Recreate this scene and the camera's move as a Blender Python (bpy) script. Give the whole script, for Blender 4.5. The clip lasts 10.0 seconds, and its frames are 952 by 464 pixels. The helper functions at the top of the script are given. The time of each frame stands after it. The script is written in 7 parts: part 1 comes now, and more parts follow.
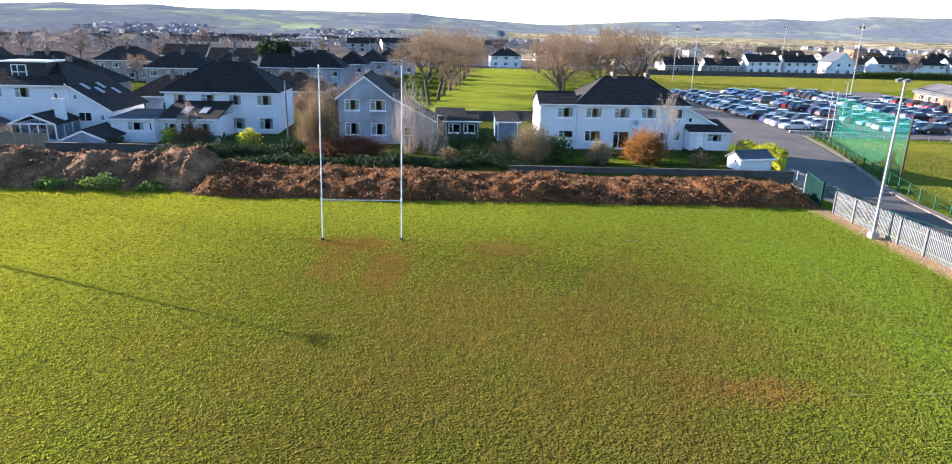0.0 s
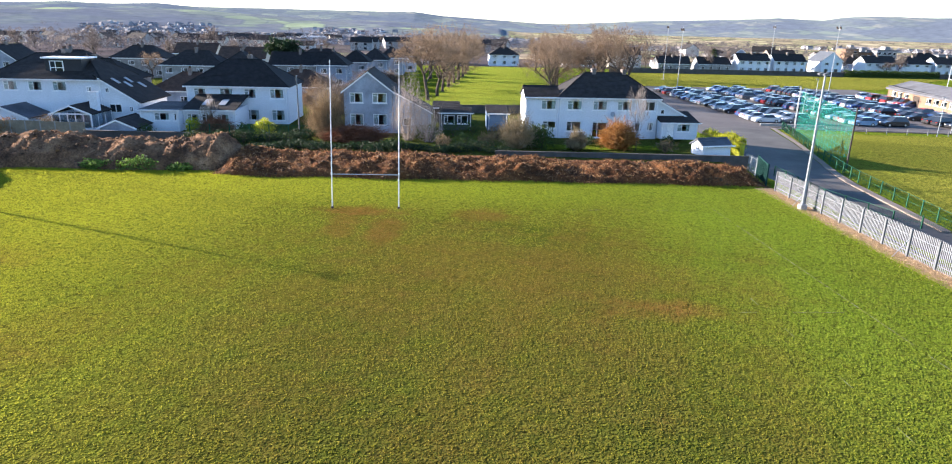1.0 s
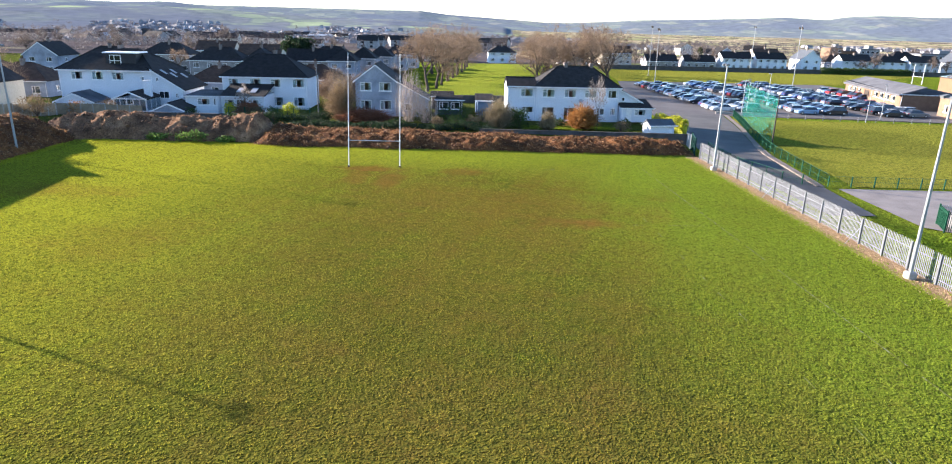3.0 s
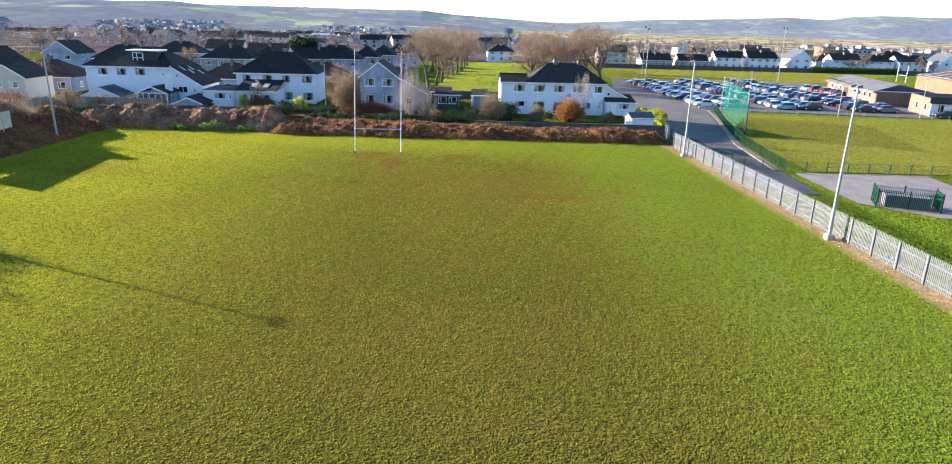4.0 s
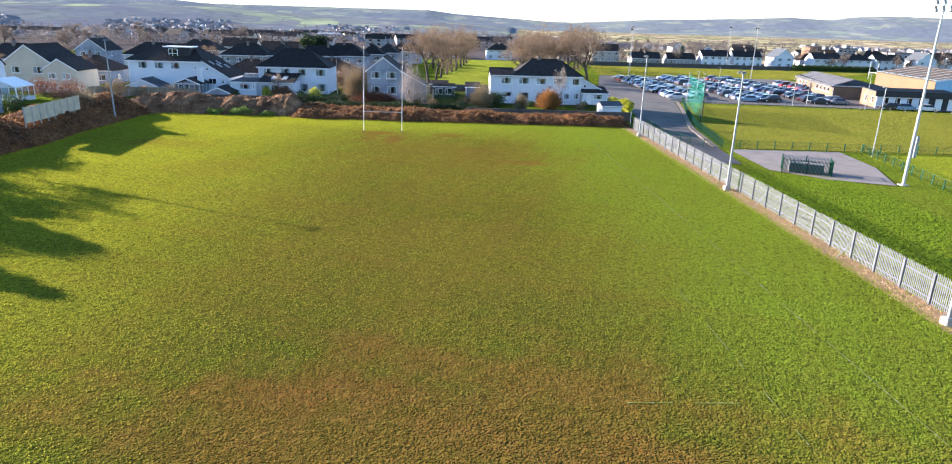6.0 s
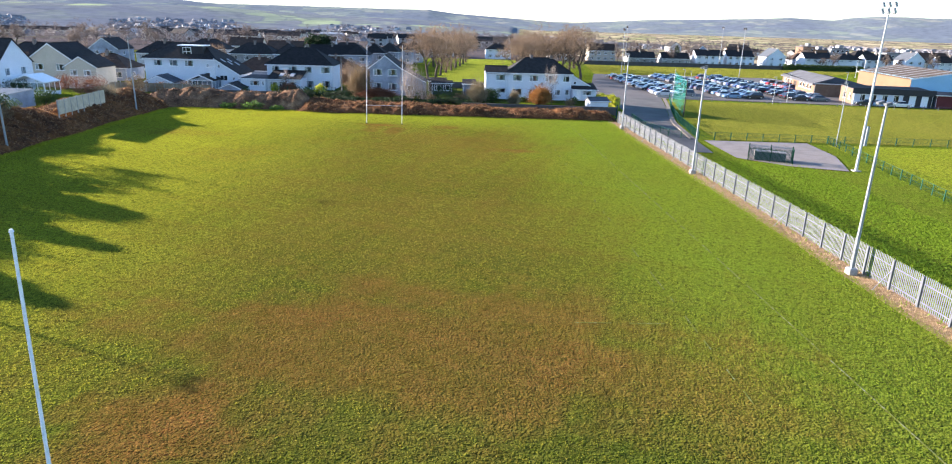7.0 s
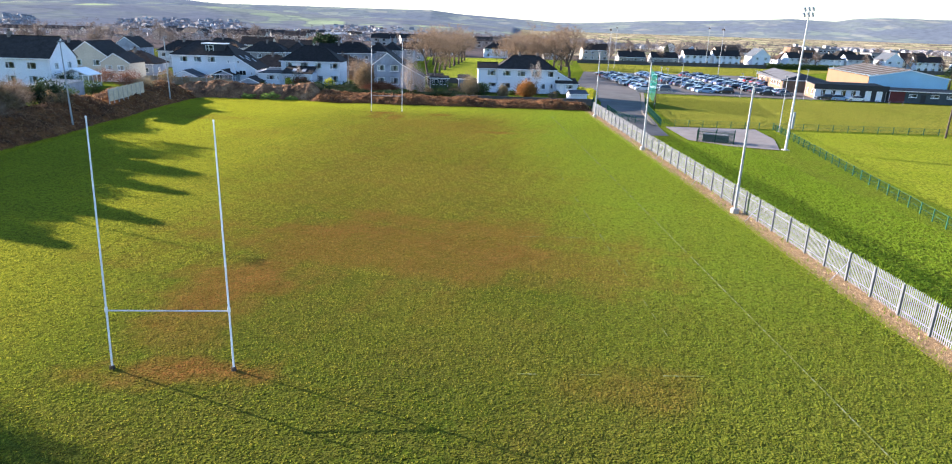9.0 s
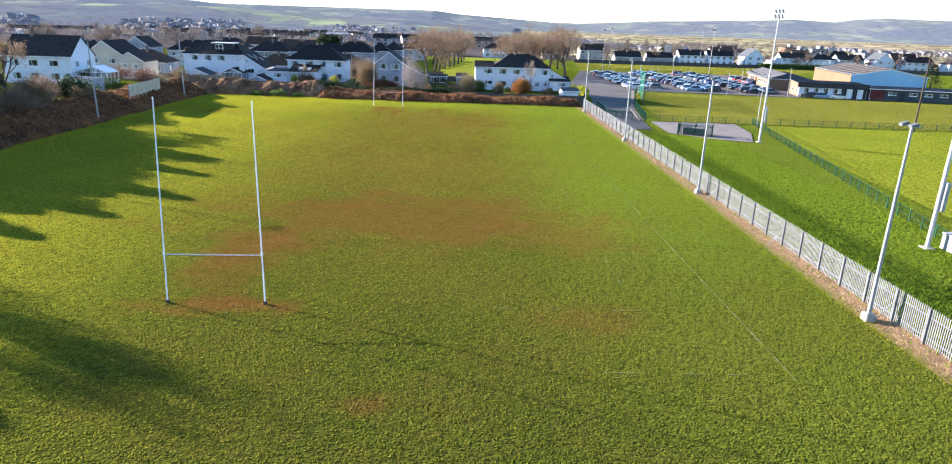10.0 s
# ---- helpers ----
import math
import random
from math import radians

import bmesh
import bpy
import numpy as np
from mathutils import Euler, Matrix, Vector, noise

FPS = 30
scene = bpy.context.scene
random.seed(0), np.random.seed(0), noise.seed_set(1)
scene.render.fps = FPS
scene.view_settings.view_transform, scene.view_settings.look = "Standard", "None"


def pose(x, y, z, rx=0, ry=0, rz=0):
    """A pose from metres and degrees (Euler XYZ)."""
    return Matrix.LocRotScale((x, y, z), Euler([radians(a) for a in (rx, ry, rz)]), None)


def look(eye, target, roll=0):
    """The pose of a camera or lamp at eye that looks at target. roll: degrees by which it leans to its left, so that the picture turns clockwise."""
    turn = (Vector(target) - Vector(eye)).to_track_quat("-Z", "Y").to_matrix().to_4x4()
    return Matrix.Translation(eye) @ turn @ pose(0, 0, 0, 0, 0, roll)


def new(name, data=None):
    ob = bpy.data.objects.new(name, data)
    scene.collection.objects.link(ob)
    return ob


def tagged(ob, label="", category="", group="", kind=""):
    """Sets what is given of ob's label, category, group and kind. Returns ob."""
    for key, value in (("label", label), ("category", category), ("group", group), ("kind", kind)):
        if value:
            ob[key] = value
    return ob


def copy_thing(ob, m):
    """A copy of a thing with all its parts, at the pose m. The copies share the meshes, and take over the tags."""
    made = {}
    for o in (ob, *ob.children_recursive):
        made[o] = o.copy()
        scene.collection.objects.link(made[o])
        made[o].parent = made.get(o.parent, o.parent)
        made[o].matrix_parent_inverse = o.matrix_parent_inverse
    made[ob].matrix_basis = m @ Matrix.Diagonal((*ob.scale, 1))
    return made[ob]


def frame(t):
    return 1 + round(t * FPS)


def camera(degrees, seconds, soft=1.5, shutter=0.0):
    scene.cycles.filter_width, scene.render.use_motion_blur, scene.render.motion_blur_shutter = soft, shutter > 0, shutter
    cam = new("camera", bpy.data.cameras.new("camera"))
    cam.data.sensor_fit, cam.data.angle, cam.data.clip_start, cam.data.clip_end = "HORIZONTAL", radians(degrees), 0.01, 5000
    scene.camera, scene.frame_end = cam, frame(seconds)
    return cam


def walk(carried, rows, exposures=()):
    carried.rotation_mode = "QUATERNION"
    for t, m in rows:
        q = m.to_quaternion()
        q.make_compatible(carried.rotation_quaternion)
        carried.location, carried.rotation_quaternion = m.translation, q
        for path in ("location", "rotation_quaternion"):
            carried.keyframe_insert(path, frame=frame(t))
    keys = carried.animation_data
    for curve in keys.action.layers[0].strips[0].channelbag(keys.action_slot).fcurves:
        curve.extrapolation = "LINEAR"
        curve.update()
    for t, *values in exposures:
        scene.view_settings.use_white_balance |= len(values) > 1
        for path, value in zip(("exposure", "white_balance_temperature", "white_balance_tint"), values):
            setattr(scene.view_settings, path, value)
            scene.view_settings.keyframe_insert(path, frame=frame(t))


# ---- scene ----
cam = camera(72.2, 10.0, soft=1.1)
PATH = [
    (0, -0.633, 0.314, 14.694, -3.444, -17.367, 1.241),
    (0.5, -0.147, -4.159, 14.798, -3.329, -17.406, 1.270),
    (1, 0.294, -8.614, 14.895, -3.217, -17.442, 1.298),
    (1.5, 0.703, -13.049, 14.984, -3.109, -17.475, 1.327),
    (2, 1.090, -17.459, 15.066, -3.004, -17.506, 1.356),
    (2.5, 1.464, -21.843, 15.142, -2.903, -17.533, 1.385),
    (3, 1.833, -26.197, 15.212, -2.805, -17.558, 1.413),
    (3.5, 2.204, -30.519, 15.277, -2.710, -17.580, 1.442),
    (4, 2.582, -34.808, 15.337, -2.619, -17.599, 1.471),
    (4.5, 2.971, -39.062, 15.392, -2.532, -17.616, 1.500),
    (5, 3.374, -43.278, 15.444, -2.447, -17.630, 1.528),
    (5.5, 3.791, -47.457, 15.492, -2.366, -17.640, 1.557),
    (6, 4.223, -51.597, 15.537, -2.288, -17.648, 1.586),
    (6.5, 4.668, -55.699, 15.580, -2.214, -17.654, 1.615),
    (7, 5.122, -59.762, 15.620, -2.143, -17.656, 1.643),
    (7.5, 5.583, -63.786, 15.659, -2.076, -17.656, 1.672),
    (8, 6.043, -67.772, 15.697, -2.012, -17.653, 1.701),
    (8.5, 6.497, -71.720, 15.734, -1.951, -17.647, 1.730),
    (9, 6.935, -75.633, 15.771, -1.894, -17.638, 1.758),
    (9.5, 7.349, -79.511, 15.808, -1.840, -17.627, 1.787),
    (10, 7.726, -83.356, 15.846, -1.789, -17.612, 1.816),
]
walk(cam, [(t, pose(x, y, z, 90 + pitch, 0, yaw) @ pose(0, 0, 0, 0, 0, lean)) for t, x, y, z, yaw, pitch, lean in PATH],
     exposures=[(0.0, 2.46, 6080, 15), (10.0, 2.46, 6080, 15)])

# ---- light ----
SUN_AZ, SUN_EL = -64.0, 15.0
sun_way = Vector((math.sin(radians(SUN_AZ)) * math.cos(radians(SUN_EL)), math.cos(radians(SUN_AZ)) * math.cos(radians(SUN_EL)), math.sin(radians(SUN_EL))))
world = bpy.data.worlds.new("sky")
scene.world = world
world.use_nodes = True
wn = world.node_tree.nodes
sky = wn.new("ShaderNodeTexSky")
sky.sky_type, sky.sun_disc = "NISHITA", False
sky.sun_elevation, sky.sun_rotation = radians(SUN_EL), radians(SUN_AZ) % (2 * math.pi)
sky.air_density, sky.dust_density, sky.ozone_density = 1.0, 0.25, 3.5
wn["Background"].inputs["Strength"].default_value = 0.088
world.node_tree.links.new(sky.outputs[0], wn["Background"].inputs["Color"])
lamp = bpy.data.lights.new("sun", "SUN")
lamp.energy, lamp.angle, lamp.color = 5.0, radians(0.5), (1.0, 0.86, 0.70)
sun = new("sun", lamp)
sun.matrix_world = look(sun_way * 300, (0, 0, 0))


# ---- materials ----
def material(name, rough=0.8, metal=0.0, spec=0.3):
    m = bpy.data.materials.new(name)
    m.use_nodes = True
    b = m.node_tree.nodes["Principled BSDF"]
    b.inputs["Roughness"].default_value = rough
    b.inputs["Metallic"].default_value = metal
    b.inputs["Specular IOR Level"].default_value = spec
    return m, m.node_tree.nodes, m.node_tree.links, b


def ramp(nodes, links, fac, stops):
    r = nodes.new("ShaderNodeValToRGB")
    e = r.color_ramp.elements
    while len(e) < len(stops):
        e.new(0.5)
    for k, (p, c) in zip(e, stops):
        k.position, k.color = p, (*c, 1)
    links.new(fac, r.inputs[0])
    return r.outputs[0]


def noisy(nodes, links, scale, detail=4, rough=0.6, coord="Object"):
    tc = nodes.new("ShaderNodeTexCoord")
    n = nodes.new("ShaderNodeTexNoise")
    n.inputs["Scale"].default_value, n.inputs["Detail"].default_value, n.inputs["Roughness"].default_value = scale, detail, rough
    links.new(tc.outputs[coord], n.inputs["Vector"])
    return n.outputs["Fac"]


def mixed(nodes, links, fac, a, b, mode="MIX"):
    m = nodes.new("ShaderNodeMix")
    m.data_type, m.blend_type = "RGBA", mode
    if isinstance(fac, float):
        m.inputs[0].default_value = fac
    else:
        links.new(fac, m.inputs[0])
    for v, k in ((a, 6), (b, 7)):
        if isinstance(v, tuple):
            m.inputs[k].default_value = (*v, 1)
        else:
            links.new(v, m.inputs[k])
    return m.outputs[2]


def bumped(nodes, links, b, height, strength, dist=0.02):
    k = nodes.new("ShaderNodeBump")
    k.inputs["Strength"].default_value, k.inputs["Distance"].default_value = strength, dist
    links.new(height, k.inputs["Height"])
    links.new(k.outputs[0], b.inputs["Normal"])


def surface(name, col, dark=0.75, light=1.15, scale=1.0, fine=12.0, rough=0.8, metal=0.0, spec=0.3, bump=0.2, dist=0.02):
    """A worn surface: blotches at one scale, grain at another."""
    m, n, l, b = material(name, rough, metal, spec)
    big = noisy(n, l, scale)
    small = noisy(n, l, fine, 3)
    c1 = ramp(n, l, big, [(0.3, tuple(min(1, v * dark) for v in col)), (0.7, tuple(min(1, v * light) for v in col))])
    c2 = ramp(n, l, small, [(0.3, (0.78, 0.78, 0.78)), (0.7, (1.0, 1.0, 1.0))])
    l.new(mixed(n, l, 1.0, c1, c2, "MULTIPLY"), b.inputs["Base Color"])
    if bump:
        bumped(n, l, b, small, bump, dist)
    return m


def random_tint(name, stops, rough=0.8, scale=3.0, island=False, spec=0.3, metal=0.0):
    """Colours that vary from piece to piece."""
    m, n, l, b = material(name, rough, metal, spec)
    info = n.new("ShaderNodeNewGeometry" if island else "ShaderNodeObjectInfo")
    c1 = ramp(n, l, info.outputs["Random Per Island" if island else "Random"], stops)
    c2 = ramp(n, l, noisy(n, l, scale), [(0.32, (0.6, 0.6, 0.6)), (0.68, (1.15, 1.15, 1.15))])
    l.new(mixed(n, l, 1.0, c1, c2, "MULTIPLY"), b.inputs["Base Color"])
    return m


def lush_backlit_colour(n, l, k):
    """Untrodden grass, with backlight put into its colour: yellow-green towards the bank, deeper green by the fence."""
    tc, sx, mr = n.new("ShaderNodeTexCoord"), n.new("ShaderNodeSeparateXYZ"), n.new("ShaderNodeMapRange")
    l.new(tc.outputs["Object"], sx.inputs[0]), l.new(sx.outputs[0], mr.inputs[0])
    mr.inputs[1].default_value, mr.inputs[2].default_value = -25, 24
    return ramp(n, l, mr.outputs[0], [(0.0, (0.300 * k, 0.315 * k, 0.024 * k)), (1.0, (0.172 * k, 0.246 * k, 0.020 * k))])


def turf_material(name, greens, mud=None, relief=0.15, sheen=0.10):
    """Grass seen from above: broad swathes, patches, blades; bare mud where the mud attribute is high."""
    m, n, l, b = material(name, 0.95, 0.0, 0.0)
    broad = noisy(n, l, 0.05, 3)
    patch = noisy(n, l, 0.7, 5, 0.65)
    blade = noisy(n, l, 9.0, 4, 0.7)
    c = ramp(n, l, broad, [(0.38, greens[0]), (0.60, greens[1])])
    drift = noisy(n, l, 0.16, 4, 0.6)
    c = mixed(n, l, ramp(n, l, drift, [(0.44, (0, 0, 0)), (0.68, (0.45, 0.45, 0.45))]), c, greens[2])
    c = mixed(n, l, ramp(n, l, patch, [(0.42, (0, 0, 0)), (0.72, (0.55, 0.55, 0.55))]), c, greens[2])
    if mud:
        fresh = n.new("ShaderNodeAttribute")
        fresh.attribute_name = "lush"
        c = mixed(n, l, fresh.outputs["Fac"], c, lush_backlit_colour(n, l, 1.0))
    # blade noise also darkens the colour, for shade low between blades
    c = mixed(n, l, 1.0, c, ramp(n, l, blade, [(0.32, (0.32, 0.32, 0.32)), (0.64, (1.22, 1.22, 1.22))]), "MULTIPLY")
    # dark thatch between tussocks, with the shade of the gaps put into its colour
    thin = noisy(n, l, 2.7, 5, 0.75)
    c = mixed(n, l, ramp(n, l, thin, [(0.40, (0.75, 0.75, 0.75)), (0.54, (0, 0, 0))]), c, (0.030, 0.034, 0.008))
    if mud:
        a = n.new("ShaderNodeAttribute")
        a.attribute_name = "mud"
        mc = ramp(n, l, patch, [(0.3, mud[0]), (0.7, mud[1])])
        mc = mixed(n, l, 1.0, mc, ramp(n, l, blade, [(0.32, (0.5, 0.5, 0.5)), (0.62, (1.15, 1.15, 1.15))]), "MULTIPLY")
        worn = n.new("ShaderNodeMath")
        worn.operation = "MULTIPLY"
        l.new(a.outputs["Fac"], worn.inputs[0]), l.new(ramp(n, l, thin, [(0.36, (0.5, 0.5, 0.5)), (0.58, (1, 1, 1))]), worn.inputs[1])
        c = mixed(n, l, worn.outputs[0], c, mc)
    l.new(c, b.inputs["Base Color"])
    # tussocks: rounded clumps with dark gaps between them
    tc = n.new("ShaderNodeTexCoord")
    vo = n.new("ShaderNodeTexVoronoi")
    vo.inputs["Scale"].default_value = 7.5
    warp = n.new("ShaderNodeVectorMath")
    warp.operation = "MULTIPLY_ADD"
    warp.inputs[1].default_value = (0.35, 0.35, 0.35)
    nz = n.new("ShaderNodeTexNoise")
    nz.inputs["Scale"].default_value = 2.6
    l.new(tc.outputs["Object"], nz.inputs["Vector"]), l.new(nz.outputs["Color"], warp.inputs[0]), l.new(tc.outputs["Object"], warp.inputs[2])
    l.new(warp.outputs[0], vo.inputs["Vector"])
    gap = ramp(n, l, vo.outputs["Distance"], [(0.15, (1, 1, 1)), (0.62, (0.0, 0.0, 0.0))])
    add = n.new("ShaderNodeMath")
    add.operation = "MULTIPLY_ADD"
    add.inputs[1].default_value = 0.9
    l.new(blade, add.inputs[0]), l.new(gap, add.inputs[2])
    hum = n.new("ShaderNodeMath")
    hum.operation = "MULTIPLY_ADD"
    hum.inputs[1].default_value = 2.2
    l.new(noisy(n, l, 1.9, 3, 0.55), hum.inputs[0]), l.new(add.outputs[0], hum.inputs[2])
    bumped(n, l, b, hum.outputs[0], 1.0, relief)
    # fuzz of blade tips that catches low light
    b.inputs["Sheen Weight"].default_value, b.inputs["Sheen Roughness"].default_value = sheen, 0.45
    b.inputs["Sheen Tint"].default_value = (0.62, 0.74, 0.12, 1)
    return m


def tuft_material(name, stops, mud):
    m, n, l, b = material(name, 0.9, 0.0, 0.0)
    g = n.new("ShaderNodeNewGeometry")
    c = ramp(n, l, g.outputs["Random Per Island"], stops)
    c = mixed(n, l, ramp(n, l, noisy(n, l, 0.05, 3), [(0.35, (0, 0, 0)), (0.65, (0.5, 0.5, 0.5))]), c, stops[-1][1])
    a = n.new("ShaderNodeAttribute")
    a.attribute_name = "mud"
    c = mixed(n, l, a.outputs["Fac"], c, mud)
    fresh = n.new("ShaderNodeAttribute")
    fresh.attribute_name = "lush"
    c = mixed(n, l, fresh.outputs["Fac"], c, lush_backlit_colour(n, l, 1.05))
    l.new(c, b.inputs["Base Color"])
    tl, mx = n.new("ShaderNodeBsdfTranslucent"), n.new("ShaderNodeMixShader")
    l.new(c, tl.inputs[0])
    mx.inputs[0].default_value = 0.5
    l.new(b.outputs[0], mx.inputs[1]), l.new(tl.outputs[0], mx.inputs[2]), l.new(mx.outputs[0], n["Material Output"].inputs[0])
    return m


MUD_A, MUD_B = (0.135, 0.044, 0.015), (0.235, 0.092, 0.032)
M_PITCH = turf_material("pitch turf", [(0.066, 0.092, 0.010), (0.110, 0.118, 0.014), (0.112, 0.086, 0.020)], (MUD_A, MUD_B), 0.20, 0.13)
M_TUFT = tuft_material("grass blades", [(0.0, (0.125, 0.160, 0.014)), (0.5, (0.200, 0.214, 0.020)), (1.0, (0.278, 0.238, 0.038))], (0.19, 0.080, 0.026))
M_ROUGH = turf_material("rough grass", [(0.115, 0.195, 0.012), (0.170, 0.250, 0.016), (0.170, 0.185, 0.025)], None, 0.22)
M_LAWN = turf_material("park lawn", [(0.215, 0.275, 0.016), (0.265, 0.320, 0.020), (0.265, 0.27, 0.028)])
M_PARK = turf_material("sunlit park lawn", [(0.175, 0.235, 0.020), (0.225, 0.275, 0.027), (0.235, 0.23, 0.035)], None, 0.10, 0.15)
M_FIELD = turf_material("playing field", [(0.205, 0.215, 0.028), (0.245, 0.240, 0.034), (0.225, 0.205, 0.038)])
M_GARDEN = turf_material("garden ground", [(0.045, 0.065, 0.015), (0.085, 0.115, 0.020), (0.075, 0.060, 0.030)])
M_ASPHALT = surface("asphalt", (0.078, 0.072, 0.068), 0.7, 1.3, 0.25, 8, 0.85)
M_LOT = surface("car park asphalt", (0.085, 0.075, 0.072), 0.75, 1.25, 0.15, 6, 0.85)
M_GRAVEL = surface("gravel", (0.175, 0.155, 0.145), 0.8, 1.15, 0.5, 14, 0.95, bump=0.5)
M_CONCRETE = surface("concrete", (0.36, 0.34, 0.31), 0.7, 1.15, 1.2, 15, 0.9)
M_STRAW = surface("dry cut grass", (0.29, 0.180, 0.090), 0.6, 1.3, 2.5, 16, 0.95, bump=0.8, dist=0.05)
M_RENDER = surface("white render", (0.665, 0.69, 0.73), 0.93, 1.02, 0.5, 6, 0.85, bump=0.1)
M_RENDER2 = surface("cream render", (0.52, 0.47, 0.38), 0.9, 1.05, 0.5, 6, 0.85, bump=0.1)
M_RENDER3 = surface("grey weathered render", (0.35, 0.385, 0.45), 0.5, 1.2, 0.3, 6, 0.9, bump=0.15)
M_BRICK = surface("brown brick", (0.19, 0.118, 0.076), 0.8, 1.2, 1.0, 10, 0.9)
M_TAN = surface("tan cladding", (0.165, 0.095, 0.050), 0.9, 1.1, 0.3, 5, 0.7)
M_BLUE = surface("pale blue cladding", (0.30, 0.52, 0.66), 0.93, 1.05, 0.3, 5, 0.55)
M_DKROOF = random_tint("dark roof tile", [(0.0, (0.018, 0.0165, 0.0165)), (1.0, (0.036, 0.032, 0.030))], 0.85, 1.5, False, 0.15)
M_BRROOF = random_tint("brown roof tile", [(0.0, (0.055, 0.034, 0.025)), (1.0, (0.085, 0.054, 0.038))], 0.85, 1.2, False, 0.15)
M_DULLROOF = surface("dull felt roof", (0.105, 0.108, 0.118), 0.75, 1.25, 0.3, 4, 0.95, spec=0.05)
M_GREYROOF = surface("grey sheet roof", (0.30, 0.315, 0.33), 0.85, 1.1, 0.4, 4, 0.5)
M_FASCIA = surface("pale grey fascia", (0.20, 0.205, 0.21), 0.85, 1.1, 0.4, 4, 0.6)
M_BROWNSHEET = surface("brown sheet roof", (0.080, 0.063, 0.050), 0.75, 1.25, 0.3, 4, 0.9, spec=0.08)
M_BLACK = surface("black fascia", (0.02, 0.021, 0.025), 0.8, 1.3, 0.6, 6, 0.5, bump=0.0)
M_UPVC = surface("white plastic", (0.82, 0.82, 0.82), 0.95, 1.0, 1.0, 8, 0.4, bump=0.0)
M_POST = surface("white painted steel", (0.74, 0.75, 0.76), 0.85, 1.05, 3.0, 20, 0.45, bump=0.05)
M_FPOST = surface("dull fence post", (0.12, 0.13, 0.14), 0.8, 1.2, 1.5, 20, 0.6, 0.2)
M_PALE = surface("galvanised pales", (0.175, 0.185, 0.195), 0.8, 1.15, 1.5, 20, 0.6, 0.2)
M_GALV = surface("galvanised steel", (0.27, 0.29, 0.31), 0.8, 1.15, 1.5, 20, 0.5, 0.35, 0.5, bump=0.05)
M_GREEN = surface("green coated steel", (0.012, 0.075, 0.040), 0.8, 1.2, 1.0, 15, 0.6, spec=0.15, bump=0.0)
M_TEAL = surface("teal netting", (0.01, 0.30, 0.20), 0.85, 1.15, 0.6, 15, 0.8, bump=0.0)
M_TIMBER = surface("weathered boards", (0.30, 0.235, 0.155), 0.75, 1.15, 1.3, 18, 0.9)
M_PALEBOARD = surface("pale boards", (0.52, 0.44, 0.33), 0.8, 1.1, 1.3, 18, 0.9)
M_DKWOOD = surface("tarred pole", (0.05, 0.038, 0.03), 0.7, 1.3, 2.0, 20, 0.9)
M_BLOCK = surface("dark block wall", (0.085, 0.078, 0.07), 0.65, 1.2, 0.9, 12, 0.95)
M_BARK = surface("bark", (0.075, 0.056, 0.042), 0.7, 1.25, 2.0, 14, 0.95, bump=0.4)
M_RUBBER = surface("tyre rubber", (0.018, 0.018, 0.019), 0.9, 1.1, 3, 20, 0.8, bump=0.0)
M_RIM = surface("alloy", (0.45, 0.46, 0.48), 0.9, 1.1, 3, 20, 0.35, 0.8, 0.5, bump=0.0)
M_CLOD = random_tint("soil clods", [(0.0, (0.045, 0.026, 0.014)), (0.5, (0.10, 0.050, 0.022)), (1.0, (0.19, 0.095, 0.040))], 0.95, 5.0, True)


def glass_material():
    m, n, l, b = material("window glass", 0.04, 0.0, 0.5)
    b.inputs["Base Color"].default_value = (0.58, 0.68, 0.72, 1)
    b.inputs["Transmission Weight"].default_value = 1.0
    b.inputs["IOR"].default_value = 1.45
    return m


def carglass_material():
    m, n, l, b = material("tinted car glass", 0.06, 0.0, 0.6)
    b.inputs["Base Color"].default_value = (0.015, 0.018, 0.022, 1)
    return m


def paint(name, col):
    m, n, l, b = material(name, 0.28, 0.25, 0.5)
    c = ramp(n, l, noisy(n, l, 1.5), [(0.3, tuple(v * 0.85 for v in col)), (0.7, col)])
    l.new(c, b.inputs["Base Color"])
    b.inputs["Coat Weight"].default_value = 0.6
    return m


def soil_material(name, stops):
    m, n, l, b = material(name, 0.95, 0.0, 0.1)
    big, small = noisy(n, l, 0.35, 6, 0.7), noisy(n, l, 5.0, 6, 0.75)
    c = ramp(n, l, big, list(zip((0.30, 0.5, 0.72), stops)))
    c = mixed(n, l, 1.0, c, ramp(n, l, small, [(0.32, (0.35, 0.33, 0.32)), (0.62, (1.2, 1.15, 1.1))]), "MULTIPLY")
    l.new(c, b.inputs["Base Color"])
    bumped(n, l, b, small, 1.0, 0.15)
    return m


def net_material():
    m, n, l, b = material("green mesh net", 0.8)
    b.inputs["Base Color"].default_value = (0.005, 0.20, 0.14, 1)
    tr = n.new("ShaderNodeBsdfTransparent")
    tl = n.new("ShaderNodeBsdfTranslucent")
    tl.inputs[0].default_value = (0.005, 0.26, 0.18, 1)
    a, c = n.new("ShaderNodeMixShader"), n.new("ShaderNodeMixShader")
    a.inputs[0].default_value = 0.5
    l.new(b.outputs[0], a.inputs[1]), l.new(tl.outputs[0], a.inputs[2])
    fac = ramp(n, l, noisy(n, l, 0.5), [(0.3, (0.09, 0.09, 0.09)), (0.7, (0.22, 0.22, 0.22))])
    l.new(fac, c.inputs[0]), l.new(tr.outputs[0], c.inputs[1]), l.new(a.outputs[0], c.inputs[2])
    l.new(c.outputs[0], n["Material Output"].inputs[0])
    return m


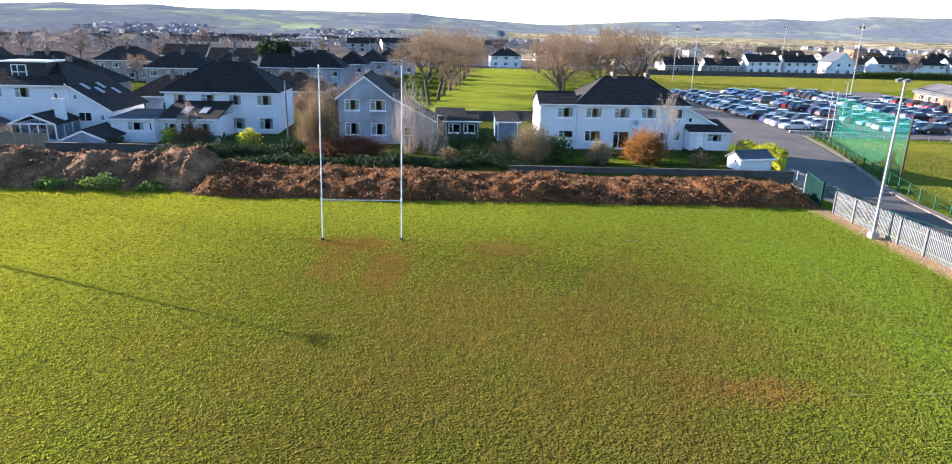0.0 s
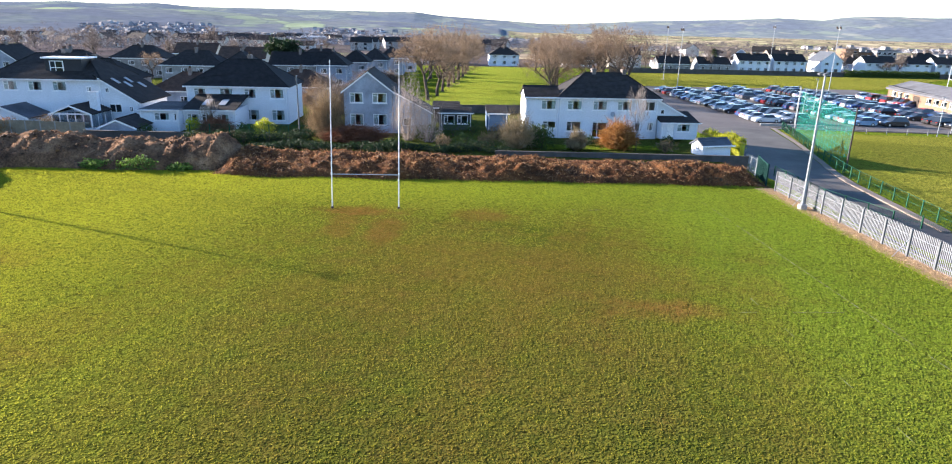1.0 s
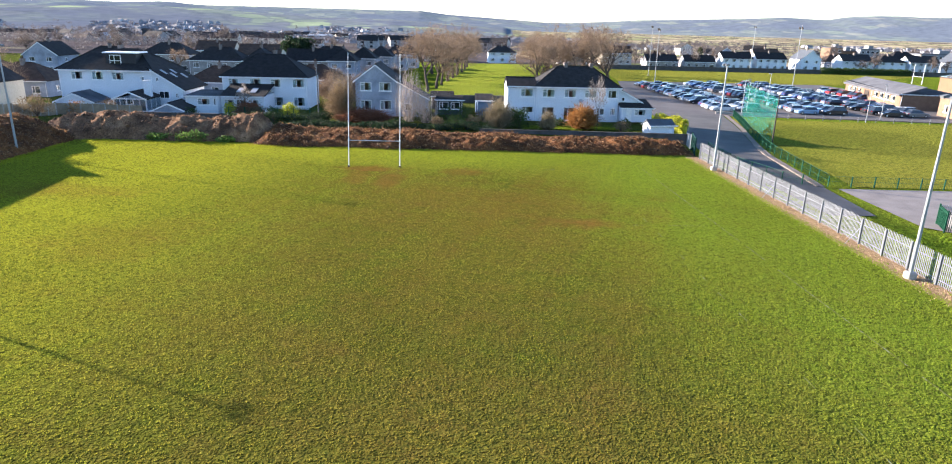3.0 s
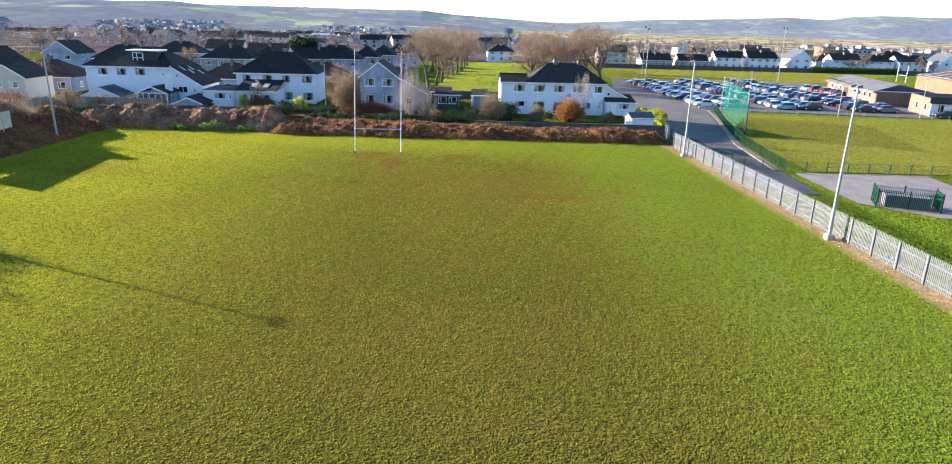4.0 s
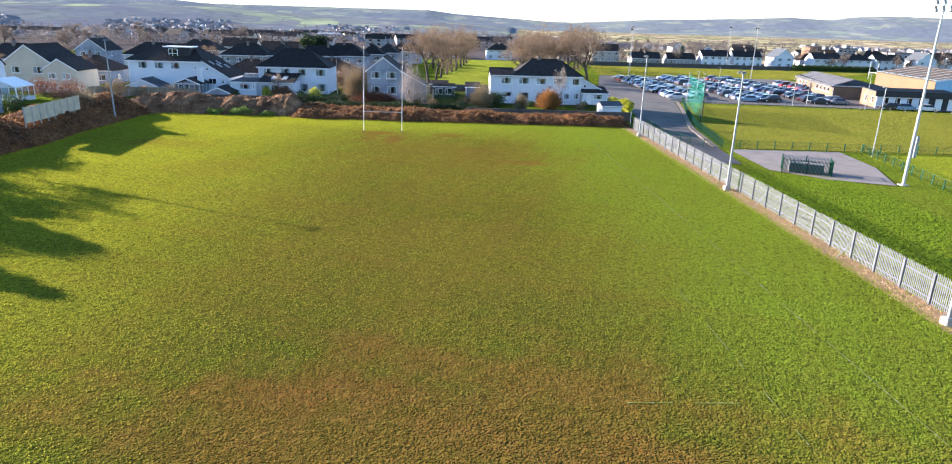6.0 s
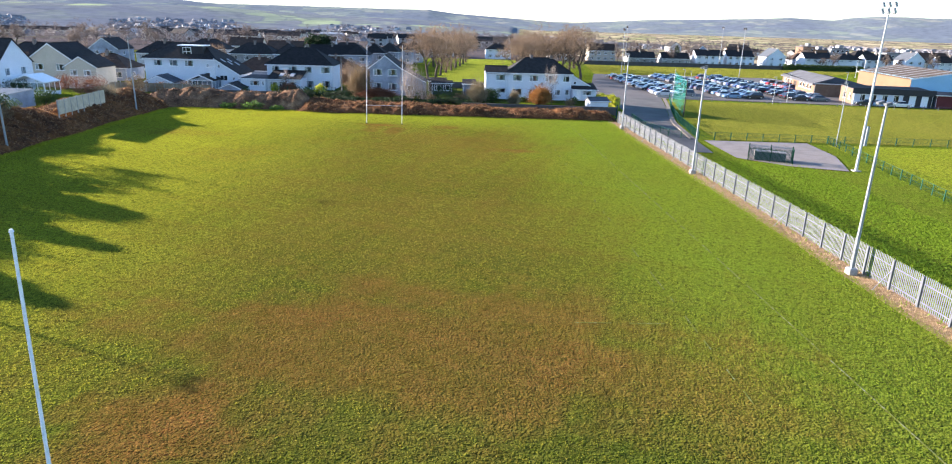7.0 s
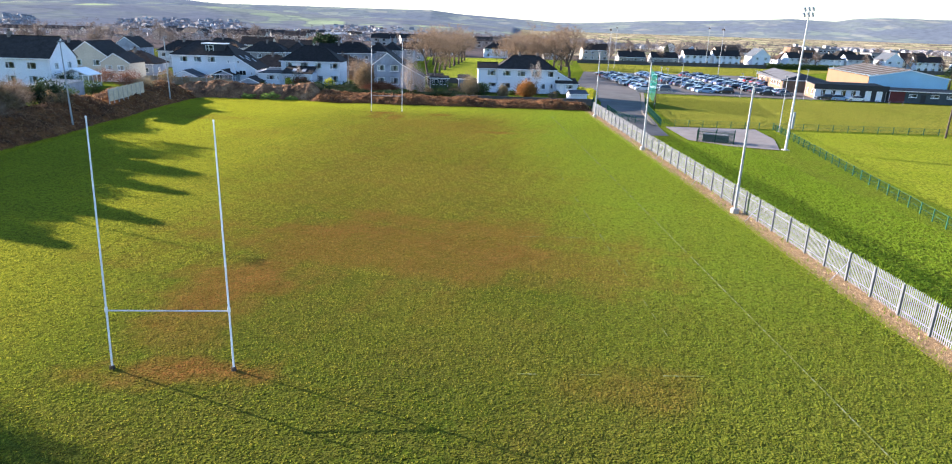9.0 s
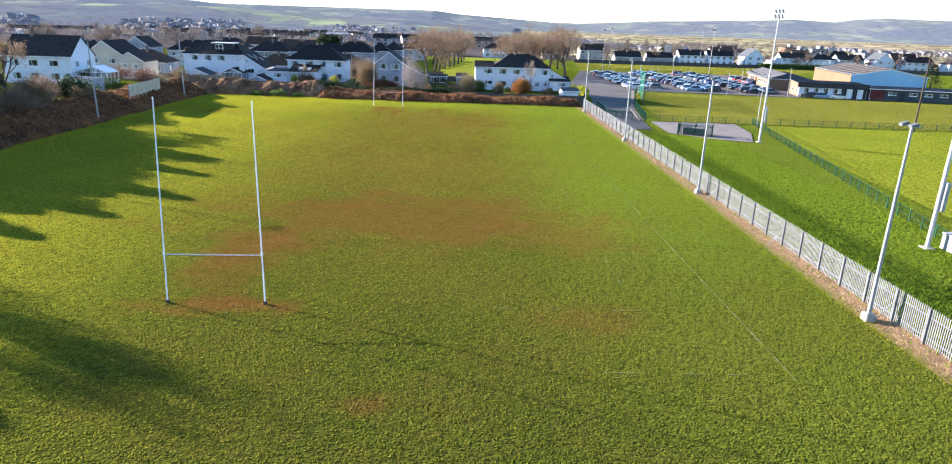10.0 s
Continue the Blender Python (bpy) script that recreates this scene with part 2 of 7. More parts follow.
def paintline_material():
    """Faded white line marking over grass."""
    m, n, l, b = material("worn line marking", 0.9)
    f = ramp(n, l, noisy(n, l, 2.2, 6, 0.75), [(0.50, (0, 0, 0)), (0.75, (0.42, 0.42, 0.42))])
    l.new(mixed(n, l, f, (0.110, 0.122, 0.010), (0.45, 0.46, 0.40)), b.inputs["Base Color"])
    return m


def land_material(name, cols, wood, edge, size, woods, rot=0.5, hedges=0.9):
    """Open country: hedged fields of several crops, with woods over part of them."""
    m, n, l, b = material(name, 0.95, 0.0, 0.0)
    tc = n.new("ShaderNodeTexCoord")
    mp = n.new("ShaderNodeMapping")
    mp.inputs["Rotation"].default_value = (0, 0, rot)
    mp.inputs["Scale"].default_value = (1.0 / size, 0.62 / size, 0.0)
    l.new(tc.outputs["Object"], mp.inputs[0])
    v = n.new("ShaderNodeTexVoronoi")
    v.inputs["Randomness"].default_value = 0.85
    e = n.new("ShaderNodeTexVoronoi")
    e.feature = "DISTANCE_TO_EDGE"
    e.inputs["Randomness"].default_value = 0.85
    l.new(mp.outputs[0], v.inputs[0]), l.new(mp.outputs[0], e.inputs[0])
    sp = n.new("ShaderNodeSeparateColor")
    l.new(v.outputs["Color"], sp.inputs[0])
    c = ramp(n, l, sp.outputs[0], list(zip((0.0, 0.28, 0.5, 0.75, 1.0), cols)))
    w = ramp(n, l, noisy(n, l, woods[0], 5, 0.65), [(woods[1], (0, 0, 0)), (woods[1] + 0.06, (1, 1, 1))])
    c = mixed(n, l, w, c, wood)
    hedge = ramp(n, l, e.outputs["Distance"], [(0.03, (hedges, hedges, hedges)), (0.075, (0, 0, 0))])
    c = mixed(n, l, hedge, c, edge)
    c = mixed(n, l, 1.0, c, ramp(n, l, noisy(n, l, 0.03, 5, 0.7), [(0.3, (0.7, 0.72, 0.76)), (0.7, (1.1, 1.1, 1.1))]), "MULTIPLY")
    l.new(c, b.inputs["Base Color"])
    return m


# the farthest farmland has blue-grey aerial haze mixed into its field colours
M_GLASS, M_CARGLASS, M_SOIL, M_NET, M_LINE, M_LAND = glass_material(), carglass_material(), soil_material("turned soil", [(0.032, 0.017, 0.010), (0.115, 0.050, 0.020), (0.25, 0.115, 0.042)]), net_material(), paintline_material(), land_material("hazed distant farmland", [(0.145, 0.165, 0.180), (0.165, 0.190, 0.180), (0.155, 0.170, 0.188), (0.20, 0.235, 0.195), (0.24, 0.245, 0.215)], (0.140, 0.160, 0.185), (0.130, 0.150, 0.175), 330, (0.0024, 0.50), 0.5, 0.5)
M_DRYSOIL = soil_material("dry dug earth", [(0.050, 0.029, 0.018), (0.165, 0.092, 0.051), (0.35, 0.215, 0.122)])
M_NEARLAND = land_material("farmland and wooded suburbs", [(0.09, 0.105, 0.05), (0.13, 0.155, 0.055), (0.12, 0.10, 0.08), (0.17, 0.18, 0.08), (0.24, 0.21, 0.13)], (0.095, 0.080, 0.078), (0.055, 0.052, 0.05), 300, (0.009, 0.40))
# hillside fields are greyed and blued in colour, for haze
M_HILL = land_material("hazed hillside pasture", [(0.150, 0.165, 0.170), (0.175, 0.195, 0.170), (0.165, 0.172, 0.178), (0.21, 0.245, 0.175), (0.30, 0.35, 0.20)], (0.138, 0.150, 0.172), (0.130, 0.143, 0.160), 330, (0.0030, 0.47), 0.9, 0.55)
M_PLAIN = land_material("pale winter pasture", [(0.20, 0.215, 0.09), (0.40, 0.325, 0.19), (0.22, 0.17, 0.12), (0.50, 0.41, 0.25), (0.30, 0.32, 0.13)], (0.145, 0.112, 0.098), (0.075, 0.068, 0.058), 190, (0.006, 0.56), 0.25)
# far house walls: the greying of haze is put into the colour
M_FARWALL = random_tint("hazed distant render", [(0.0, (0.20, 0.20, 0.22)), (0.6, (0.32, 0.32, 0.34)), (1.0, (0.55, 0.55, 0.56))], 0.9, 0.3, True)
M_STREET = random_tint("weathered pebbledash", [(0.0, (0.22, 0.205, 0.195)), (0.6, (0.33, 0.32, 0.31)), (1.0, (0.50, 0.50, 0.49))], 0.9, 0.8)
# roofs of those far houses, paled in colour for haze
M_HAZEROOF = random_tint("hazy distant roofs", [(0.0, (0.135, 0.135, 0.15)), (1.0, (0.20, 0.185, 0.185))], 0.9, 0.3, True)
M_CHIMNEY = surface("sooty chimney render", (0.17, 0.145, 0.13), 0.7, 1.2, 1.0, 8, 0.9)
M_MAST = surface("dull painted mast", (0.42, 0.44, 0.46), 0.85, 1.1, 2.0, 14, 0.5, bump=0.05)
M_SLATE = surface("blue grey felt", (0.075, 0.085, 0.10), 0.8, 1.2, 0.8, 10, 0.7)
M_BLUESHED = surface("blue painted boards", (0.10, 0.16, 0.25), 0.75, 1.15, 0.8, 9, 0.8)
M_GATE = surface("dark teal gate paint", (0.004, 0.034, 0.030), 0.8, 1.2, 1.0, 15, 0.7, spec=0.15, bump=0.0)
M_SLATEWALL = surface("slate grey painted wall", (0.050, 0.062, 0.068), 0.8, 1.2, 0.7, 8, 0.8)
M_REDWALL = surface("dark red painted wall", (0.105, 0.022, 0.022), 0.8, 1.2, 0.7, 8, 0.8)
M_LAMP = surface("lamp glass", (0.6, 0.62, 0.64), 0.9, 1.1, 2, 9, 0.2, bump=0.0)
M_INSIDE = surface("room dark", (0.10, 0.115, 0.125), 0.8, 1.1, 0.6, 4, 0.9, bump=0.0)
M_CURTAIN = surface("pale curtain", (0.66, 0.67, 0.64), 0.85, 1.05, 1.5, 8, 0.9, bump=0.0)


# ---- mesh tools ----
class Geo:
    def __init__(self):
        self.v, self.f = [], []

    def add(self, verts, faces):
        k = len(self.v)
        self.v += [tuple(p) for p in verts]
        self.f += [tuple(i + k for i in f) for f in faces]
        return self

    def box(self, x0, x1, y0, y1, z0, z1, b=0.0):
        if b <= 0:
            vs = [(x, y, z) for z in (z0, z1) for y in (y0, y1) for x in (x0, x1)]
            return self.add(vs, [(0, 2, 3, 1), (4, 5, 7, 6), (0, 1, 5, 4), (2, 6, 7, 3), (0, 4, 6, 2), (1, 3, 7, 5)])
        rings = [(z0, b), (z0 + b, 0), (z1 - b, 0), (z1, b)]
        vs, n = [], 8
        for z, i in rings:
            a = i
            vs += [(x0 + b + a * 0, y0 + a, z), (x1 - b, y0 + a, z), (x1 - a, y0 + b, z), (x1 - a, y1 - b, z), (x1 - b, y1 - a, z), (x0 + b, y1 - a, z), (x0 + a, y1 - b, z), (x0 + a, y0 + b, z)]
        fs = [tuple(range(7, -1, -1)), tuple(range(24, 32))]
        for r in range(3):
            fs += [(r * n + i, r * n + (i + 1) % n, (r + 1) * n + (i + 1) % n, (r + 1) * n + i) for i in range(n)]
        return self.add(vs, fs)

    def obox(self, p, q, half_w, z0, z1):
        """A box along the line p-q in plan."""
        d = Vector((q[0] - p[0], q[1] - p[1])).normalized()
        s = Vector((-d.y, d.x)) * half_w
        c = [(p[0] - s.x, p[1] - s.y), (q[0] - s.x, q[1] - s.y), (q[0] + s.x, q[1] + s.y), (p[0] + s.x, p[1] + s.y)]
        vs = [(x, y, z0) for x, y in c] + [(x, y, z1) for x, y in c]
        return self.add(vs, [(3, 2, 1, 0), (4, 5, 6, 7), (0, 1, 5, 4), (1, 2, 6, 5), (2, 3, 7, 6), (3, 0, 4, 7)])

    def tube(self, pts, radii, n=6, cap=True):
        pts = [Vector(p) for p in pts]
        rings = []
        for i, p in enumerate(pts):
            d = (pts[min(i + 1, len(pts) - 1)] - pts[max(i - 1, 0)]).normalized()
            a = d.orthogonal().normalized()
            c = d.cross(a)
            rings += [p + (a * math.cos(2 * math.pi * k / n) + c * math.sin(2 * math.pi * k / n)) * radii[i] for k in range(n)]
        fs = [(r * n + k, r * n + (k + 1) % n, (r + 1) * n + (k + 1) % n, (r + 1) * n + k) for r in range(len(pts) - 1) for k in range(n)]
        if cap:
            fs += [tuple(range(n - 1, -1, -1)), tuple(range((len(pts) - 1) * n, len(pts) * n))]
        return self.add(rings, fs)

    def prism(self, poly, shift):
        """A polygon swept by the vector shift."""
        n = len(poly)
        vs = [Vector(p) for p in poly] + [Vector(p) + Vector(shift) for p in poly]
        return self.add(vs, [tuple(range(n - 1, -1, -1)), tuple(range(n, 2 * n))] + [(i, (i + 1) % n, n + (i + 1) % n, n + i) for i in range(n)])

    def wall(self, o, u, n, width, height, thick, holes=()):
        """An upright wall from o along u, thick inwards along n, with openings (u0, u1, z0, z1) through it."""
        o, u, n, z = Vector(o), Vector(u), Vector(n), Vector((0, 0, 1))
        us = sorted({0.0, width, *[h[0] for h in holes], *[h[1] for h in holes]})
        zs = sorted({0.0, height, *[h[2] for h in holes], *[h[3] for h in holes]})
        P = lambda a, c, k: o + u * a + z * c + n * (thick * k)
        for a0, a1 in zip(us, us[1:]):
            for c0, c1 in zip(zs, zs[1:]):
                if any(h[0] <= a0 + 1e-6 and a1 <= h[1] + 1e-6 and h[2] <= c0 + 1e-6 and c1 <= h[3] + 1e-6 for h in holes):
                    continue
                self.add([P(a0, c0, 0), P(a1, c0, 0), P(a1, c1, 0), P(a0, c1, 0)], [(0, 1, 2, 3)])
                self.add([P(a0, c0, 1), P(a1, c0, 1), P(a1, c1, 1), P(a0, c1, 1)], [(3, 2, 1, 0)])
        for a0, a1, c0, c1 in list(holes) + [(0, width, 0, height)]:
            e = [(a0, c0), (a1, c0), (a1, c1), (a0, c1)]
            for i in range(4):
                p, q = e[i], e[(i + 1) % 4]
                self.add([P(*p, 0), P(*p, 1), P(*q, 1), P(*q, 0)], [(0, 1, 2, 3)])
        return self

    def slope(self, tl, tr, br, bl, course=0.33, lip=0.035):
        """A tiled roof slope in lapped courses; the slope's thickness is closed beneath."""
        tl, tr, br, bl = map(Vector, (tl, tr, br, bl))
        nrm = (br - bl).cross(tl - bl if (tl - bl).length > 0.01 else tr - bl).normalized()
        if nrm.z < 0:
            nrm = -nrm
        rows = max(2, int(max((tl - bl).length, (tr - br).length) / course))
        for i in range(rows):
            f0, f1 = i / rows, (i + 1) / rows
            a, b = bl.lerp(tl, f0) + nrm * lip, br.lerp(tr, f0) + nrm * lip
            c, d = br.lerp(tr, f1), bl.lerp(tl, f1)
            e, f = bl.lerp(tl, f0), br.lerp(tr, f0)
            self.add([a, b, c, d, e, f], [(0, 1, 2, 3), (4, 5, 1, 0)])
        k = nrm * -0.14
        self.add([tl + k, tr + k, br + k, bl + k, tl, tr, br, bl], [(3, 2, 1, 0), (7, 6, 2, 3), (4, 7, 3, 0), (6, 5, 1, 2)])
        return self

    def weld(self):
        seen, to, vs = {}, [], []
        for p in self.v:
            k = tuple(round(c, 3) for c in p)
            if k not in seen:
                seen[k] = len(vs)
                vs.append(p)
            to.append(seen[k])
        fs = []
        for f in self.f:
            q = []
            for i in f:
                if to[i] not in q:
                    q.append(to[i])
            if len(q) > 2:
                fs.append(tuple(q))
        self.v, self.f = vs, fs
        return self

    def mesh(self, name, mat, smooth=False):
        me = bpy.data.meshes.new(name)
        me.from_pydata(self.v, [], self.f)
        me.materials.append(mat)
        if smooth:
            me.shade_smooth()
        me.update()
        return me


def part(name, geo, mat, parent, label="", smooth=False):
    ob = new(name, geo.mesh(name, mat, smooth) if isinstance(geo, Geo) else geo)
    ob.parent = parent
    if label:
        tagged(ob, label)
    return ob


def thing(name, m, label, category, group="", kind=""):
    ob = new(name)
    ob.empty_display_size = 0.2
    ob.matrix_world = m
    return tagged(ob, label, category, group, kind)


def solo(name, geo, mat, label, category, m=None, group="", kind="", smooth=False):
    ob = new(name, geo.mesh(name, mat, smooth) if isinstance(geo, Geo) else geo)
    if m is not None:
        ob.matrix_world = m
    return tagged(ob, label, category, group, kind)


def big_mesh(name, verts, faces, mat, values=None):
    """A mesh from arrays: many small pieces with faces of one size, with an optional mud value per corner point."""
    me = bpy.data.meshes.new(name)
    verts, faces = np.asarray(verts, np.float32), np.asarray(faces, np.int32)
    me.vertices.add(len(verts)), me.loops.add(faces.size), me.polygons.add(len(faces))
    me.vertices.foreach_set("co", verts.ravel())
    me.loops.foreach_set("vertex_index", faces.ravel())
    me.polygons.foreach_set("loop_start", np.arange(0, faces.size, faces.shape[1], dtype=np.int32))
    me.update(calc_edges=True)
    me.materials.append(mat)
    if values is not None:
        me.attributes.new("mud", "FLOAT", "POINT").data.foreach_set("value", np.asarray(values, np.float32))
        me.attributes.new("lush", "FLOAT", "POINT").data.foreach_set("value", lush_at(verts[:, 0], verts[:, 1]).astype(np.float32))
    return me


# ---- ground ----
def step(v):
    v = np.clip(v, 0, 1)
    return v * v * (3 - 2 * v)


def lush_at(x, y):
    """Where the grass is little trodden and takes the brighter, part backlit tint: along the fence, the far end and the
    side bank.
    """
    edge = np.maximum(np.maximum(step((x - 9) / 15) * (1 - 0.55 * step((-28 - y) / 22)), step((y - 40) / 13)), step((-2 - x) / 28))
    return np.clip(0.75 * edge + 0.25 * waves(x * 0.5, y * 0.5, 2.0) * edge, 0, 1)


def lie(x, y):
    """Height of the land: gardens a little above the pitch, the next field a little below, hills far off."""
    x, y = np.asarray(x, float), np.asarray(y, float)
    gardens = 0.85 * step((y - 60) / 5) * step((36 - x) / 3) * (1 - step((y - 96) / 14))
    west = 2.0 * step((-47 - x) / 6) * (1 - step((y - 56) / 22)) * step((y + 140) / 20)
    east = -0.7 * step((x - 34.2) / 2.4) * (1 - step((y - 62) / 22))
    r = np.hypot(x, y)
    bear = x / np.maximum(y, 1.0)
    top = np.interp(bear, [-0.9, -0.62, -0.53, -0.49, -0.40, -0.365, -0.29, -0.19, -0.04, 0.0, 0.05, 0.108, 0.142, 0.18, 0.257, 0.284, 0.393, 0.503, 0.568, 0.604, 0.67, 0.727, 0.762, 0.9],
                    [72, 69, 82, 76, 86, 75, 76, 76, 78, 63, 54, 44, 37, 37, 50, 57, 67, 81, 73, 88, 95, 87, 90, 92])
    spur = np.interp(bear, [-0.9, -0.5, -0.36, -0.3, -0.2, -0.08, 0.02, 0.12], [34, 37, 41, 37, 32, 30, 16, 0])
    spur = spur + 3.5 * np.sin(x * 0.006) * (spur > 5)
    near_hill = spur * step((r - 1120) / 640) * step((y - 300) / 500)
    hills = np.maximum(near_hill, top * step((r - 2450) / 900) * step((y - 300) / 900))
    dip = -7.0 * step((r - 320) / 600) * (1 - step((r - 1300) / 900)) * step((y - 150) / 300)
    return gardens + west + east + hills + dip


def lo(x, y):
    return float(lie(x, y))


def ground_sheet():
    inner = np.arange(-250, 300.1, 2.5)
    grow = np.cumsum(2.5 * 1.052 ** np.arange(1, 100))
    grow = grow[grow < 4650]
    xs = np.concatenate([-250 - grow[::-1], inner, 300 + grow])
    inner = np.arange(-150, 360.1, 2.5)
    ys = np.concatenate([-150 - grow[grow < 1500][::-1], inner, 360 + grow[grow < 4100]])
    X, Y = np.meshgrid(xs, ys)
    Z = lie(X, Y) - 0.03
    nx, ny = len(xs), len(ys)
    i = np.arange(nx * ny).reshape(ny, nx)
    faces = np.stack([i[:-1, :-1], i[:-1, 1:], i[1:, 1:], i[1:, :-1]], -1).reshape(-1, 4)
    me = big_mesh("ground", np.stack([X, Y, Z], -1).reshape(-1, 3), faces, M_ROUGH)
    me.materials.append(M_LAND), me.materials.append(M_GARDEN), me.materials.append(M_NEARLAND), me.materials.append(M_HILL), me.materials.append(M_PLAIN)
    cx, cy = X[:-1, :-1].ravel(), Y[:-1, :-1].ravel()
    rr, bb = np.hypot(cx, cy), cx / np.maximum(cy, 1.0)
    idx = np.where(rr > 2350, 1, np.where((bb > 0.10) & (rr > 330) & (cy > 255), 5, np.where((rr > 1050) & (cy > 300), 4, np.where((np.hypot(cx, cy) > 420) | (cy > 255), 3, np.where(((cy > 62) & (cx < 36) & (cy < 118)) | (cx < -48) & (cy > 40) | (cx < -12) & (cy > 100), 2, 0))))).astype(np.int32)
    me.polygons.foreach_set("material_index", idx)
    me.shade_smooth()
    return tagged(new("ground", me), "green grassy land falling to a wide hazy valley of fields and hills", "ground", kind="structure")


def patch_sheet(name, poly, lift, mat, label, cell=2.0, mud=None, kind="structure", category="ground"):
    """A sheet over the land, bounded by a quadrilateral in plan, with a small edge."""
    a, b, c, d = [np.array(p, float) for p in poly]
    nu = max(2, int(max(np.linalg.norm(b - a), np.linalg.norm(c - d)) / cell))
    nv = max(2, int(max(np.linalg.norm(d - a), np.linalg.norm(c - b)) / cell))
    U, V = np.meshgrid(np.linspace(0, 1, nu + 1), np.linspace(0, 1, nv + 1))
    P = (1 - V)[..., None] * ((1 - U)[..., None] * a + U[..., None] * b) + V[..., None] * ((1 - U)[..., None] * d + U[..., None] * c)
    Z = lie(P[..., 0], P[..., 1]) + lift
    i = np.arange((nu + 1) * (nv + 1)).reshape(nv + 1, nu + 1)
    faces = np.stack([i[:-1, :-1], i[:-1, 1:], i[1:, 1:], i[1:, :-1]], -1).reshape(-1, 4)
    vals = mud(P[..., 0], P[..., 1]).ravel() if mud else None
    me = big_mesh(name, np.concatenate([P, Z[..., None]], -1).reshape(-1, 3), faces, mat, vals)
    return tagged(new(name, me), label, category, kind=kind)


MUD_SPOTS = [  # worn places: x, y, half sizes, strength
    (-6.1, 44.2, 4.0, 1.8, 0.85), (-7.2, 39.0, 1.5, 5.0, 0.55), (-4.2, 38.5, 1.7, 5.0, 0.6), (4.0, 43.5, 2.5, 2.0, 0.55), (13.0, 24.5, 4.5, 2.0, 0.75), (6.5, 30.0, 7.0, 5.0, 0.36), (1.0, 26.0, 17.0, 14.0, 0.22), (7.0, 30.0, 14.0, 9.0, 0.32),
    (-5.2, -48.3, 4.2, 1.6, 1.0), (-7.2, -38.4, 4.2, 5.0, 0.8), (-6.6, -43.6, 2.4, 3.2, 0.5), (-4.5, -27.0, 4.4, 2.2, 0.7), (0.5, -26.4, 4.0, 2.0, 0.7), (5.0, -29.5, 7.0, 3.4, 0.6), (12.5, -31.5, 4.0, 3.4, 0.75), (3.0, -29.5, 17.0, 8.5, 0.58), (15.0, -32.5, 8.0, 6.0, 0.5), (11.0, -26.8, 6.0, 1.0, 0.45),
    (16.0, -49.5, 3.5, 2.0, 0.35), (3.9, -58.7, 1.6, 1.1, 0.6), (-1.0, -4.0, 20.0, 30.0, 0.2), (-1.0, -10.0, 4.0, 3.0, 0.26), (-33.0, 33.0, 6.0, 3.0, 0.45), (-22, 20, 6, 5, 0.3), (0, 8, 8, 8, 0.22)]


def waves(x, y, k):
    """Smooth uneven values between about -1 and 1."""
    s = 0
    for j, (f, w) in enumerate(((0.35, 0.4), (0.9, 0.3), (2.1, 0.2), (4.7, 0.15))):
        s = s + w * np.sin(x * f * 1.1 + y * f * 0.63 + k + j * 1.7) * np.cos(y * f * 1.23 - x * f * 0.37 + 2.1 * j + k)
    return s


def mud_at(x, y):
    m = np.zeros_like(x)
    for px, py, rx, ry, s in MUD_SPOTS:
        d = np.hypot((x - px) / rx, (y - py) / ry) + 0.75 * waves(x, y, px)
        m = np.maximum(m, s * step(1.35 - d))
    return np.clip(m * 0.95 + 0.14 * waves(x * 1.7, y * 1.7, 3.3), 0, 1)

M_WORN = surface("worn dirty concrete", (0.17, 0.14, 0.115), 0.7, 1.25, 0.6, 10, 0.95)
ground_sheet()
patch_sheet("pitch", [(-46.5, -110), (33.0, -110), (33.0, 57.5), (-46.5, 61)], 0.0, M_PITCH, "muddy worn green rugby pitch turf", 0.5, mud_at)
patch_sheet("road", [(36.4, 59.5), (45.0, 59.5), (48.6, 74), (39.4, 74)], 0.03, M_ASPHALT, "dark asphalt access road beside the fence", 2.0)
patch_sheet("road", [(34.4, 30), (41.5, 30), (45.0, 59.5), (36.4, 59.5)], 0.03, M_ASPHALT, "dark asphalt access road beside the fence", 2.0)
patch_sheet("road", [(39.4, 74), (48.6, 74), (54.5, 98), (40.4, 98)], 0.03, M_ASPHALT, "dark asphalt access road widening to the car park", 2.0)
patch_sheet("pavement", [(42.2, 41.5), (43.1, 41.5), (45.9, 59.5), (45.1, 59.5)], 0.06, M_WORN, "pale worn gravel strip beside the road", 1.5)
patch_sheet("pavement", [(45.1, 59.5), (45.9, 59.5), (49.5, 74.2), (48.7, 74.2)], 0.06, M_WORN, "pale worn gravel strip beside the road", 1.5)
patch_sheet("pavement", [(48.7, 74.2), (49.5, 74.2), (55.3, 96.8), (54.5, 97)], 0.06, M_WORN, "pale worn gravel strip beside the road", 1.5)
patch_sheet("car_park", [(37.0, 98), (118, 88), (118, 176), (54.0, 176)], 0.045, M_LOT, "worn grey asphalt car park", 3.0)
patch_sheet("lawn", [(-2.5, 118), (24.0, 118), (40.0, 256), (9.0, 256)], 0.04, M_PARK, "bright mown park lawn between rows of trees", 3.0)
patch_sheet("lawn", [(54.0, 176), (125, 176), (190, 232), (62, 236)], 0.04, M_FIELD, "bright green far playing field", 4.0)
patch_sheet("playing_field", [(46.5, 41.5), (150, 36.0), (150, 82), (53.0, 92)], 0.04, M_FIELD, "olive green neighbouring playing field", 2.5)
patch_sheet("playing_field", [(50.5, -70), (170, -70), (170, 32.0), (62.5, 38.5)], 0.03, M_LAWN, "bright green second playing field", 2.5)
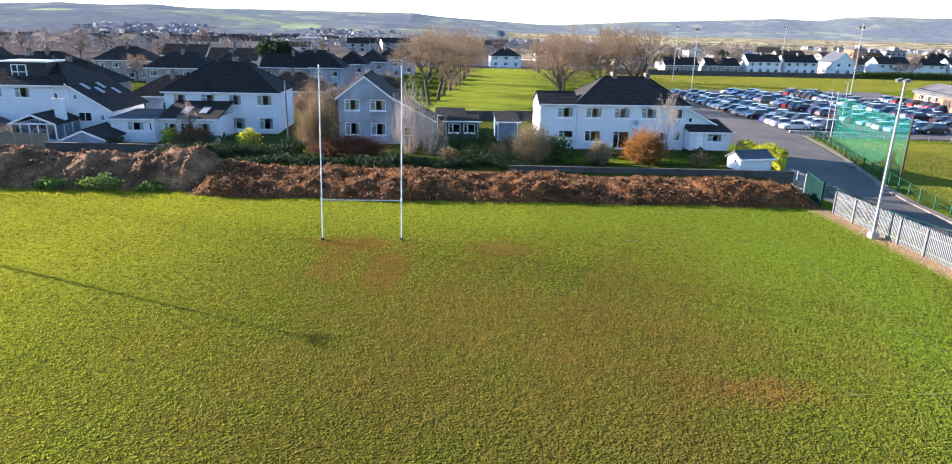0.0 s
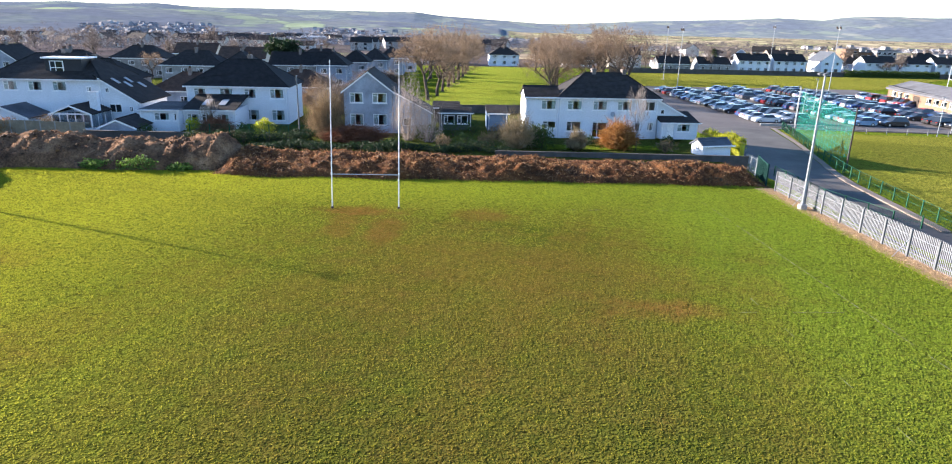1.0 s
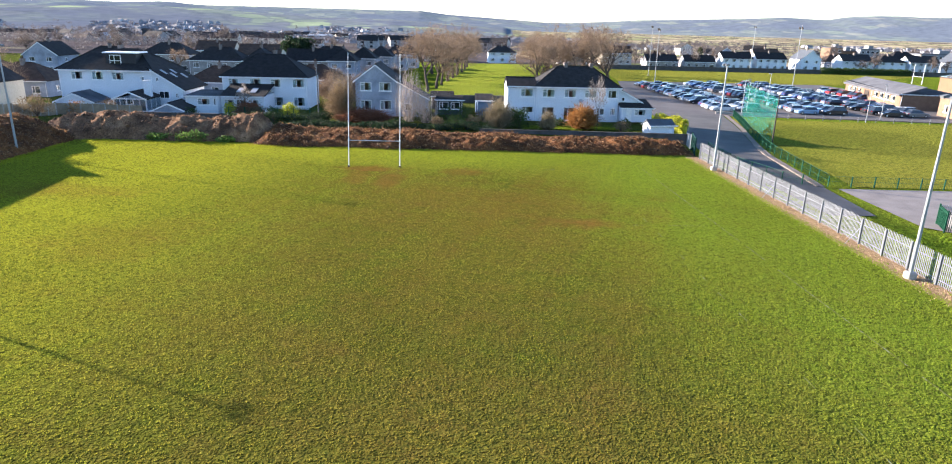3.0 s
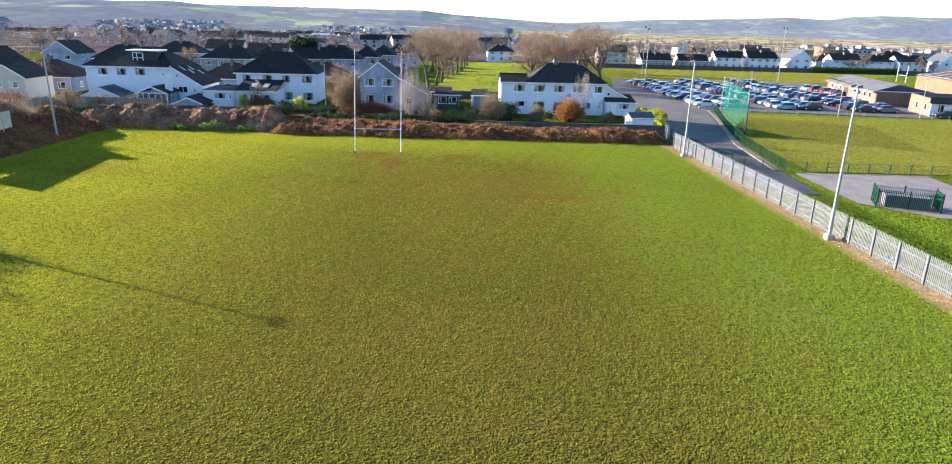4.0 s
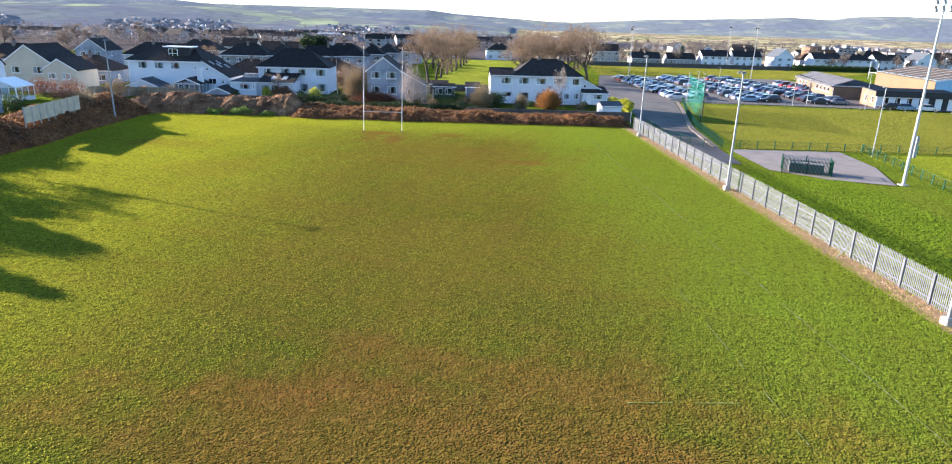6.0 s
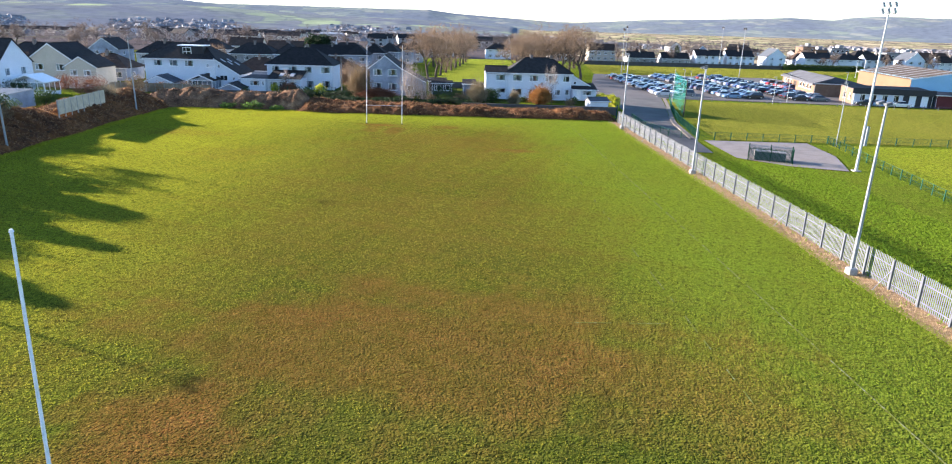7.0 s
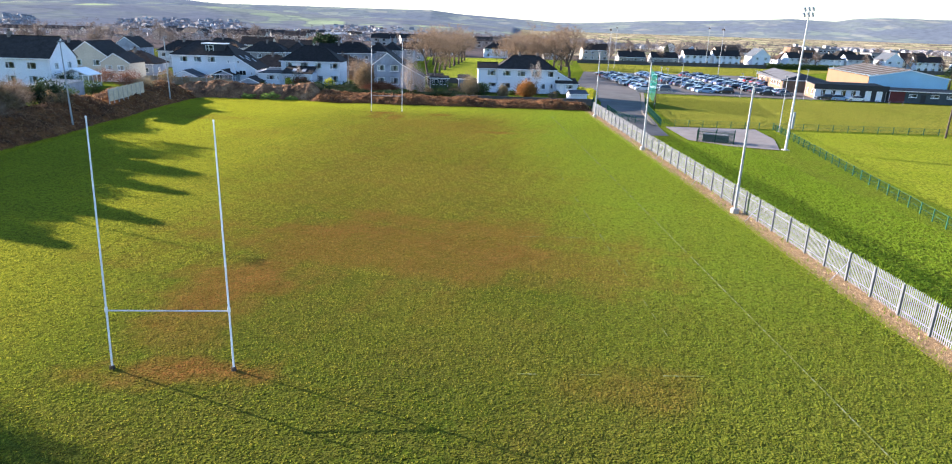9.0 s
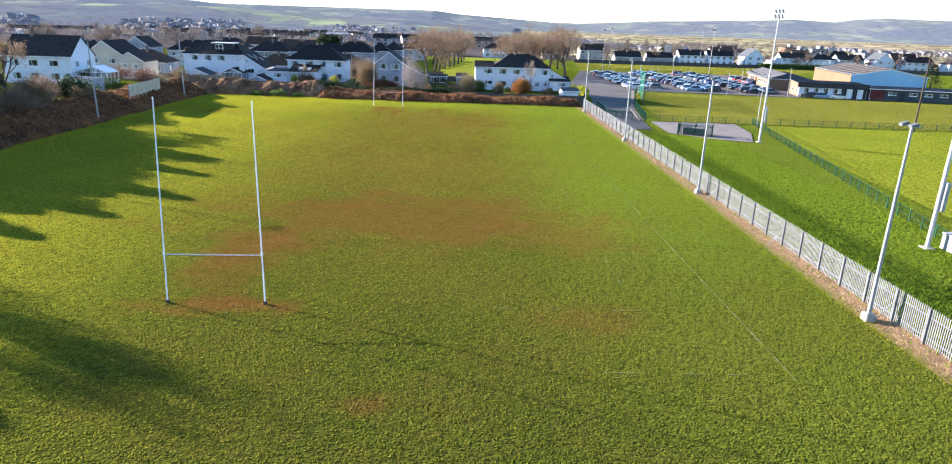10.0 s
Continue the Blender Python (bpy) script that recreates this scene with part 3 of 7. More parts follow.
patch_sheet("gravel_area", [(48.0, 21.6), (54.6, 18.9), (58.5, 29.0), (60.0, 39.9)], 0.05, M_GRAVEL, "pale compacted gravel area", 2.0)
patch_sheet("gravel_area", [(43.4, 26.5), (48.0, 21.6), (60.0, 39.9), (44.0, 40.5)], 0.05, M_GRAVEL, "pale compacted gravel area", 2.0)
patch_sheet("verge", [(31.6, -80), (33.6, -80), (33.6, 54), (31.8, 54)], 0.02, M_STRAW, "strip of dry cut grass along the fence", 0.6)
patch_sheet("garden_lawn", [(-7, 68.5), (7.0, 68.5), (7.0, 71.5), (-7, 71.5)], 0.05, M_ROUGH, "green garden lawn", 1.0)
patch_sheet("garden_lawn", [(13, 69.5), (28, 69.5), (28, 73), (13, 73)], 0.05, M_ROUGH, "green garden lawn behind a block wall", 1.0)
patch_sheet("garden_lawn", [(-26, 74), (-19, 74), (-19, 79), (-26, 79)], 0.05, M_ROUGH, "green garden lawn behind railings", 1.0)
patch_sheet("garden_lawn", [(-68, 52), (-56, 52), (-56, 62), (-68, 62)], 0.05, M_ROUGH, "green garden lawn", 1.0)


def markings():
    g = Geo()
    for p, q in [((24.2, -56), (24.2, 50)), ((11, 45.2), (24, 45.2)), ((6, -48.2), (24, -48.2)), ((11, 24), (24, 24)), ((12, -27), (24, -27)), ((18.5, 30), (18.5, -47)), ((14, -55.5), (24, -55.5))]:
        d = Vector((q[0] - p[0], q[1] - p[1]))
        s = Vector((-d.y, d.x)).normalized() * (0.044 if abs(p[0] - 18.5) > 0.1 else 0.035)
        n = int(d.length / 1.0)
        for i in range(n):
            if random.random() < (0.25 if abs(p[0] - 24.2) < 0.1 else 0.65):
                continue
            a, b = Vector(p) + d * (i / n), Vector(p) + d * ((i + 1) / n)
            g.add([(a.x - s.x, a.y - s.y, 0.022), (b.x - s.x, b.y - s.y, 0.022), (b.x + s.x, b.y + s.y, 0.022), (a.x + s.x, a.y + s.y, 0.022)], [(0, 1, 2, 3)])
    solo("pitch_markings", g, M_LINE, "faded broken white pitch lines on grass", "line marking", kind="structure")


markings()


def kerbs():
    g = Geo()
    for p, q in [((42.3, 41.5), (45.1, 59.5)), ((45.1, 59.5), (48.7, 74.2)), ((48.7, 74.2), (54.5, 97.6)), ((54.5, 97.6), (66, 95.5)), ((66, 95.5), (92, 91))]:
        g.obox(p, q, 0.18, lo(*p) - 0.2, lo(*p) + 0.14)
    solo("kerb", g, M_WORN, "pale concrete kerb along the access road", "kerb", kind="structure")


kerbs()


# ---- leaves and twigs ----
def leaf_material(name, stops, lets=0.3, blotch=2.0):
    m = random_tint(name, stops, 0.7, blotch, True, 0.2)
    n, l = m.node_tree.nodes, m.node_tree.links
    b = n["Principled BSDF"]
    tl, mx = n.new("ShaderNodeBsdfTranslucent"), n.new("ShaderNodeMixShader")
    l.new(b.inputs["Base Color"].links[0].from_socket, tl.inputs[0])
    mx.inputs[0].default_value = lets
    l.new(b.outputs[0], mx.inputs[1]), l.new(tl.outputs[0], mx.inputs[2]), l.new(mx.outputs[0], n["Material Output"].inputs[0])
    return m


M_STEMS = leaf_material("dead bracken", [(0.0, (0.036, 0.020, 0.012)), (0.5, (0.155, 0.075, 0.030)), (1.0, (0.43, 0.255, 0.12))], 0.4, 0.5)
L_GREEN = leaf_material("green leaves", [(0.0, (0.022, 0.050, 0.012)), (1.0, (0.075, 0.115, 0.022))])
L_YELLOW = leaf_material("yellow green leaves", [(0.0, (0.26, 0.28, 0.02)), (1.0, (0.50, 0.50, 0.035))], 0.45)
L_BROWN = leaf_material("brown dead leaves", [(0.0, (0.11, 0.072, 0.038)), (1.0, (0.26, 0.19, 0.10))])
L_ORANGE = leaf_material("orange dead leaves", [(0.0, (0.20, 0.085, 0.022)), (1.0, (0.40, 0.20, 0.06))])
L_RED = leaf_material("russet twigs", [(0.0, (0.12, 0.045, 0.022)), (1.0, (0.26, 0.12, 0.07))])
L_WEED = leaf_material("fresh weeds", [(0.0, (0.06, 0.12, 0.02)), (1.0, (0.20, 0.30, 0.06))], 0.4)
L_DARK = leaf_material("dark conifer needles", [(0.0, (0.010, 0.024, 0.010)), (1.0, (0.030, 0.055, 0.018))])
L_TWIG = leaf_material("bare twigs", [(0.0, (0.125, 0.086, 0.058)), (1.0, (0.30, 0.212, 0.140))])
L_TWIG_GOLD = leaf_material("golden twigs", [(0.0, (0.125, 0.086, 0.046)), (1.0, (0.29, 0.205, 0.110))])
L_TWIG_PALE = leaf_material("pale twigs", [(0.0, (0.22, 0.18, 0.15)), (1.0, (0.42, 0.36, 0.31))])
L_TWIG_FAR = leaf_material("far grey twigs", [(0.0, (0.10, 0.080, 0.070)), (1.0, (0.20, 0.160, 0.135))])
L_TWIG_KHAKI = leaf_material("khaki twigs", [(0.0, (0.15, 0.115, 0.065)), (1.0, (0.36, 0.285, 0.165))])


# ---- banks of turned soil ----


def bank(name, p, q, foot, back, height, seed, label, soil=None, growth=1.0, reach=1.0):
    """A long uneven bank from p to q. foot and back: how far it reaches to its two sides."""
    p, q = Vector(p), Vector(q)
    d = (q - p)
    L = d.length
    d.normalize()
    s = Vector((d.y, -d.x))
    nu, nv = int(L / 0.26), 32
    verts = []
    for i in range(nu + 1):
        u = i / nu * L
        for j in range(nv + 1):
            w = j / nv
            swing = 0.9 * noise.noise((u * 0.12, seed, 0.3))
            off = foot + swing - (foot + back + swing) * w
            c = p + d * u + s * off
            crest = height * (0.75 + 0.30 * noise.noise((u * 0.17, seed + 4, 1.0)) + 0.13 * noise.noise((u * 0.6, seed + 9, 1.0)))
            ends = min(1, u / 2.5, (L - u) / 2.5)
            h = crest * math.sin(math.pi * min(1, w ** 0.75 * 0.93)) ** 0.8 * max(0, ends)
            lump = noise.noise((c.x * 0.7, c.y * 0.9, seed)) * 0.42 - abs(noise.noise((c.x * 1.5, c.y * 1.5, seed))) * 0.55 + 0.12 + noise.noise((c.x * 3.1, c.y * 3.1, seed)) * 0.22 + noise.noise((c.x * 6.0, c.y * 6.0, seed)) * 0.13
            z = lo(c.x, c.y) - 0.12 + h + lump * min(1, h) * 1.1
            verts.append((c.x, c.y, z))
    i = np.arange((nu + 1) * (nv + 1)).reshape(nu + 1, nv + 1)
    faces = np.stack([i[:-1, :-1], i[:-1, 1:], i[1:, 1:], i[1:, :-1]], -1).reshape(-1, 4)
    ob = tagged(new(name, big_mesh(name, verts, faces, soil or M_SOIL)), label, "soil bank", kind="stuff")
    # clods lying on the bank
    rnd = np.random.RandomState(int(seed * 10) + 5)
    V, F = [], []
    grid = np.array(verts).reshape(nu + 1, nv + 1, 3)
    n = int(L * 30)
    base = np.array([(1, 0, 0), (-1, 0, 0), (0, 1, 0), (0, -1, 0), (0, 0, 1), (0, 0, -1)], float)
    tri = [(4, 0, 2), (4, 2, 1), (4, 1, 3), (4, 3, 0), (5, 2, 0), (5, 1, 2), (5, 3, 1), (5, 0, 3)]
    for _ in range(n):
        a, b = rnd.randint(1, nu), rnd.randint(1, nv - 4)
        r = 0.05 + 0.17 * rnd.rand() ** 4
        k = len(V) * 6
        V.append(grid[a, b] + (rnd.rand(3) - 0.5) * 0.3 * [1, 1, 0] + base * r * (0.6 + 0.8 * rnd.rand(6, 1)) * [1.3, 1.0, 0.8])
        F += [(x + k, y + k, z + k) for x, y, z in tri]
    cl = part("clods", big_mesh("clods", np.concatenate(V), F, M_CLOD), None, ob)
    tagged(cl, "loose brown clods of earth", kind="stuff")
    # dead stems and roots lying all over it
    n = int(L * 240 * growth)
    a, b = rnd.randint(0, nu, n), rnd.randint(0, nv - 3, n)
    c = grid[a, b] + (rnd.rand(n, 3) - 0.5) * [0.5, 0.5, 0.1] + [0, 0, 0.06]
    e = rnd.normal(size=(n, 3)) * [0.085 * reach, 0.085 * reach, 0.07 * reach ** 1.3]
    o = np.cross(e, rnd.normal(size=(n, 3)))
    o *= 0.012 * reach ** 1.2 / np.maximum(np.linalg.norm(o, axis=1)[:, None], 1e-6)
    v = np.stack([c - e - o * 1.4, c - e + o * 1.4, c + e], 1).reshape(-1, 3)
    st = part("dead_stems", big_mesh("dead_stems", v, np.arange(3 * n).reshape(n, 3), M_STEMS), None, ob)
    tagged(st, "dead rust-brown stems and roots", kind="stuff")
    return ob


bank("soil_bank", (-51.0, 63.2), (-21.0, 62.0), 2.9, 5.0, 2.75, 1.0, "lumpy heap of dry grey-brown dug earth behind the pitch", M_DRYSOIL, 0.35, 1.0)
bank("soil_bank", (-23.5, 61.6), (34.0, 58.3), 4.2, 4.0, 1.75, 3.0, "long low earth bank matted with rust-brown dead bracken", M_SOIL, 1.15, 1.45)
bank("soil_bank", (-49.5, -75), (-49.0, 61.5), 3.2, 5.5, 2.1, 2.0, "long overgrown brown soil bank along the side of the pitch", M_SOIL, 1.0, 1.5)


# ---- plants ----
def leaf_cloud(rx, ry, rz, n, size, seed, hollow=0.45, flat=1.0):
    """Leaves on an uneven clump standing on z = 0."""
    rnd = np.random.RandomState(seed)
    d = rnd.normal(size=(n, 3))
    d /= np.linalg.norm(d, axis=1)[:, None]
    lump = 1 + 0.28 * np.sin(d[:, 0] * 5 + seed) * np.cos(d[:, 1] * 4 + seed * 2) + 0.18 * np.sin(d[:, 2] * 9 + d[:, 0] * 7 + seed)
    r = (hollow + (1 - hollow) * rnd.rand(n) ** 0.5) * lump
    c = d * r[:, None] * [rx, ry, rz] + [0, 0, rz * 0.95]
    c[:, 2] = np.maximum(c[:, 2], 0.05)
    a = rnd.normal(size=(n, 3))
    a /= np.linalg.norm(a, axis=1)[:, None]
    b = np.cross(a, rnd.normal(size=(n, 3)))
    b /= np.linalg.norm(b, axis=1)[:, None]
    s = size * (0.6 + 0.8 * rnd.rand(n, 1))
    v = np.stack([c - a * s, c + b * s * 0.5 * flat, c + a * s, c - b * s * 0.5 * flat], 1).reshape(-1, 3)
    return v, np.arange(4 * n).reshape(n, 4)


def shrub(x, y, rx, rz, mat, label, seed, n=1400, size=0.13, category="shrub", ry=None, flat=1.0, hollow=0.4):
    t = thing("shrub", pose(x, y, lo(x, y)), label, category)
    stem = Geo()
    rnd = random.Random(seed)
    for _ in range(7):
        a, k = rnd.uniform(0, 6.28), rnd.uniform(0.2, 0.6)
        stem.tube([(0, 0, -0.1), (math.cos(a) * rx * k * 0.5, math.sin(a) * rx * k * 0.5, rz * 0.7), (math.cos(a) * rx * k, math.sin(a) * rx * k, rz * 1.5)], [0.05, 0.035, 0.012], 5)
    part("stem", stem, M_BARK, t)
    v, f = leaf_cloud(rx, ry or rx, rz, n, size, seed, hollow, flat)
    part("foliage", big_mesh("foliage", v, f, mat), None, t)
    return t


def twig_bush(x, y, rx, h, mat, label, seed, n=900, width=0.02, category="shrub", name="shrub", low=0.0, ry=None):
    """Bare bush: long stems fanning up from the base, each with side twigs."""
    rnd = np.random.RandomState(seed)
    t = thing(name, pose(x, y, lo(x, y)), label, category)
    ry = ry or rx
    a, r = rnd.rand(n) * 6.283, rnd.rand(n) ** 0.5
    top = np.stack([np.cos(a) * r * rx, np.sin(a) * r * ry, h * (1 - 0.55 * r ** 2.2) * (0.5 + 0.5 * rnd.rand(n)) * (0.85 + 0.15 * np.sin(a * 3 + seed))], 1)
    foot = np.stack([np.cos(a) * r * rx * 0.25, np.sin(a) * r * ry * 0.25, np.full(n, low)], 1)
    mid = foot * 0.35 + top * 0.65 + rnd.normal(size=(n, 3)) * 0.12 * rx * [1, 1, 0.3] - [0, 0, 0.08 * h]
    segs = [(foot, mid, 1.0), (mid, top, 0.7)]
    for _ in range(7):
        f = rnd.rand(n, 1) * 0.8 + 0.2
        p = mid + (top - mid) * f
        q = p + rnd.normal(size=(n, 3)) * [0.3 * rx, 0.3 * rx, 0.11 * h] + [0, 0, 0.06 * h]
        q[:, 2] = np.maximum(q[:, 2], 0.05)
        segs.append((p, q, 0.6))
    V = []
    for p, q, k in segs:
        o = np.cross(q - p, rnd.normal(size=(n, 3)))
        o *= width * k / np.maximum(np.linalg.norm(o, axis=1)[:, None], 1e-6)
        V.append(np.stack([p - o, p + o, q + o * 0.6, q - o * 0.6], 1).reshape(-1, 3))
    V = np.concatenate(V)
    part("crown", big_mesh("crown", V, np.arange(len(V)).reshape(-1, 4), mat), None, t)
    g = Geo()
    for i in range(6):
        g.tube([tuple(foot[i] - [0, 0, 0.15]), tuple(mid[i]), tuple(top[i])], [0.05, 0.03, 0.01], 5)
    part("stem", g, M_BARK, t)
    return t


def grow_tree(seed, height, spread, trunk_r, levels=5, fork=3, lean=0.0, first=0.28, droop=0.0):
    """Bare tree: trunk and limbs as tapered tubes, and fine twigs as slivers."""
    rnd = random.Random(seed)
    wood, tv, tf = Geo(), [], []

    def branch(p, d, length, r, level):
        n = 3
        pts, rad = [p], [r]
        for i in range(n):
            d = (d + Vector((rnd.uniform(-1, 1), rnd.uniform(-1, 1), rnd.uniform(-0.6, 1) - droop)) * 0.16).normalized()
            p = p + d * (length / n)
            pts.append(p), rad.append(r * (1 - 0.42 * (i + 1) / n))
        if level <= 2:
            wood.tube(pts, rad, 7 if level == 0 else 5 if level == 1 else 4, False)
        else:
            for a, b, r0 in zip(pts, pts[1:], rad):
                w = max(r0, 0.012)
                s = (b - a).cross(Vector((rnd.uniform(-1, 1), rnd.uniform(-1, 1), rnd.uniform(-1, 1)))).normalized() * w
                k = len(tv)
                tv.extend([tuple(a - s), tuple(a + s), tuple(b + s * 0.5), tuple(b - s * 0.5)])
                tf.append((k, k + 1, k + 2, k + 3))
        if level >= levels:
            return
        kids = fork + (1 if rnd.random() < 0.5 else 0) + (2 if level == 0 else 0)
        for i in range(kids):
            k = rnd.uniform(0.45, 1.0) if level else rnd.uniform(0.6, 1.0)
            at = pts[0].lerp(pts[-1], k)
            a = rnd.uniform(0, 6.283)
            side = d.orthogonal().normalized()
            side = Matrix.Rotation(a, 3, d) @ side
            nd = (d * rnd.uniform(0.55, 1.0) + side * rnd.uniform(0.5, 1.0) * spread + Vector((0, 0, 0.12))).normalized()
            branch(at, nd, length * rnd.uniform(0.58, 0.82), r * (0.5 if level else 0.42), level + 1)

    branch(Vector((0, 0, -0.2)), Vector((lean, 0, 1)).normalized(), height * first, trunk_r, 0)
    return wood, tv, tf


def make_tree(seed, height, spread, trunk_r, mat, label, m, levels=5, fork=3, name="tree", first=0.30, droop=0.0, width=None, twig=0.05):
    w, tv, tf = grow_tree(seed, height, spread, trunk_r, levels, fork, 0.0, first, droop)
    q = np.array(tv)
    tall, wide = np.percentile(q[:, 2], 99.5), np.percentile(np.hypot(q[:, 0], q[:, 1]), 97)
    k = np.array([1, 1, 1]) * [(width or height * 0.8) / 2 / wide]
    k[2] = height / tall
    qq = (q * k).reshape(-1, 4, 3)
    thin = np.linalg.norm(qq[:, 1] - qq[:, 0], axis=1)
    grow = np.maximum(1, twig / np.maximum(thin, 1e-4))[:, None, None]
    m0, m1 = (qq[:, 0:1] + qq[:, 1:2]) / 2, (qq[:, 2:3] + qq[:, 3:4]) / 2
    tv = np.concatenate([m0 + (qq[:, 0:2] - m0) * grow * 1.25, m1], 1).reshape(-1, 3)
    tf = np.arange(len(tv)).reshape(-1, 3)
    w.v = [(x * k[0], y * k[1], z * k[2]) for x, y, z in w.v]
    t = thing(name, m, label, "tree", "bare winter trees")
    part("trunk", w, M_BARK, t)
    part("crown", big_mesh("crown", tv, tf, mat), None, t)
    return t


def conifer(x, y, height, radius, mat, label, seed, n=5000):
    """Tapering evergreen: trunk, tiers of drooping sprays of needles."""
    rnd = np.random.RandomState(seed)
    t = thing("conifer", pose(x, y, lo(x, y)), label, "tree")
    part("trunk", Geo().tube([(0, 0, -0.2), (0, 0, height * 0.5), (0.1, 0, height * 0.97)], [radius * 0.09, radius * 0.06, 0.02], 7), M_BARK, t)
    h = rnd.rand(n) ** 0.8
    tier = np.floor(h * 14) / 14 + 0.6 * (h * 14 - np.floor(h * 14)) / 14
    a = rnd.rand(n) * 6.283
    r = radius * (1 - h) ** 0.7 * (0.25 + 0.75 * rnd.rand(n) ** 0.5) * (1 + 0.35 * np.sin(a * 5 + np.floor(h * 14) * 2.3))
    c = np.stack([np.cos(a) * r, np.sin(a) * r, 0.6 + tier * (height - 0.8) - 0.18 * r], 1)
    d = np.stack([np.cos(a), np.sin(a), -0.25 + 0.3 * rnd.rand(n)], 1) * 0.38
    s = np.stack([-np.sin(a), np.cos(a), 0.4 * rnd.normal(size=n)], 1) * 0.13
    v = np.stack([c - s * 1.2, c + s * 1.2, c + d * 1.1], 1).reshape(-1, 3)
    part("foliage", big_mesh("foliage", v, np.arange(3 * n).reshape(n, 3), mat), None, t)
    return t


# ---- rugby goals and lamp poles ----
def rugby_goal(y, bases, tops):
    t = thing("rugby_goal", pose(-6.1, y, 0), "tall white H-shaped rugby goal posts on the pitch", "goal posts", "rugby goals")
    for x, (e, ey, h) in zip((-2.8, 2.8), tops):
        p = part("post", Geo().tube([(x, 0, -0.1), (x + e * 0.5, ey * 0.5, h / 2), (x + e, ey, h)], [0.046, 0.042, 0.032], 10), M_POST, t)
        part("post_cap", Geo().tube([(x + e, ey, h), (x + e, ey, h + 0.06)], [0.05, 0.03], 10), M_POST, p)
        part("collar", Geo().tube([(x + e * 0.24, ey * 0.24, 2.9), (x + e * 0.26, ey * 0.26, 3.1)], [0.07, 0.07], 10), M_POST, p)
        part("socket", Geo().tube([(x, 0, -0.05), (x, 0, 0.18)], [0.13, 0.11], 10), bases, p)
    part("crossbar", Geo().tube([(-2.8 + tops[0][0] * 0.25, tops[0][1] * 0.25, 2.95), (2.8 + tops[1][0] * 0.25, tops[1][1] * 0.25, 2.93)], [0.036, 0.036], 10), M_MAST, t)


rugby_goal(45.2, M_DKWOOD, ((0.32, 0.0, 12.1), (0.18, 0.0, 12.1)))
rugby_goal(-48.2, M_DKWOOD, ((0.52, 0.0, 11.65), (-0.2, 0.85, 11.5)))


def field_goal(x, y, rz):
    """Small white goal of two uprights and a crossbar on the far field."""
    t = thing("field_goal", pose(x, y, lo(x, y), 0, 0, rz), "white H-shaped goal posts on the far playing field", "goal posts")
    for k in (-2.6, 2.6):
        part("post", Geo().tube([(k, 0, -0.1), (k, 0, 3.2), (k, 0, 6.4)], [0.09, 0.085, 0.07], 8), M_POST, t)
    part("crossbar", Geo().tube([(-2.6, 0, 2.45), (2.6, 0, 2.45)], [0.06, 0.06], 8), M_POST, t)


field_goal(157.9, 189.5, 87)


def lamp_pole(x, y, h, face, label, arms=1, group="training lights"):
    """Training light: tapered column on a concrete block, with a floodlight on a short arm."""
    t = thing("floodlight_pole", pose(x, y, lo(x, y), 0, 0, face), label, "floodlight", group)
    part("footing", Geo().box(-0.30, 0.30, -0.30, 0.30, -0.3, 0.45, 0.05), M_CONCRETE, t, "rough concrete block footing")
    part("column", Geo().tube([(0, 0, 0.3), (0, 0, h * 0.5), (0, 0, h)], [0.13, 0.105, 0.07], 10), M_GALV, t)
    part("flange", Geo().box(-0.22, 0.22, -0.22, 0.22, 0.45, 0.49), M_GALV, t)
    part("door_cover", Geo().box(-0.05, 0.05, -0.15, -0.12, 1.0, 1.6, 0.01), M_GALV, t)
    if arms:
        part("crossarm", Geo().box(-0.06, 0.06, -0.58, 0.58, h - 0.05, h + 0.04, 0.01), M_GALV, t)
        for k in (-0.4, 0.4):
            g = Geo().prism([(0.0, k - 0.16, h + 0.05), (0.0, k + 0.16, h + 0.05), (0.36, k + 0.16, h - 0.06), (0.36, k - 0.16, h - 0.06)], (0.05, 0, 0.15))
            fl = part("floodlight", g, M_FPOST, t, "grey floodlight housing")
            part("lens", Geo().prism([(0.04, k - 0.13, h + 0.03), (0.04, k + 0.13, h + 0.03), (0.32, k + 0.13, h - 0.055), (0.32, k - 0.13, h - 0.055)], (-0.004, 0, -0.015)), M_LAMP, fl)
    return t


for xx, yy, hh in ((32.4, 46.0, 11.7), (32.35, 12.6, 11.7), (32.4, -18.8, 11.5), (31.95, -48.9, 11.4)):
    lamp_pole(xx, yy, hh, 180, "slim grey steel floodlight column beside the palisade fence")
for yy in (49.0, 16.8, -14.2):
    lamp_pole(-46.6, yy, 11.9, 0, "slim grey steel floodlight column at the foot of the soil bank")


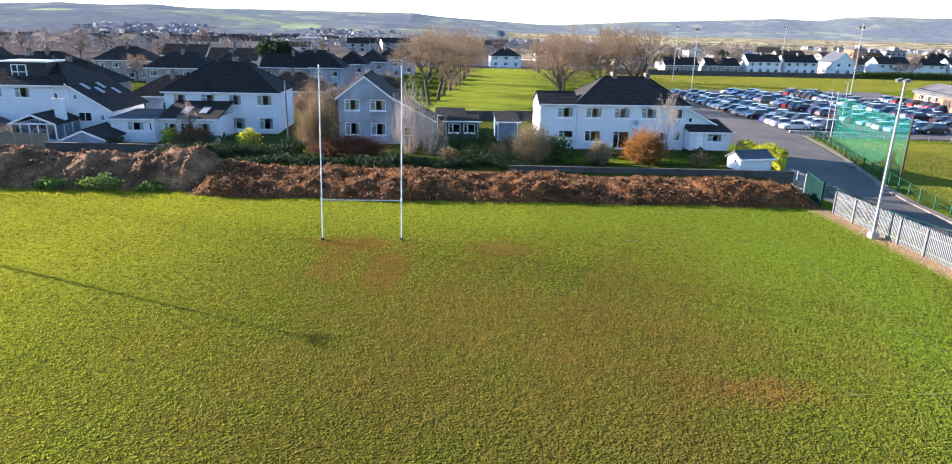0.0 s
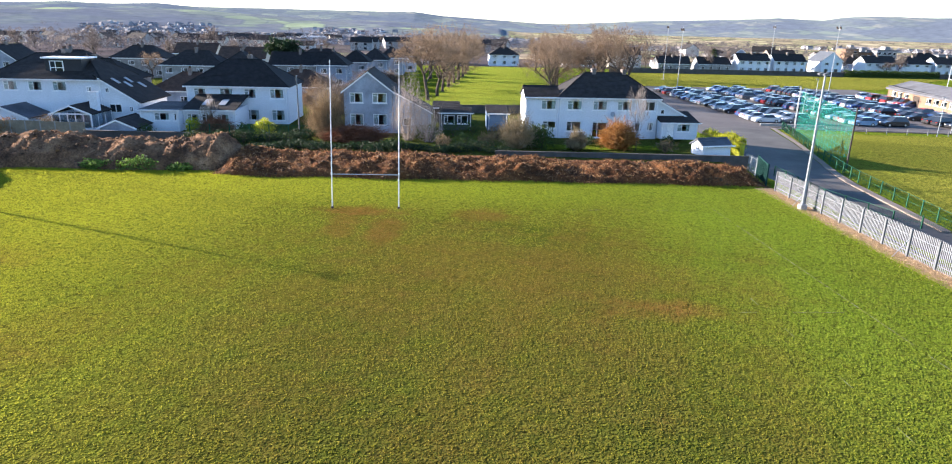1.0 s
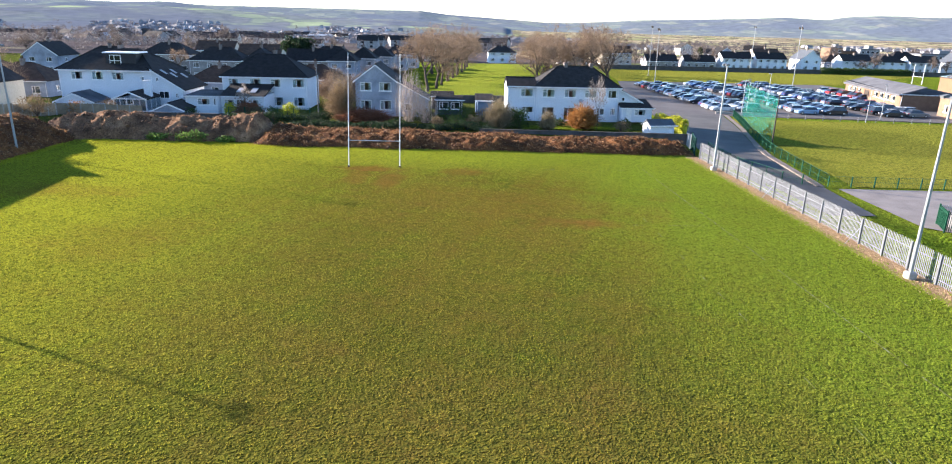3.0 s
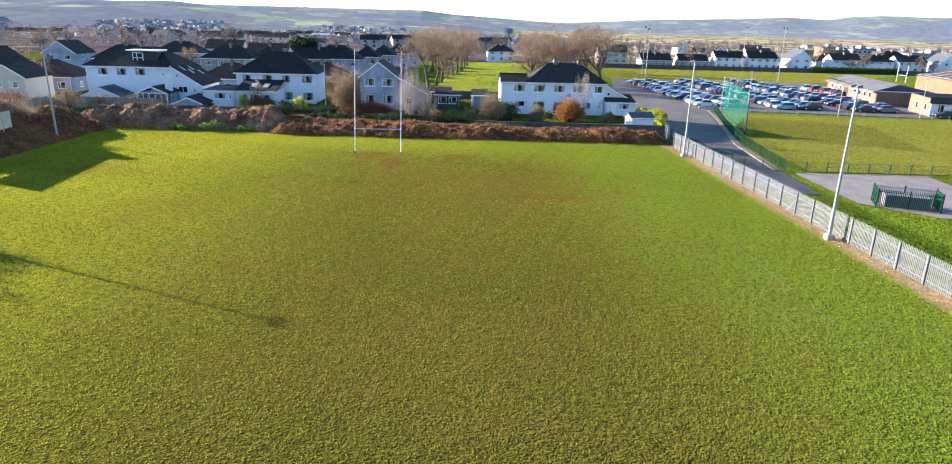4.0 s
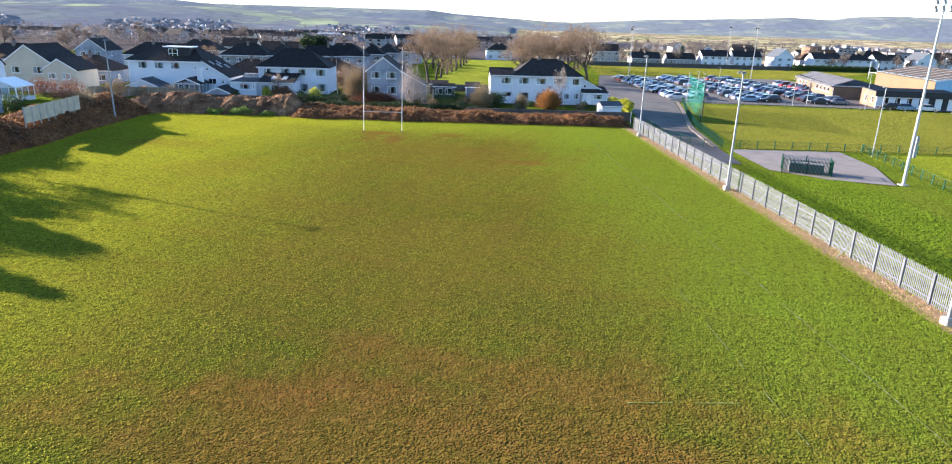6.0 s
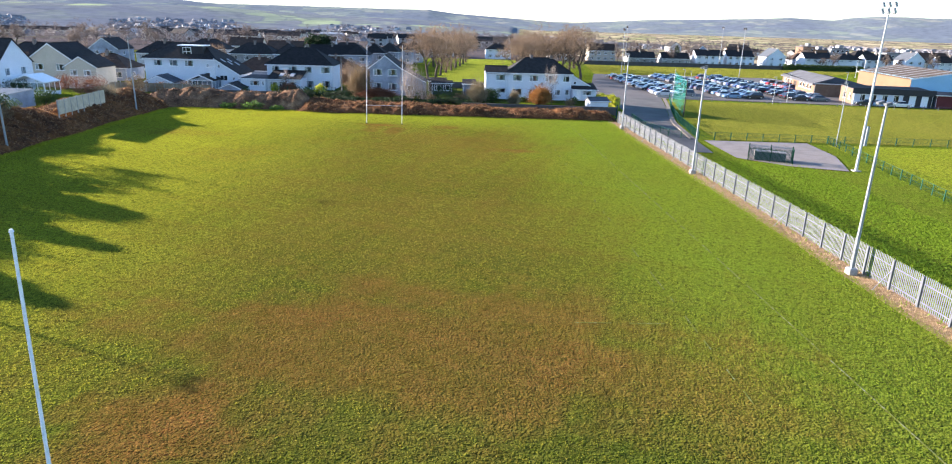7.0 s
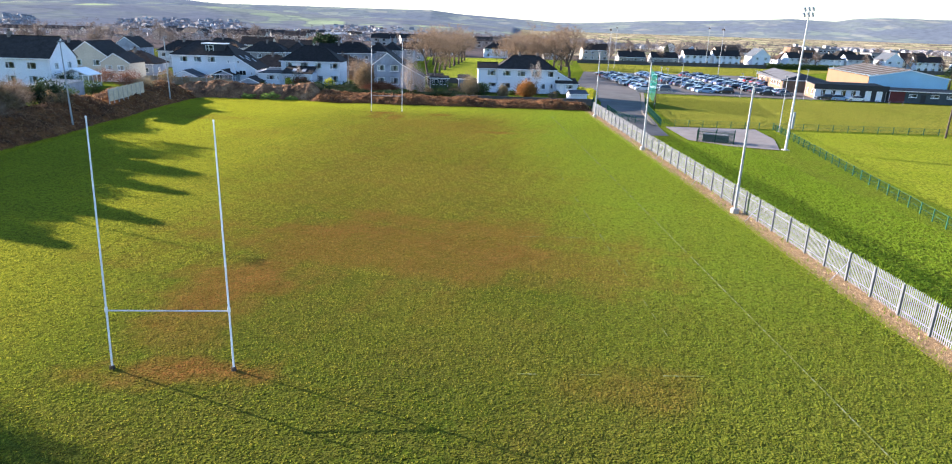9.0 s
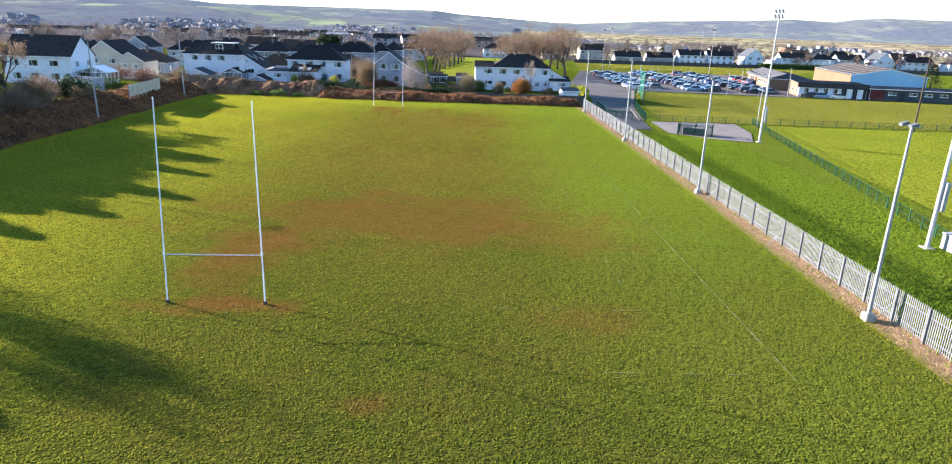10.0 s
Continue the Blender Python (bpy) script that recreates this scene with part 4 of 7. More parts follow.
def floodlight_mast(x, y, h, label, heads=3, box=True, face=90, mat=None, thick=1.0):
    t = thing("floodlight_mast", pose(x, y, lo(x, y), 0, 0, face), label, "floodlight mast", "tall floodlight masts")
    part("column", Geo().tube([(0, 0, -0.2), (0, 0, h * 0.5), (0, 0, h)], [0.18 * thick, 0.14 * thick, 0.09 * thick], 12), mat or M_MAST, t)
    part("base_plate", Geo().box(-0.45, 0.45, -0.45, 0.45, -0.2, 0.08, 0.03), M_CONCRETE, t)
    if box:
        part("control_box", Geo().box(-0.38, 0.38, -0.46, -0.12, 3.2, 5.6, 0.04), M_GALV, t, "grey steel control box")
    part("crossarm", Geo().box(-1.3 * thick, 1.3 * thick, -0.05, 0.05, h - 0.25, h - 0.15, 0.01), M_GALV, t)
    for i in range(heads):
        k = (-1.15 + 2.3 * i / max(1, heads - 1)) * thick
        for dz in (0.0, 0.7) if thick == 1.0 else (0.0,):
            fl = part("floodlight", Geo().prism([(k - 0.3 * thick, -0.05, h - 0.1 + dz), (k + 0.3 * thick, -0.05, h - 0.1 + dz), (k + 0.3 * thick, 0.2, h + 0.45 + dz), (k - 0.3 * thick, 0.2, h + 0.45 + dz)], (0, 0.22, -0.1)), M_DKWOOD if thick < 1 else M_GALV, t)
            if thick == 1.0:
                part("lens", Geo().prism([(k - 0.26 * thick, -0.07, h - 0.08 + dz), (k + 0.26 * thick, -0.07, h - 0.08 + dz), (k + 0.26 * thick, 0.18, h + 0.43 + dz), (k - 0.26 * thick, 0.18, h + 0.43 + dz)], (0, 0.015, -0.007)), M_LAMP, fl)
    part("bracket", Geo().box(-0.05, 0.05, -0.05, 0.05, h - 0.3, h + 0.95), M_GALV, t)
    return t


floodlight_mast(55.8, 19.6, 19.0, "tall white floodlight mast with clustered lamps and a control box")
floodlight_mast(46.8, -32.9, 19.2, "tall white floodlight mast with clustered lamps and a control box")
floodlight_mast(57.5, 151.0, 15.2, "tall slim grey floodlight mast at the edge of the far field", 2, False, 90, M_GALV, 0.55)
floodlight_mast(95.0, 150.0, 16.4, "tall slim grey floodlight mast behind the car park", 2, False, 90, M_GALV, 0.6)
floodlight_mast(122.0, 236.0, 17.0, "tall slim grey floodlight mast in front of far houses", 2, False, 90, M_GALV, 0.6)
floodlight_mast(72.0, 205.0, 16.0, "tall slim grey floodlight mast on the far field", 2, False, 90, M_GALV, 0.5)


def plain_pole(x, y, h, r, mat, label, name="pole", category="pole"):
    t = thing(name, pose(x, y, lo(x, y)), label, category)
    part("shaft", Geo().tube([(0, 0, -0.3), (0, 0, h * 0.5), (0, 0, h)], [r, r * 0.85, r * 0.65], 8), mat, t)
    return t


p = plain_pole(-17.75, 75.5, 7.7, 0.11, M_FPOST, "weathered wooden utility pole in a garden", "utility_pole", "utility pole")
part("pole_top", Geo().box(-0.09, 0.09, -0.09, 0.09, 7.7, 7.8, 0.02), M_GALV, p)
plain_pole(91.5, 35.2, 14.4, 0.17, M_DKWOOD, "tall dark tarred wooden net pole by the field fence")
plain_pole(49.9, 67.8, 7.3, 0.12, M_DKWOOD, "dark wooden pole holding the ball-stop net")
plain_pole(54.3, 89.0, 7.3, 0.08, M_GALV, "grey steel pole holding the ball-stop net")
for x, y, h in ((60.5, 100.5, 6.5), (63.0, 103.0, 6.0), (70.0, 112.0, 7.0), (83.0, 93.5, 6.5), (94.0, 89.5, 7.5), (63.0, 37.0, 9.5), (78.0, 90.0, 6.0)):
    t = plain_pole(x, y, h, 0.07, M_GALV, "slim grey steel lamp post beside the car park", "lamp_post", "lamp post")
    part("lantern", Geo().box(-0.5, 0.1, -0.1, 0.1, h - 0.03, h + 0.09, 0.03), M_GALV, t)


# ---- houses ----
def window_unit(house, o, u, n, a0, a1, z0, z1, split=0.36, curtain=False, name="window"):
    """White window: frame bars, one pane each side of the mullion, sill."""
    o, u, n, z = Vector(o), Vector(u), Vector(n), Vector((0, 0, 1))
    P = lambda a, c, k: o + u * a + z * c + n * k

    def bar(g, b0, b1, c0, c1, k0=0.05, k1=0.11):
        vs = [P(a, c, k) for k in (k0, k1) for c in (c0, c1) for a in (b0, b1)]
        g.add(vs, [(0, 1, 3, 2), (4, 6, 7, 5), (0, 4, 5, 1), (2, 3, 7, 6), (0, 2, 6, 4), (1, 5, 7, 3)])

    f, e, g = 0.095, a0 + (a1 - a0) * split, Geo()
    for s in ((a0, a1, z0, z0 + f), (a0, a1, z1 - f, z1), (a0, a0 + f, z0 + f, z1 - f), (a1 - f, a1, z0 + f, z1 - f), (e - f / 2, e + f / 2, z0 + f, z1 - f)):
        bar(g, *s)
    if split < 0.5:
        bar(g, a0 + f, e - f / 2, z1 - 0.42, z1 - 0.36)
    w = part(name, g, M_UPVC, house)
    for b0, b1 in ((a0 + f, e - f / 2), (e + f / 2, a1 - f)):
        q = Geo()
        bar(q, b0, b1, z0 + f, z1 - f, 0.075, 0.083)
        part("pane", q, M_GLASS, w).visible_shadow = False
    s = Geo()
    bar(s, a0 - 0.08, a1 + 0.08, z0 - 0.09, z0 - 0.002, -0.09, 0.05)
    part("sill", s, M_UPVC, w)
    if curtain:
        q = Geo()
        bar(q, a0 - 0.05, a0 + (a1 - a0) * 0.34, z0 - 0.1, z1 + 0.05, 0.16, 0.19)
        bar(q, a1 - (a1 - a0) * 0.28, a1 + 0.05, z0 - 0.1, z1 + 0.05, 0.16, 0.19)
        part("curtain", q, M_CURTAIN, w)
    return w


def house(m, w, d, eave, ridge, roof, front=(), side_r=(), side_l=(), wall=None, tile=None, label="", chimneys=(), name="house", group="", half_hip=1.0, category="house", front_wall=None, curtains=True):
    """A house in its own frame: front along x at y = 0, depth d, walls to the eaves and a hip or gable roof.
    roof: hip, gx (ridge along the front), gy (gable to the front)."""
    wall, tile = wall or M_RENDER, tile or M_DKROOF
    t = thing(name, m, label, category, group)
    th = 0.3
    spots = [((0, 0, 0), (1, 0, 0), (0, 1, 0), w, front), ((w, th, 0), (0, 1, 0), (-1, 0, 0), d - 2 * th, side_r), ((w, d, 0), (-1, 0, 0), (0, -1, 0), w, ()), ((0, d - th, 0), (0, -1, 0), (1, 0, 0), d - 2 * th, side_l)]
    for k, (o, u, n, L, holes) in enumerate(spots):
        g = Geo().wall(o, u, n, L, eave, th, [h[:4] for h in holes])
        if (roof == "gy" and k in (0, 2)) or (roof == "gx" and k in (1, 3)):
            o2, u2, n2 = Vector(o), Vector(u), Vector(n)
            zz = Vector((0, 0, 1))
            if roof == "gx":
                o2, L2 = o2 - u2 * th, L + 2 * th
            else:
                L2 = L
            g.prism([o2 + zz * eave, o2 + u2 * L2 + zz * eave, o2 + u2 * (L2 / 2) + zz * (ridge - 0.16)], n2 * th)
        part("wall", g, front_wall or wall if k == 0 else wall, t)
        for h in holes:
            if len(h) > 4 and h[4] == "door":
                dg = Geo()
                p0, p1 = Vector(o) + Vector(u) * h[0] + Vector(n) * 0.08, Vector(o) + Vector(u) * h[1] + Vector(n) * 0.08
                dg.prism([p0 + Vector((0, 0, h[2])), p1 + Vector((0, 0, h[2])), p1 + Vector((0, 0, h[3])), p0 + Vector((0, 0, h[3]))], Vector(n) * 0.06)
                dr = part("door", dg, h[5] if len(h) > 5 else M_UPVC, t)
                c = p0.lerp(p1, 0.15) - Vector(n) * 0.03 + Vector((0, 0, h[2] + 1.0))
                part("door_handle", Geo().box(c.x - 0.06, c.x + 0.06, c.y - 0.03, c.y + 0.03, c.z - 0.02, c.z + 0.02), M_GALV, dr)
            else:
                window_unit(t, o, u, n, *h[:4], curtain=curtains and random.random() < 0.8)
    part("floor_slab", Geo().box(th, w - th, th, d - th, eave * 0.48, eave * 0.48 + 0.2), M_INSIDE, t)
    ov = 0.35
    g = Geo()
    A, B, C, D = (-ov, -ov, eave), (w + ov, -ov, eave), (w + ov, d + ov, eave), (-ov, d + ov, eave)
    lines = []
    if roof == "hip":
        if w >= d:
            k = d / 2 * half_hip
            R0, R1 = (k, d / 2, ridge), (w - k, d / 2, ridge)
            g.slope(R0, R1, B, A), g.slope(R1, R0, D, C), g.slope(R0, R0, A, D), g.slope(R1, R1, C, B)
            lines = [(R0, R1), (R0, A), (R1, B), (R0, D), (R1, C)]
        else:
            k = w / 2 * half_hip
            R0, R1 = (w / 2, k, ridge), (w / 2, d - k, ridge)
            g.slope(R0, R0, B, A), g.slope(R1, R0, B, C), g.slope(R1, R1, D, C), g.slope(R0, R1, D, A)
            lines = [(R0, R1), (R0, A), (R0, B), (R1, C), (R1, D)]
        g.box(-0.05, w + 0.05, -0.05, d + 0.05, eave + 0.001, eave + 0.02)
    elif roof == "gx":
        R0, R1 = (-0.15, d / 2, ridge), (w + 0.15, d / 2, ridge)
        g.slope(R0, R1, (w + 0.15, -ov, eave - 0.12), (-0.15, -ov, eave - 0.12)), g.slope(R1, R0, (-0.15, d + ov, eave - 0.12), (w + 0.15, d + ov, eave - 0.12))
        lines = [(R0, R1)]
    elif roof == "gy":
        R0, R1 = (w / 2, -0.2, ridge), (w / 2, d + 0.2, ridge)
        g.slope(R0, R1, (-ov, d + 0.2, eave - 0.15), (-ov, -0.2, eave - 0.15)), g.slope(R1, R0, (w + ov, -0.2, eave - 0.15), (w + ov, d + 0.2, eave - 0.15))
        lines = [(R0, R1)]
    else:
        g.slope((-0.15, d + 0.1, ridge), (w + 0.15, d + 0.1, ridge), (w + 0.15, -0.25, eave - 0.02), (-0.15, -0.25, eave - 0.02))
    r = part("roof", g.weld(), tile, t)
    for a, b in lines:
        part("ridge_cap", Geo().tube([a, b], [0.11, 0.11], 6), tile, r)
    if roof in ("hip", "gx", "mono"):
        f = Geo().box(-ov, w + ov, -ov - 0.03, -ov + 0.01, eave - 0.2, eave - 0.01) if roof != "mono" else Geo().box(-0.15, w + 0.15, -0.29, -0.255, eave - 0.2, eave - 0.03)
        part("fascia", f, M_UPVC, t)
        part("gutter", Geo().tube([(-ov, -ov - 0.08, eave - 0.06), (w + ov, -ov - 0.08, eave - 0.06)], [0.06, 0.06], 6), M_UPVC, t)
        for x in (0.15, w - 0.15):
            part("downpipe", Geo().tube([(x, -0.06, 0), (x, -0.06, eave - 0.15)], [0.04, 0.04], 6), M_UPVC, t)
    if roof == "gy":
        for s in (-1, 1):
            e = (w / 2 + s * (w / 2 + ov), -0.22, eave - 0.17)
            part("bargeboard", Geo().prism([e, (w / 2, -0.22, ridge - 0.02), (w / 2, -0.22, ridge - 0.24), (e[0], -0.22, e[2] - 0.22)], (0, -0.03, 0)), M_UPVC, t)
    for cx, cy, top in chimneys:
        ch = part("chimney", Geo().box(cx - 0.28, cx + 0.28, cy - 0.45, cy + 0.45, eave, top, 0.02).box(cx - 0.34, cx + 0.34, cy - 0.51, cy + 0.51, top - 0.2, top - 0.05), M_CHIMNEY, t)
        for k in (-0.25, 0.25):
            part("chimney_pot", Geo().tube([(cx, cy + k, top), (cx, cy + k, top + 0.4)], [0.12, 0.1], 8), M_BRROOF, ch)
    return t


def row(xs, w, z0, h):
    return [(x, x + w, z0, z0 + h) for x in xs]


# white pair of houses with a hipped roof
wh = house(pose(15.9, 78.6, 0.85), 13.4, 8.0, 5.4, 8.4, "hip", [(1.1, 3.1, 3.75, 5.0), (4.55, 6.5, 3.75, 5.0), (7.85, 9.8, 3.75, 5.0), (11.6, 13.0, 3.75, 5.0), (1.1, 3.1, 0.9, 2.25), (4.6, 6.6, 0.1, 2.2), (7.9, 8.8, 1.1, 2.2), (10.0, 11.2, 1.0, 2.2), (12.1, 13.0, 1.1, 2.25)], label="long white rendered pair of houses with a dark hipped roof", chimneys=[(5.2, 4.1, 8.95), (9.4, 4.1, 8.9)], half_hip=1.0)
house(pose(11.4, 78.604, 0.85), 4.495, 5.5, 5.4, 6.6, "gx", [(2.1, 4.1, 3.75, 5.0), (0.7, 1.3, 1.65, 2.25), (2.4, 4.2, 1.25, 2.25)], label="white rendered house wing with a low dark roof", name="house_wing", category="house")
part("satellite_dish", Geo().tube([(7.2, -0.45, 3.3), (7.2, -0.3, 3.25)], [0.35, 0.12], 10), M_GALV, wh)
an = thing("annex", pose(29.31, 79.3, 0.85), "white side annex with a roof sloping down from the house", "annex")
part("wall", Geo().prism([(0, 0, 0), (4.6, 0, 0), (4.6, 0, 2.7), (0, 0, 5.1)], (0, 4.0, 0)), M_RENDER, an)
part("roof", Geo().slope((-0.02, 4.2, 5.32), (-0.02, -0.25, 5.32), (5.0, -0.25, 2.7), (5.0, 4.2, 2.7)).weld(), M_DKROOF, an)
part("bargeboard", Geo().prism([(0, -0.27, 5.28), (5.0, -0.27, 2.67), (5.0, -0.27, 2.45), (0, -0.27, 5.06)], (0, 0.03, 0)), M_UPVC, an)
w = part("window", Geo().box(0.6, 1.1, -0.05, -0.003, 3.3, 3.9, 0.01), M_UPVC, an)
part("pane", Geo().box(0.67, 1.03, -0.06, -0.051, 3.37, 3.83), M_CARGLASS, w)
house(pose(29.4, 76.8, 1.15), 4.9, 4.6, 2.25, 3.2, "mono", [(0.8, 1.7, 0.05, 2.0, "door", M_UPVC), (2.1, 3.9, 1.0, 2.0)], label="low white kitchen extension with a dark roof", name="extension", category="extension")

# grey gable-fronted house
house(pose(-12.75, 80.6, 0.85), 6.4, 9.5, 5.6, 8.15, "gy", [(0.75, 2.55, 4.0, 5.35), (3.75, 5.7, 4.0, 5.35), (0.75, 2.55, 1.05, 2.55), (3.85, 5.7, 1.05, 2.55)], wall=M_RENDER3, label="grey weathered gable-fronted house with a dark roof")
ln = thing("annex", pose(-6.32, 80.75, 0.85), "grey side annex with a roof sloping down from the gable", "annex")
part("wall", Geo().prism([(0, 0, 0), (5.1, 0, 0), (5.1, 0, 2.85), (0, 0, 5.55)], (0, 6.5, 0)), M_RENDER3, ln)
part("roof", Geo().slope((-0.02, 6.9, 5.72), (-0.02, -0.2, 5.72), (5.4, -0.2, 2.86), (5.4, 6.9, 2.86)).weld(), M_DKROOF, ln)
part("bargeboard", Geo().prism([(0, -0.22, 5.68), (5.4, -0.22, 2.83), (5.4, -0.22, 2.63), (0, -0.22, 5.48)], (0, 0.03, 0)), M_UPVC, ln)
w = part("window", Geo().box(1.4, 2.6, -0.05, -0.003, 1.0, 2.1, 0.01), M_UPVC, ln)
part("pane", Geo().box(1.5, 2.5, -0.065, -0.051, 1.1, 2.0), M_CARGLASS, w)

# white hipped house with flat-roofed extension and sunroom
house(pose(-35.85, 87.5, 0.85), 14.1, 10.0, 5.27, 8.75, "hip", [(1.0, 2.7, 3.6, 4.95), (4.55, 6.45, 3.6, 4.95), (8.0, 9.7, 3.6, 4.95), (11.6, 13.6, 3.6, 4.95), (8.0, 10.0, 0.5, 2.05), (11.7, 13.6, 0.5, 2.05)], label="white rendered house with a large dark hipped roof", chimneys=[(7.6, 6.0, 9.4)], half_hip=0.95)
house(pose(-39.2, 79.6, 0.85), 5.0, 7.8, 2.85, 3.05, "mono", [(1.8, 3.8, 1.4, 2.45), (4.2, 4.7, 1.4, 2.4)], tile=M_DULLROOF, label="white flat-roofed rear extension with a wide window", name="extension", category="extension")
sr = house(pose(-34.15, 80.9, 0.85), 6.8, 6.55, 2.75, 4.15, "mono", [(0.5, 2.1, 0.1, 2.2), (2.4, 4.0, 0.1, 2.2), (4.4, 6.0, 0.9, 2.2)], tile=M_DKROOF, label="white lean-to sunroom with dark sloping roof and skylights", name="sunroom", category="extension")
for x in (2.0, 4.2):
    s = Geo().prism([(x, 1.6, 3.16), (x + 0.9, 1.6, 3.16), (x + 0.9, 3.8, 3.64), (x, 3.8, 3.64)], (0, -0.015, 0.07))
    part("skylight", s, M_GREYROOF, sr)

# white dormered house with a long sweeping roof
h4 = house(pose(-60.0, 83.2, 0.85), 14.6, 10.5, 6.2, 9.3, "hip", [(1.9, 3.7, 4.65, 5.9), (5.1, 6.9, 4.65, 5.9), (8.25, 10.1, 4.65, 5.9), (12.6, 13.3, 4.6, 5.3), (9.4, 11.4, 0.8, 2.0), (2.0, 4.0, 0.8, 2.0)], label="white rendered house with dark sweeping roof and dormer", chimneys=[(7.6, 5.6, 9.9)], name="house", half_hip=0.75)
g = Geo().prism([(14.603, 0.0, 0), (19.1, 0.0, 0), (19.1, 0.0, 3.35), (14.603, 0.0, 6.15)], (0, 9.8, 0))
part("side_wing", g, M_RENDER, h4)
part("side_roof", Geo().slope((13.9, 10.4, 6.85), (13.9, -0.3, 6.85), (19.6, -0.3, 3.25), (19.6, 10.4, 3.25)).weld(), M_DKROOF, h4)
part("bargeboard", Geo().prism([(14.4, -0.32, 6.5), (19.6, -0.32, 3.22), (19.6, -0.32, 3.0), (14.4, -0.32, 6.28)], (0, 0.03, 0)), M_UPVC, h4)
for x0, x1, z0, z1 in ((15.1, 15.6, 4.5, 5.2), (15.4, 17.0, 1.9, 3.05), (18.0, 18.5, 2.0, 2.75)):
    w = part("window", Geo().box(x0, x1, -0.05, -0.003, z0, z1, 0.01), M_UPVC, h4)
    part("pane", Geo().box(x0 + 0.09, (x0 + x1) / 2 - 0.04, -0.06, -0.051, z0 + 0.09, z1 - 0.09), M_CARGLASS, w)
    part("pane", Geo().box((x0 + x1) / 2 + 0.04, x1 - 0.09, -0.06, -0.051, z0 + 0.09, z1 - 0.09), M_CARGLASS, w)
for k, y in ((15.0, 2.0), (15.9, 3.6), (15.2, 5.4), (16.4, 6.8)):
    z = 6.85 - (k - 13.9) * 0.632
    part("skylight", Geo().prism([(k, y, z + 0.06), (k, y + 0.7, z + 0.06), (k + 1.0, y + 0.7, z - 0.57), (k + 1.0, y, z - 0.57)], (0.03, 0, 0.06)), M_GREYROOF, h4)
dm = part("dormer", Geo().box(7.0, 11.8, 1.4, 5.0, 6.4, 8.75), M_BLACK, h4)
part("dormer_roof", Geo().box(6.7, 12.1, 1.0, 5.2, 8.75, 8.95, 0.04), M_UPVC, h4)
part("dormer_window", Geo().box(7.6, 9.4, 1.34, 1.4, 6.7, 8.5, 0.01), M_UPVC, h4)
for a, b, c, d in ((7.72, 8.3, 6.8, 7.55), (8.42, 9.28, 6.8, 7.55), (7.72, 8.3, 7.65, 8.4), (8.42, 9.28, 7.65, 8.4)):
    part("dormer_pane", Geo().box(a, b, 1.325, 1.339, c, d), M_CARGLASS, h4)


def conservatory(x, y, w, d, h, label, rz=0, roof=None):
    t = thing("conservatory", pose(x, y, lo(x, y), 0, 0, rz), label, "conservatory")
    part("dwarf_wall", Geo().box(0, w, 0, d, -0.2, 0.6, 0.02), M_RENDER, t)
    g = Geo()
    n = 5
    for i in range(n + 1):
        k = w * i / n
        g.box(k - 0.05, k + 0.05, 0, 0.1, 0.6, h)
    for i in range(4):
        k = d * i / 3
        g.box(0, 0.1, k - 0.05, k + 0.05, 0.6, h).box(w - 0.1, w, k - 0.05, k + 0.05, 0.6, h)
    g.box(-0.05, w + 0.05, -0.05, 0.12, h, h + 0.14).box(-0.05, 0.12, 0, d, h, h + 0.14).box(w - 0.12, w + 0.05, 0, d, h, h + 0.14)
    part("window_frame", g, M_UPVC, t)
    for i in range(n):
        part("pane", Geo().box(w * i / n + 0.06, w * (i + 1) / n - 0.06, 0.04, 0.055, 0.62, h - 0.01), M_GLASS, t)
    for s in (0.03, w - 0.05):
        part("pane", Geo().box(s, s + 0.015, 0.1, d, 0.62, h - 0.01), M_GLASS, t)
    r = Geo().slope((w / 2, -0.2, h + w * 0.24), (w / 2, d, h + w * 0.24), (-0.2, d, h + 0.1), (-0.2, -0.2, h + 0.1)).slope((w / 2, d, h + w * 0.24), (w / 2, -0.2, h + w * 0.24), (w + 0.2, -0.2, h + 0.1), (w + 0.2, d, h + 0.1))
    part("roof", r.weld(), roof or M_DKROOF, t)
    for s in (-1, 1):
        part("bargeboard", Geo().prism([(w / 2, -0.22, h + w * 0.24 + 0.03), (w / 2 + s * (w / 2 + 0.22), -0.22, h + 0.1), (w / 2 + s * (w / 2 + 0.22), -0.22, h - 0.1), (w / 2, -0.22, h + w * 0.24 - 0.18)], (0, -0.04, 0)), M_UPVC, t)
    return t


conservatory(-49.2, 77.4, 4.9, 5.4, 2.3, "white-framed garden room with pitched dark roof")
cb = thing("chimney_stack", pose(-44.9, 80.0, 0.85), "short white rendered garden room chimney", "chimney")
part("chimney_body", Geo().box(-0.5, 0.5, -0.4, 0.4, 0, 5.0, 0.03).box(-0.6, 0.6, -0.5, 0.5, 4.85, 5.0), M_RENDER, cb)


def shed(x, y, w, d, eave, ridge, wall, tile, label, rz=0, roof="gy", win=(), name="shed"):
    return house(pose(x, y, lo(x, y) + 0.02, 0, 0, rz), w, d, eave, ridge, roof, win, wall=wall, tile=tile, label=label, name=name, category="shed", curtains=False)


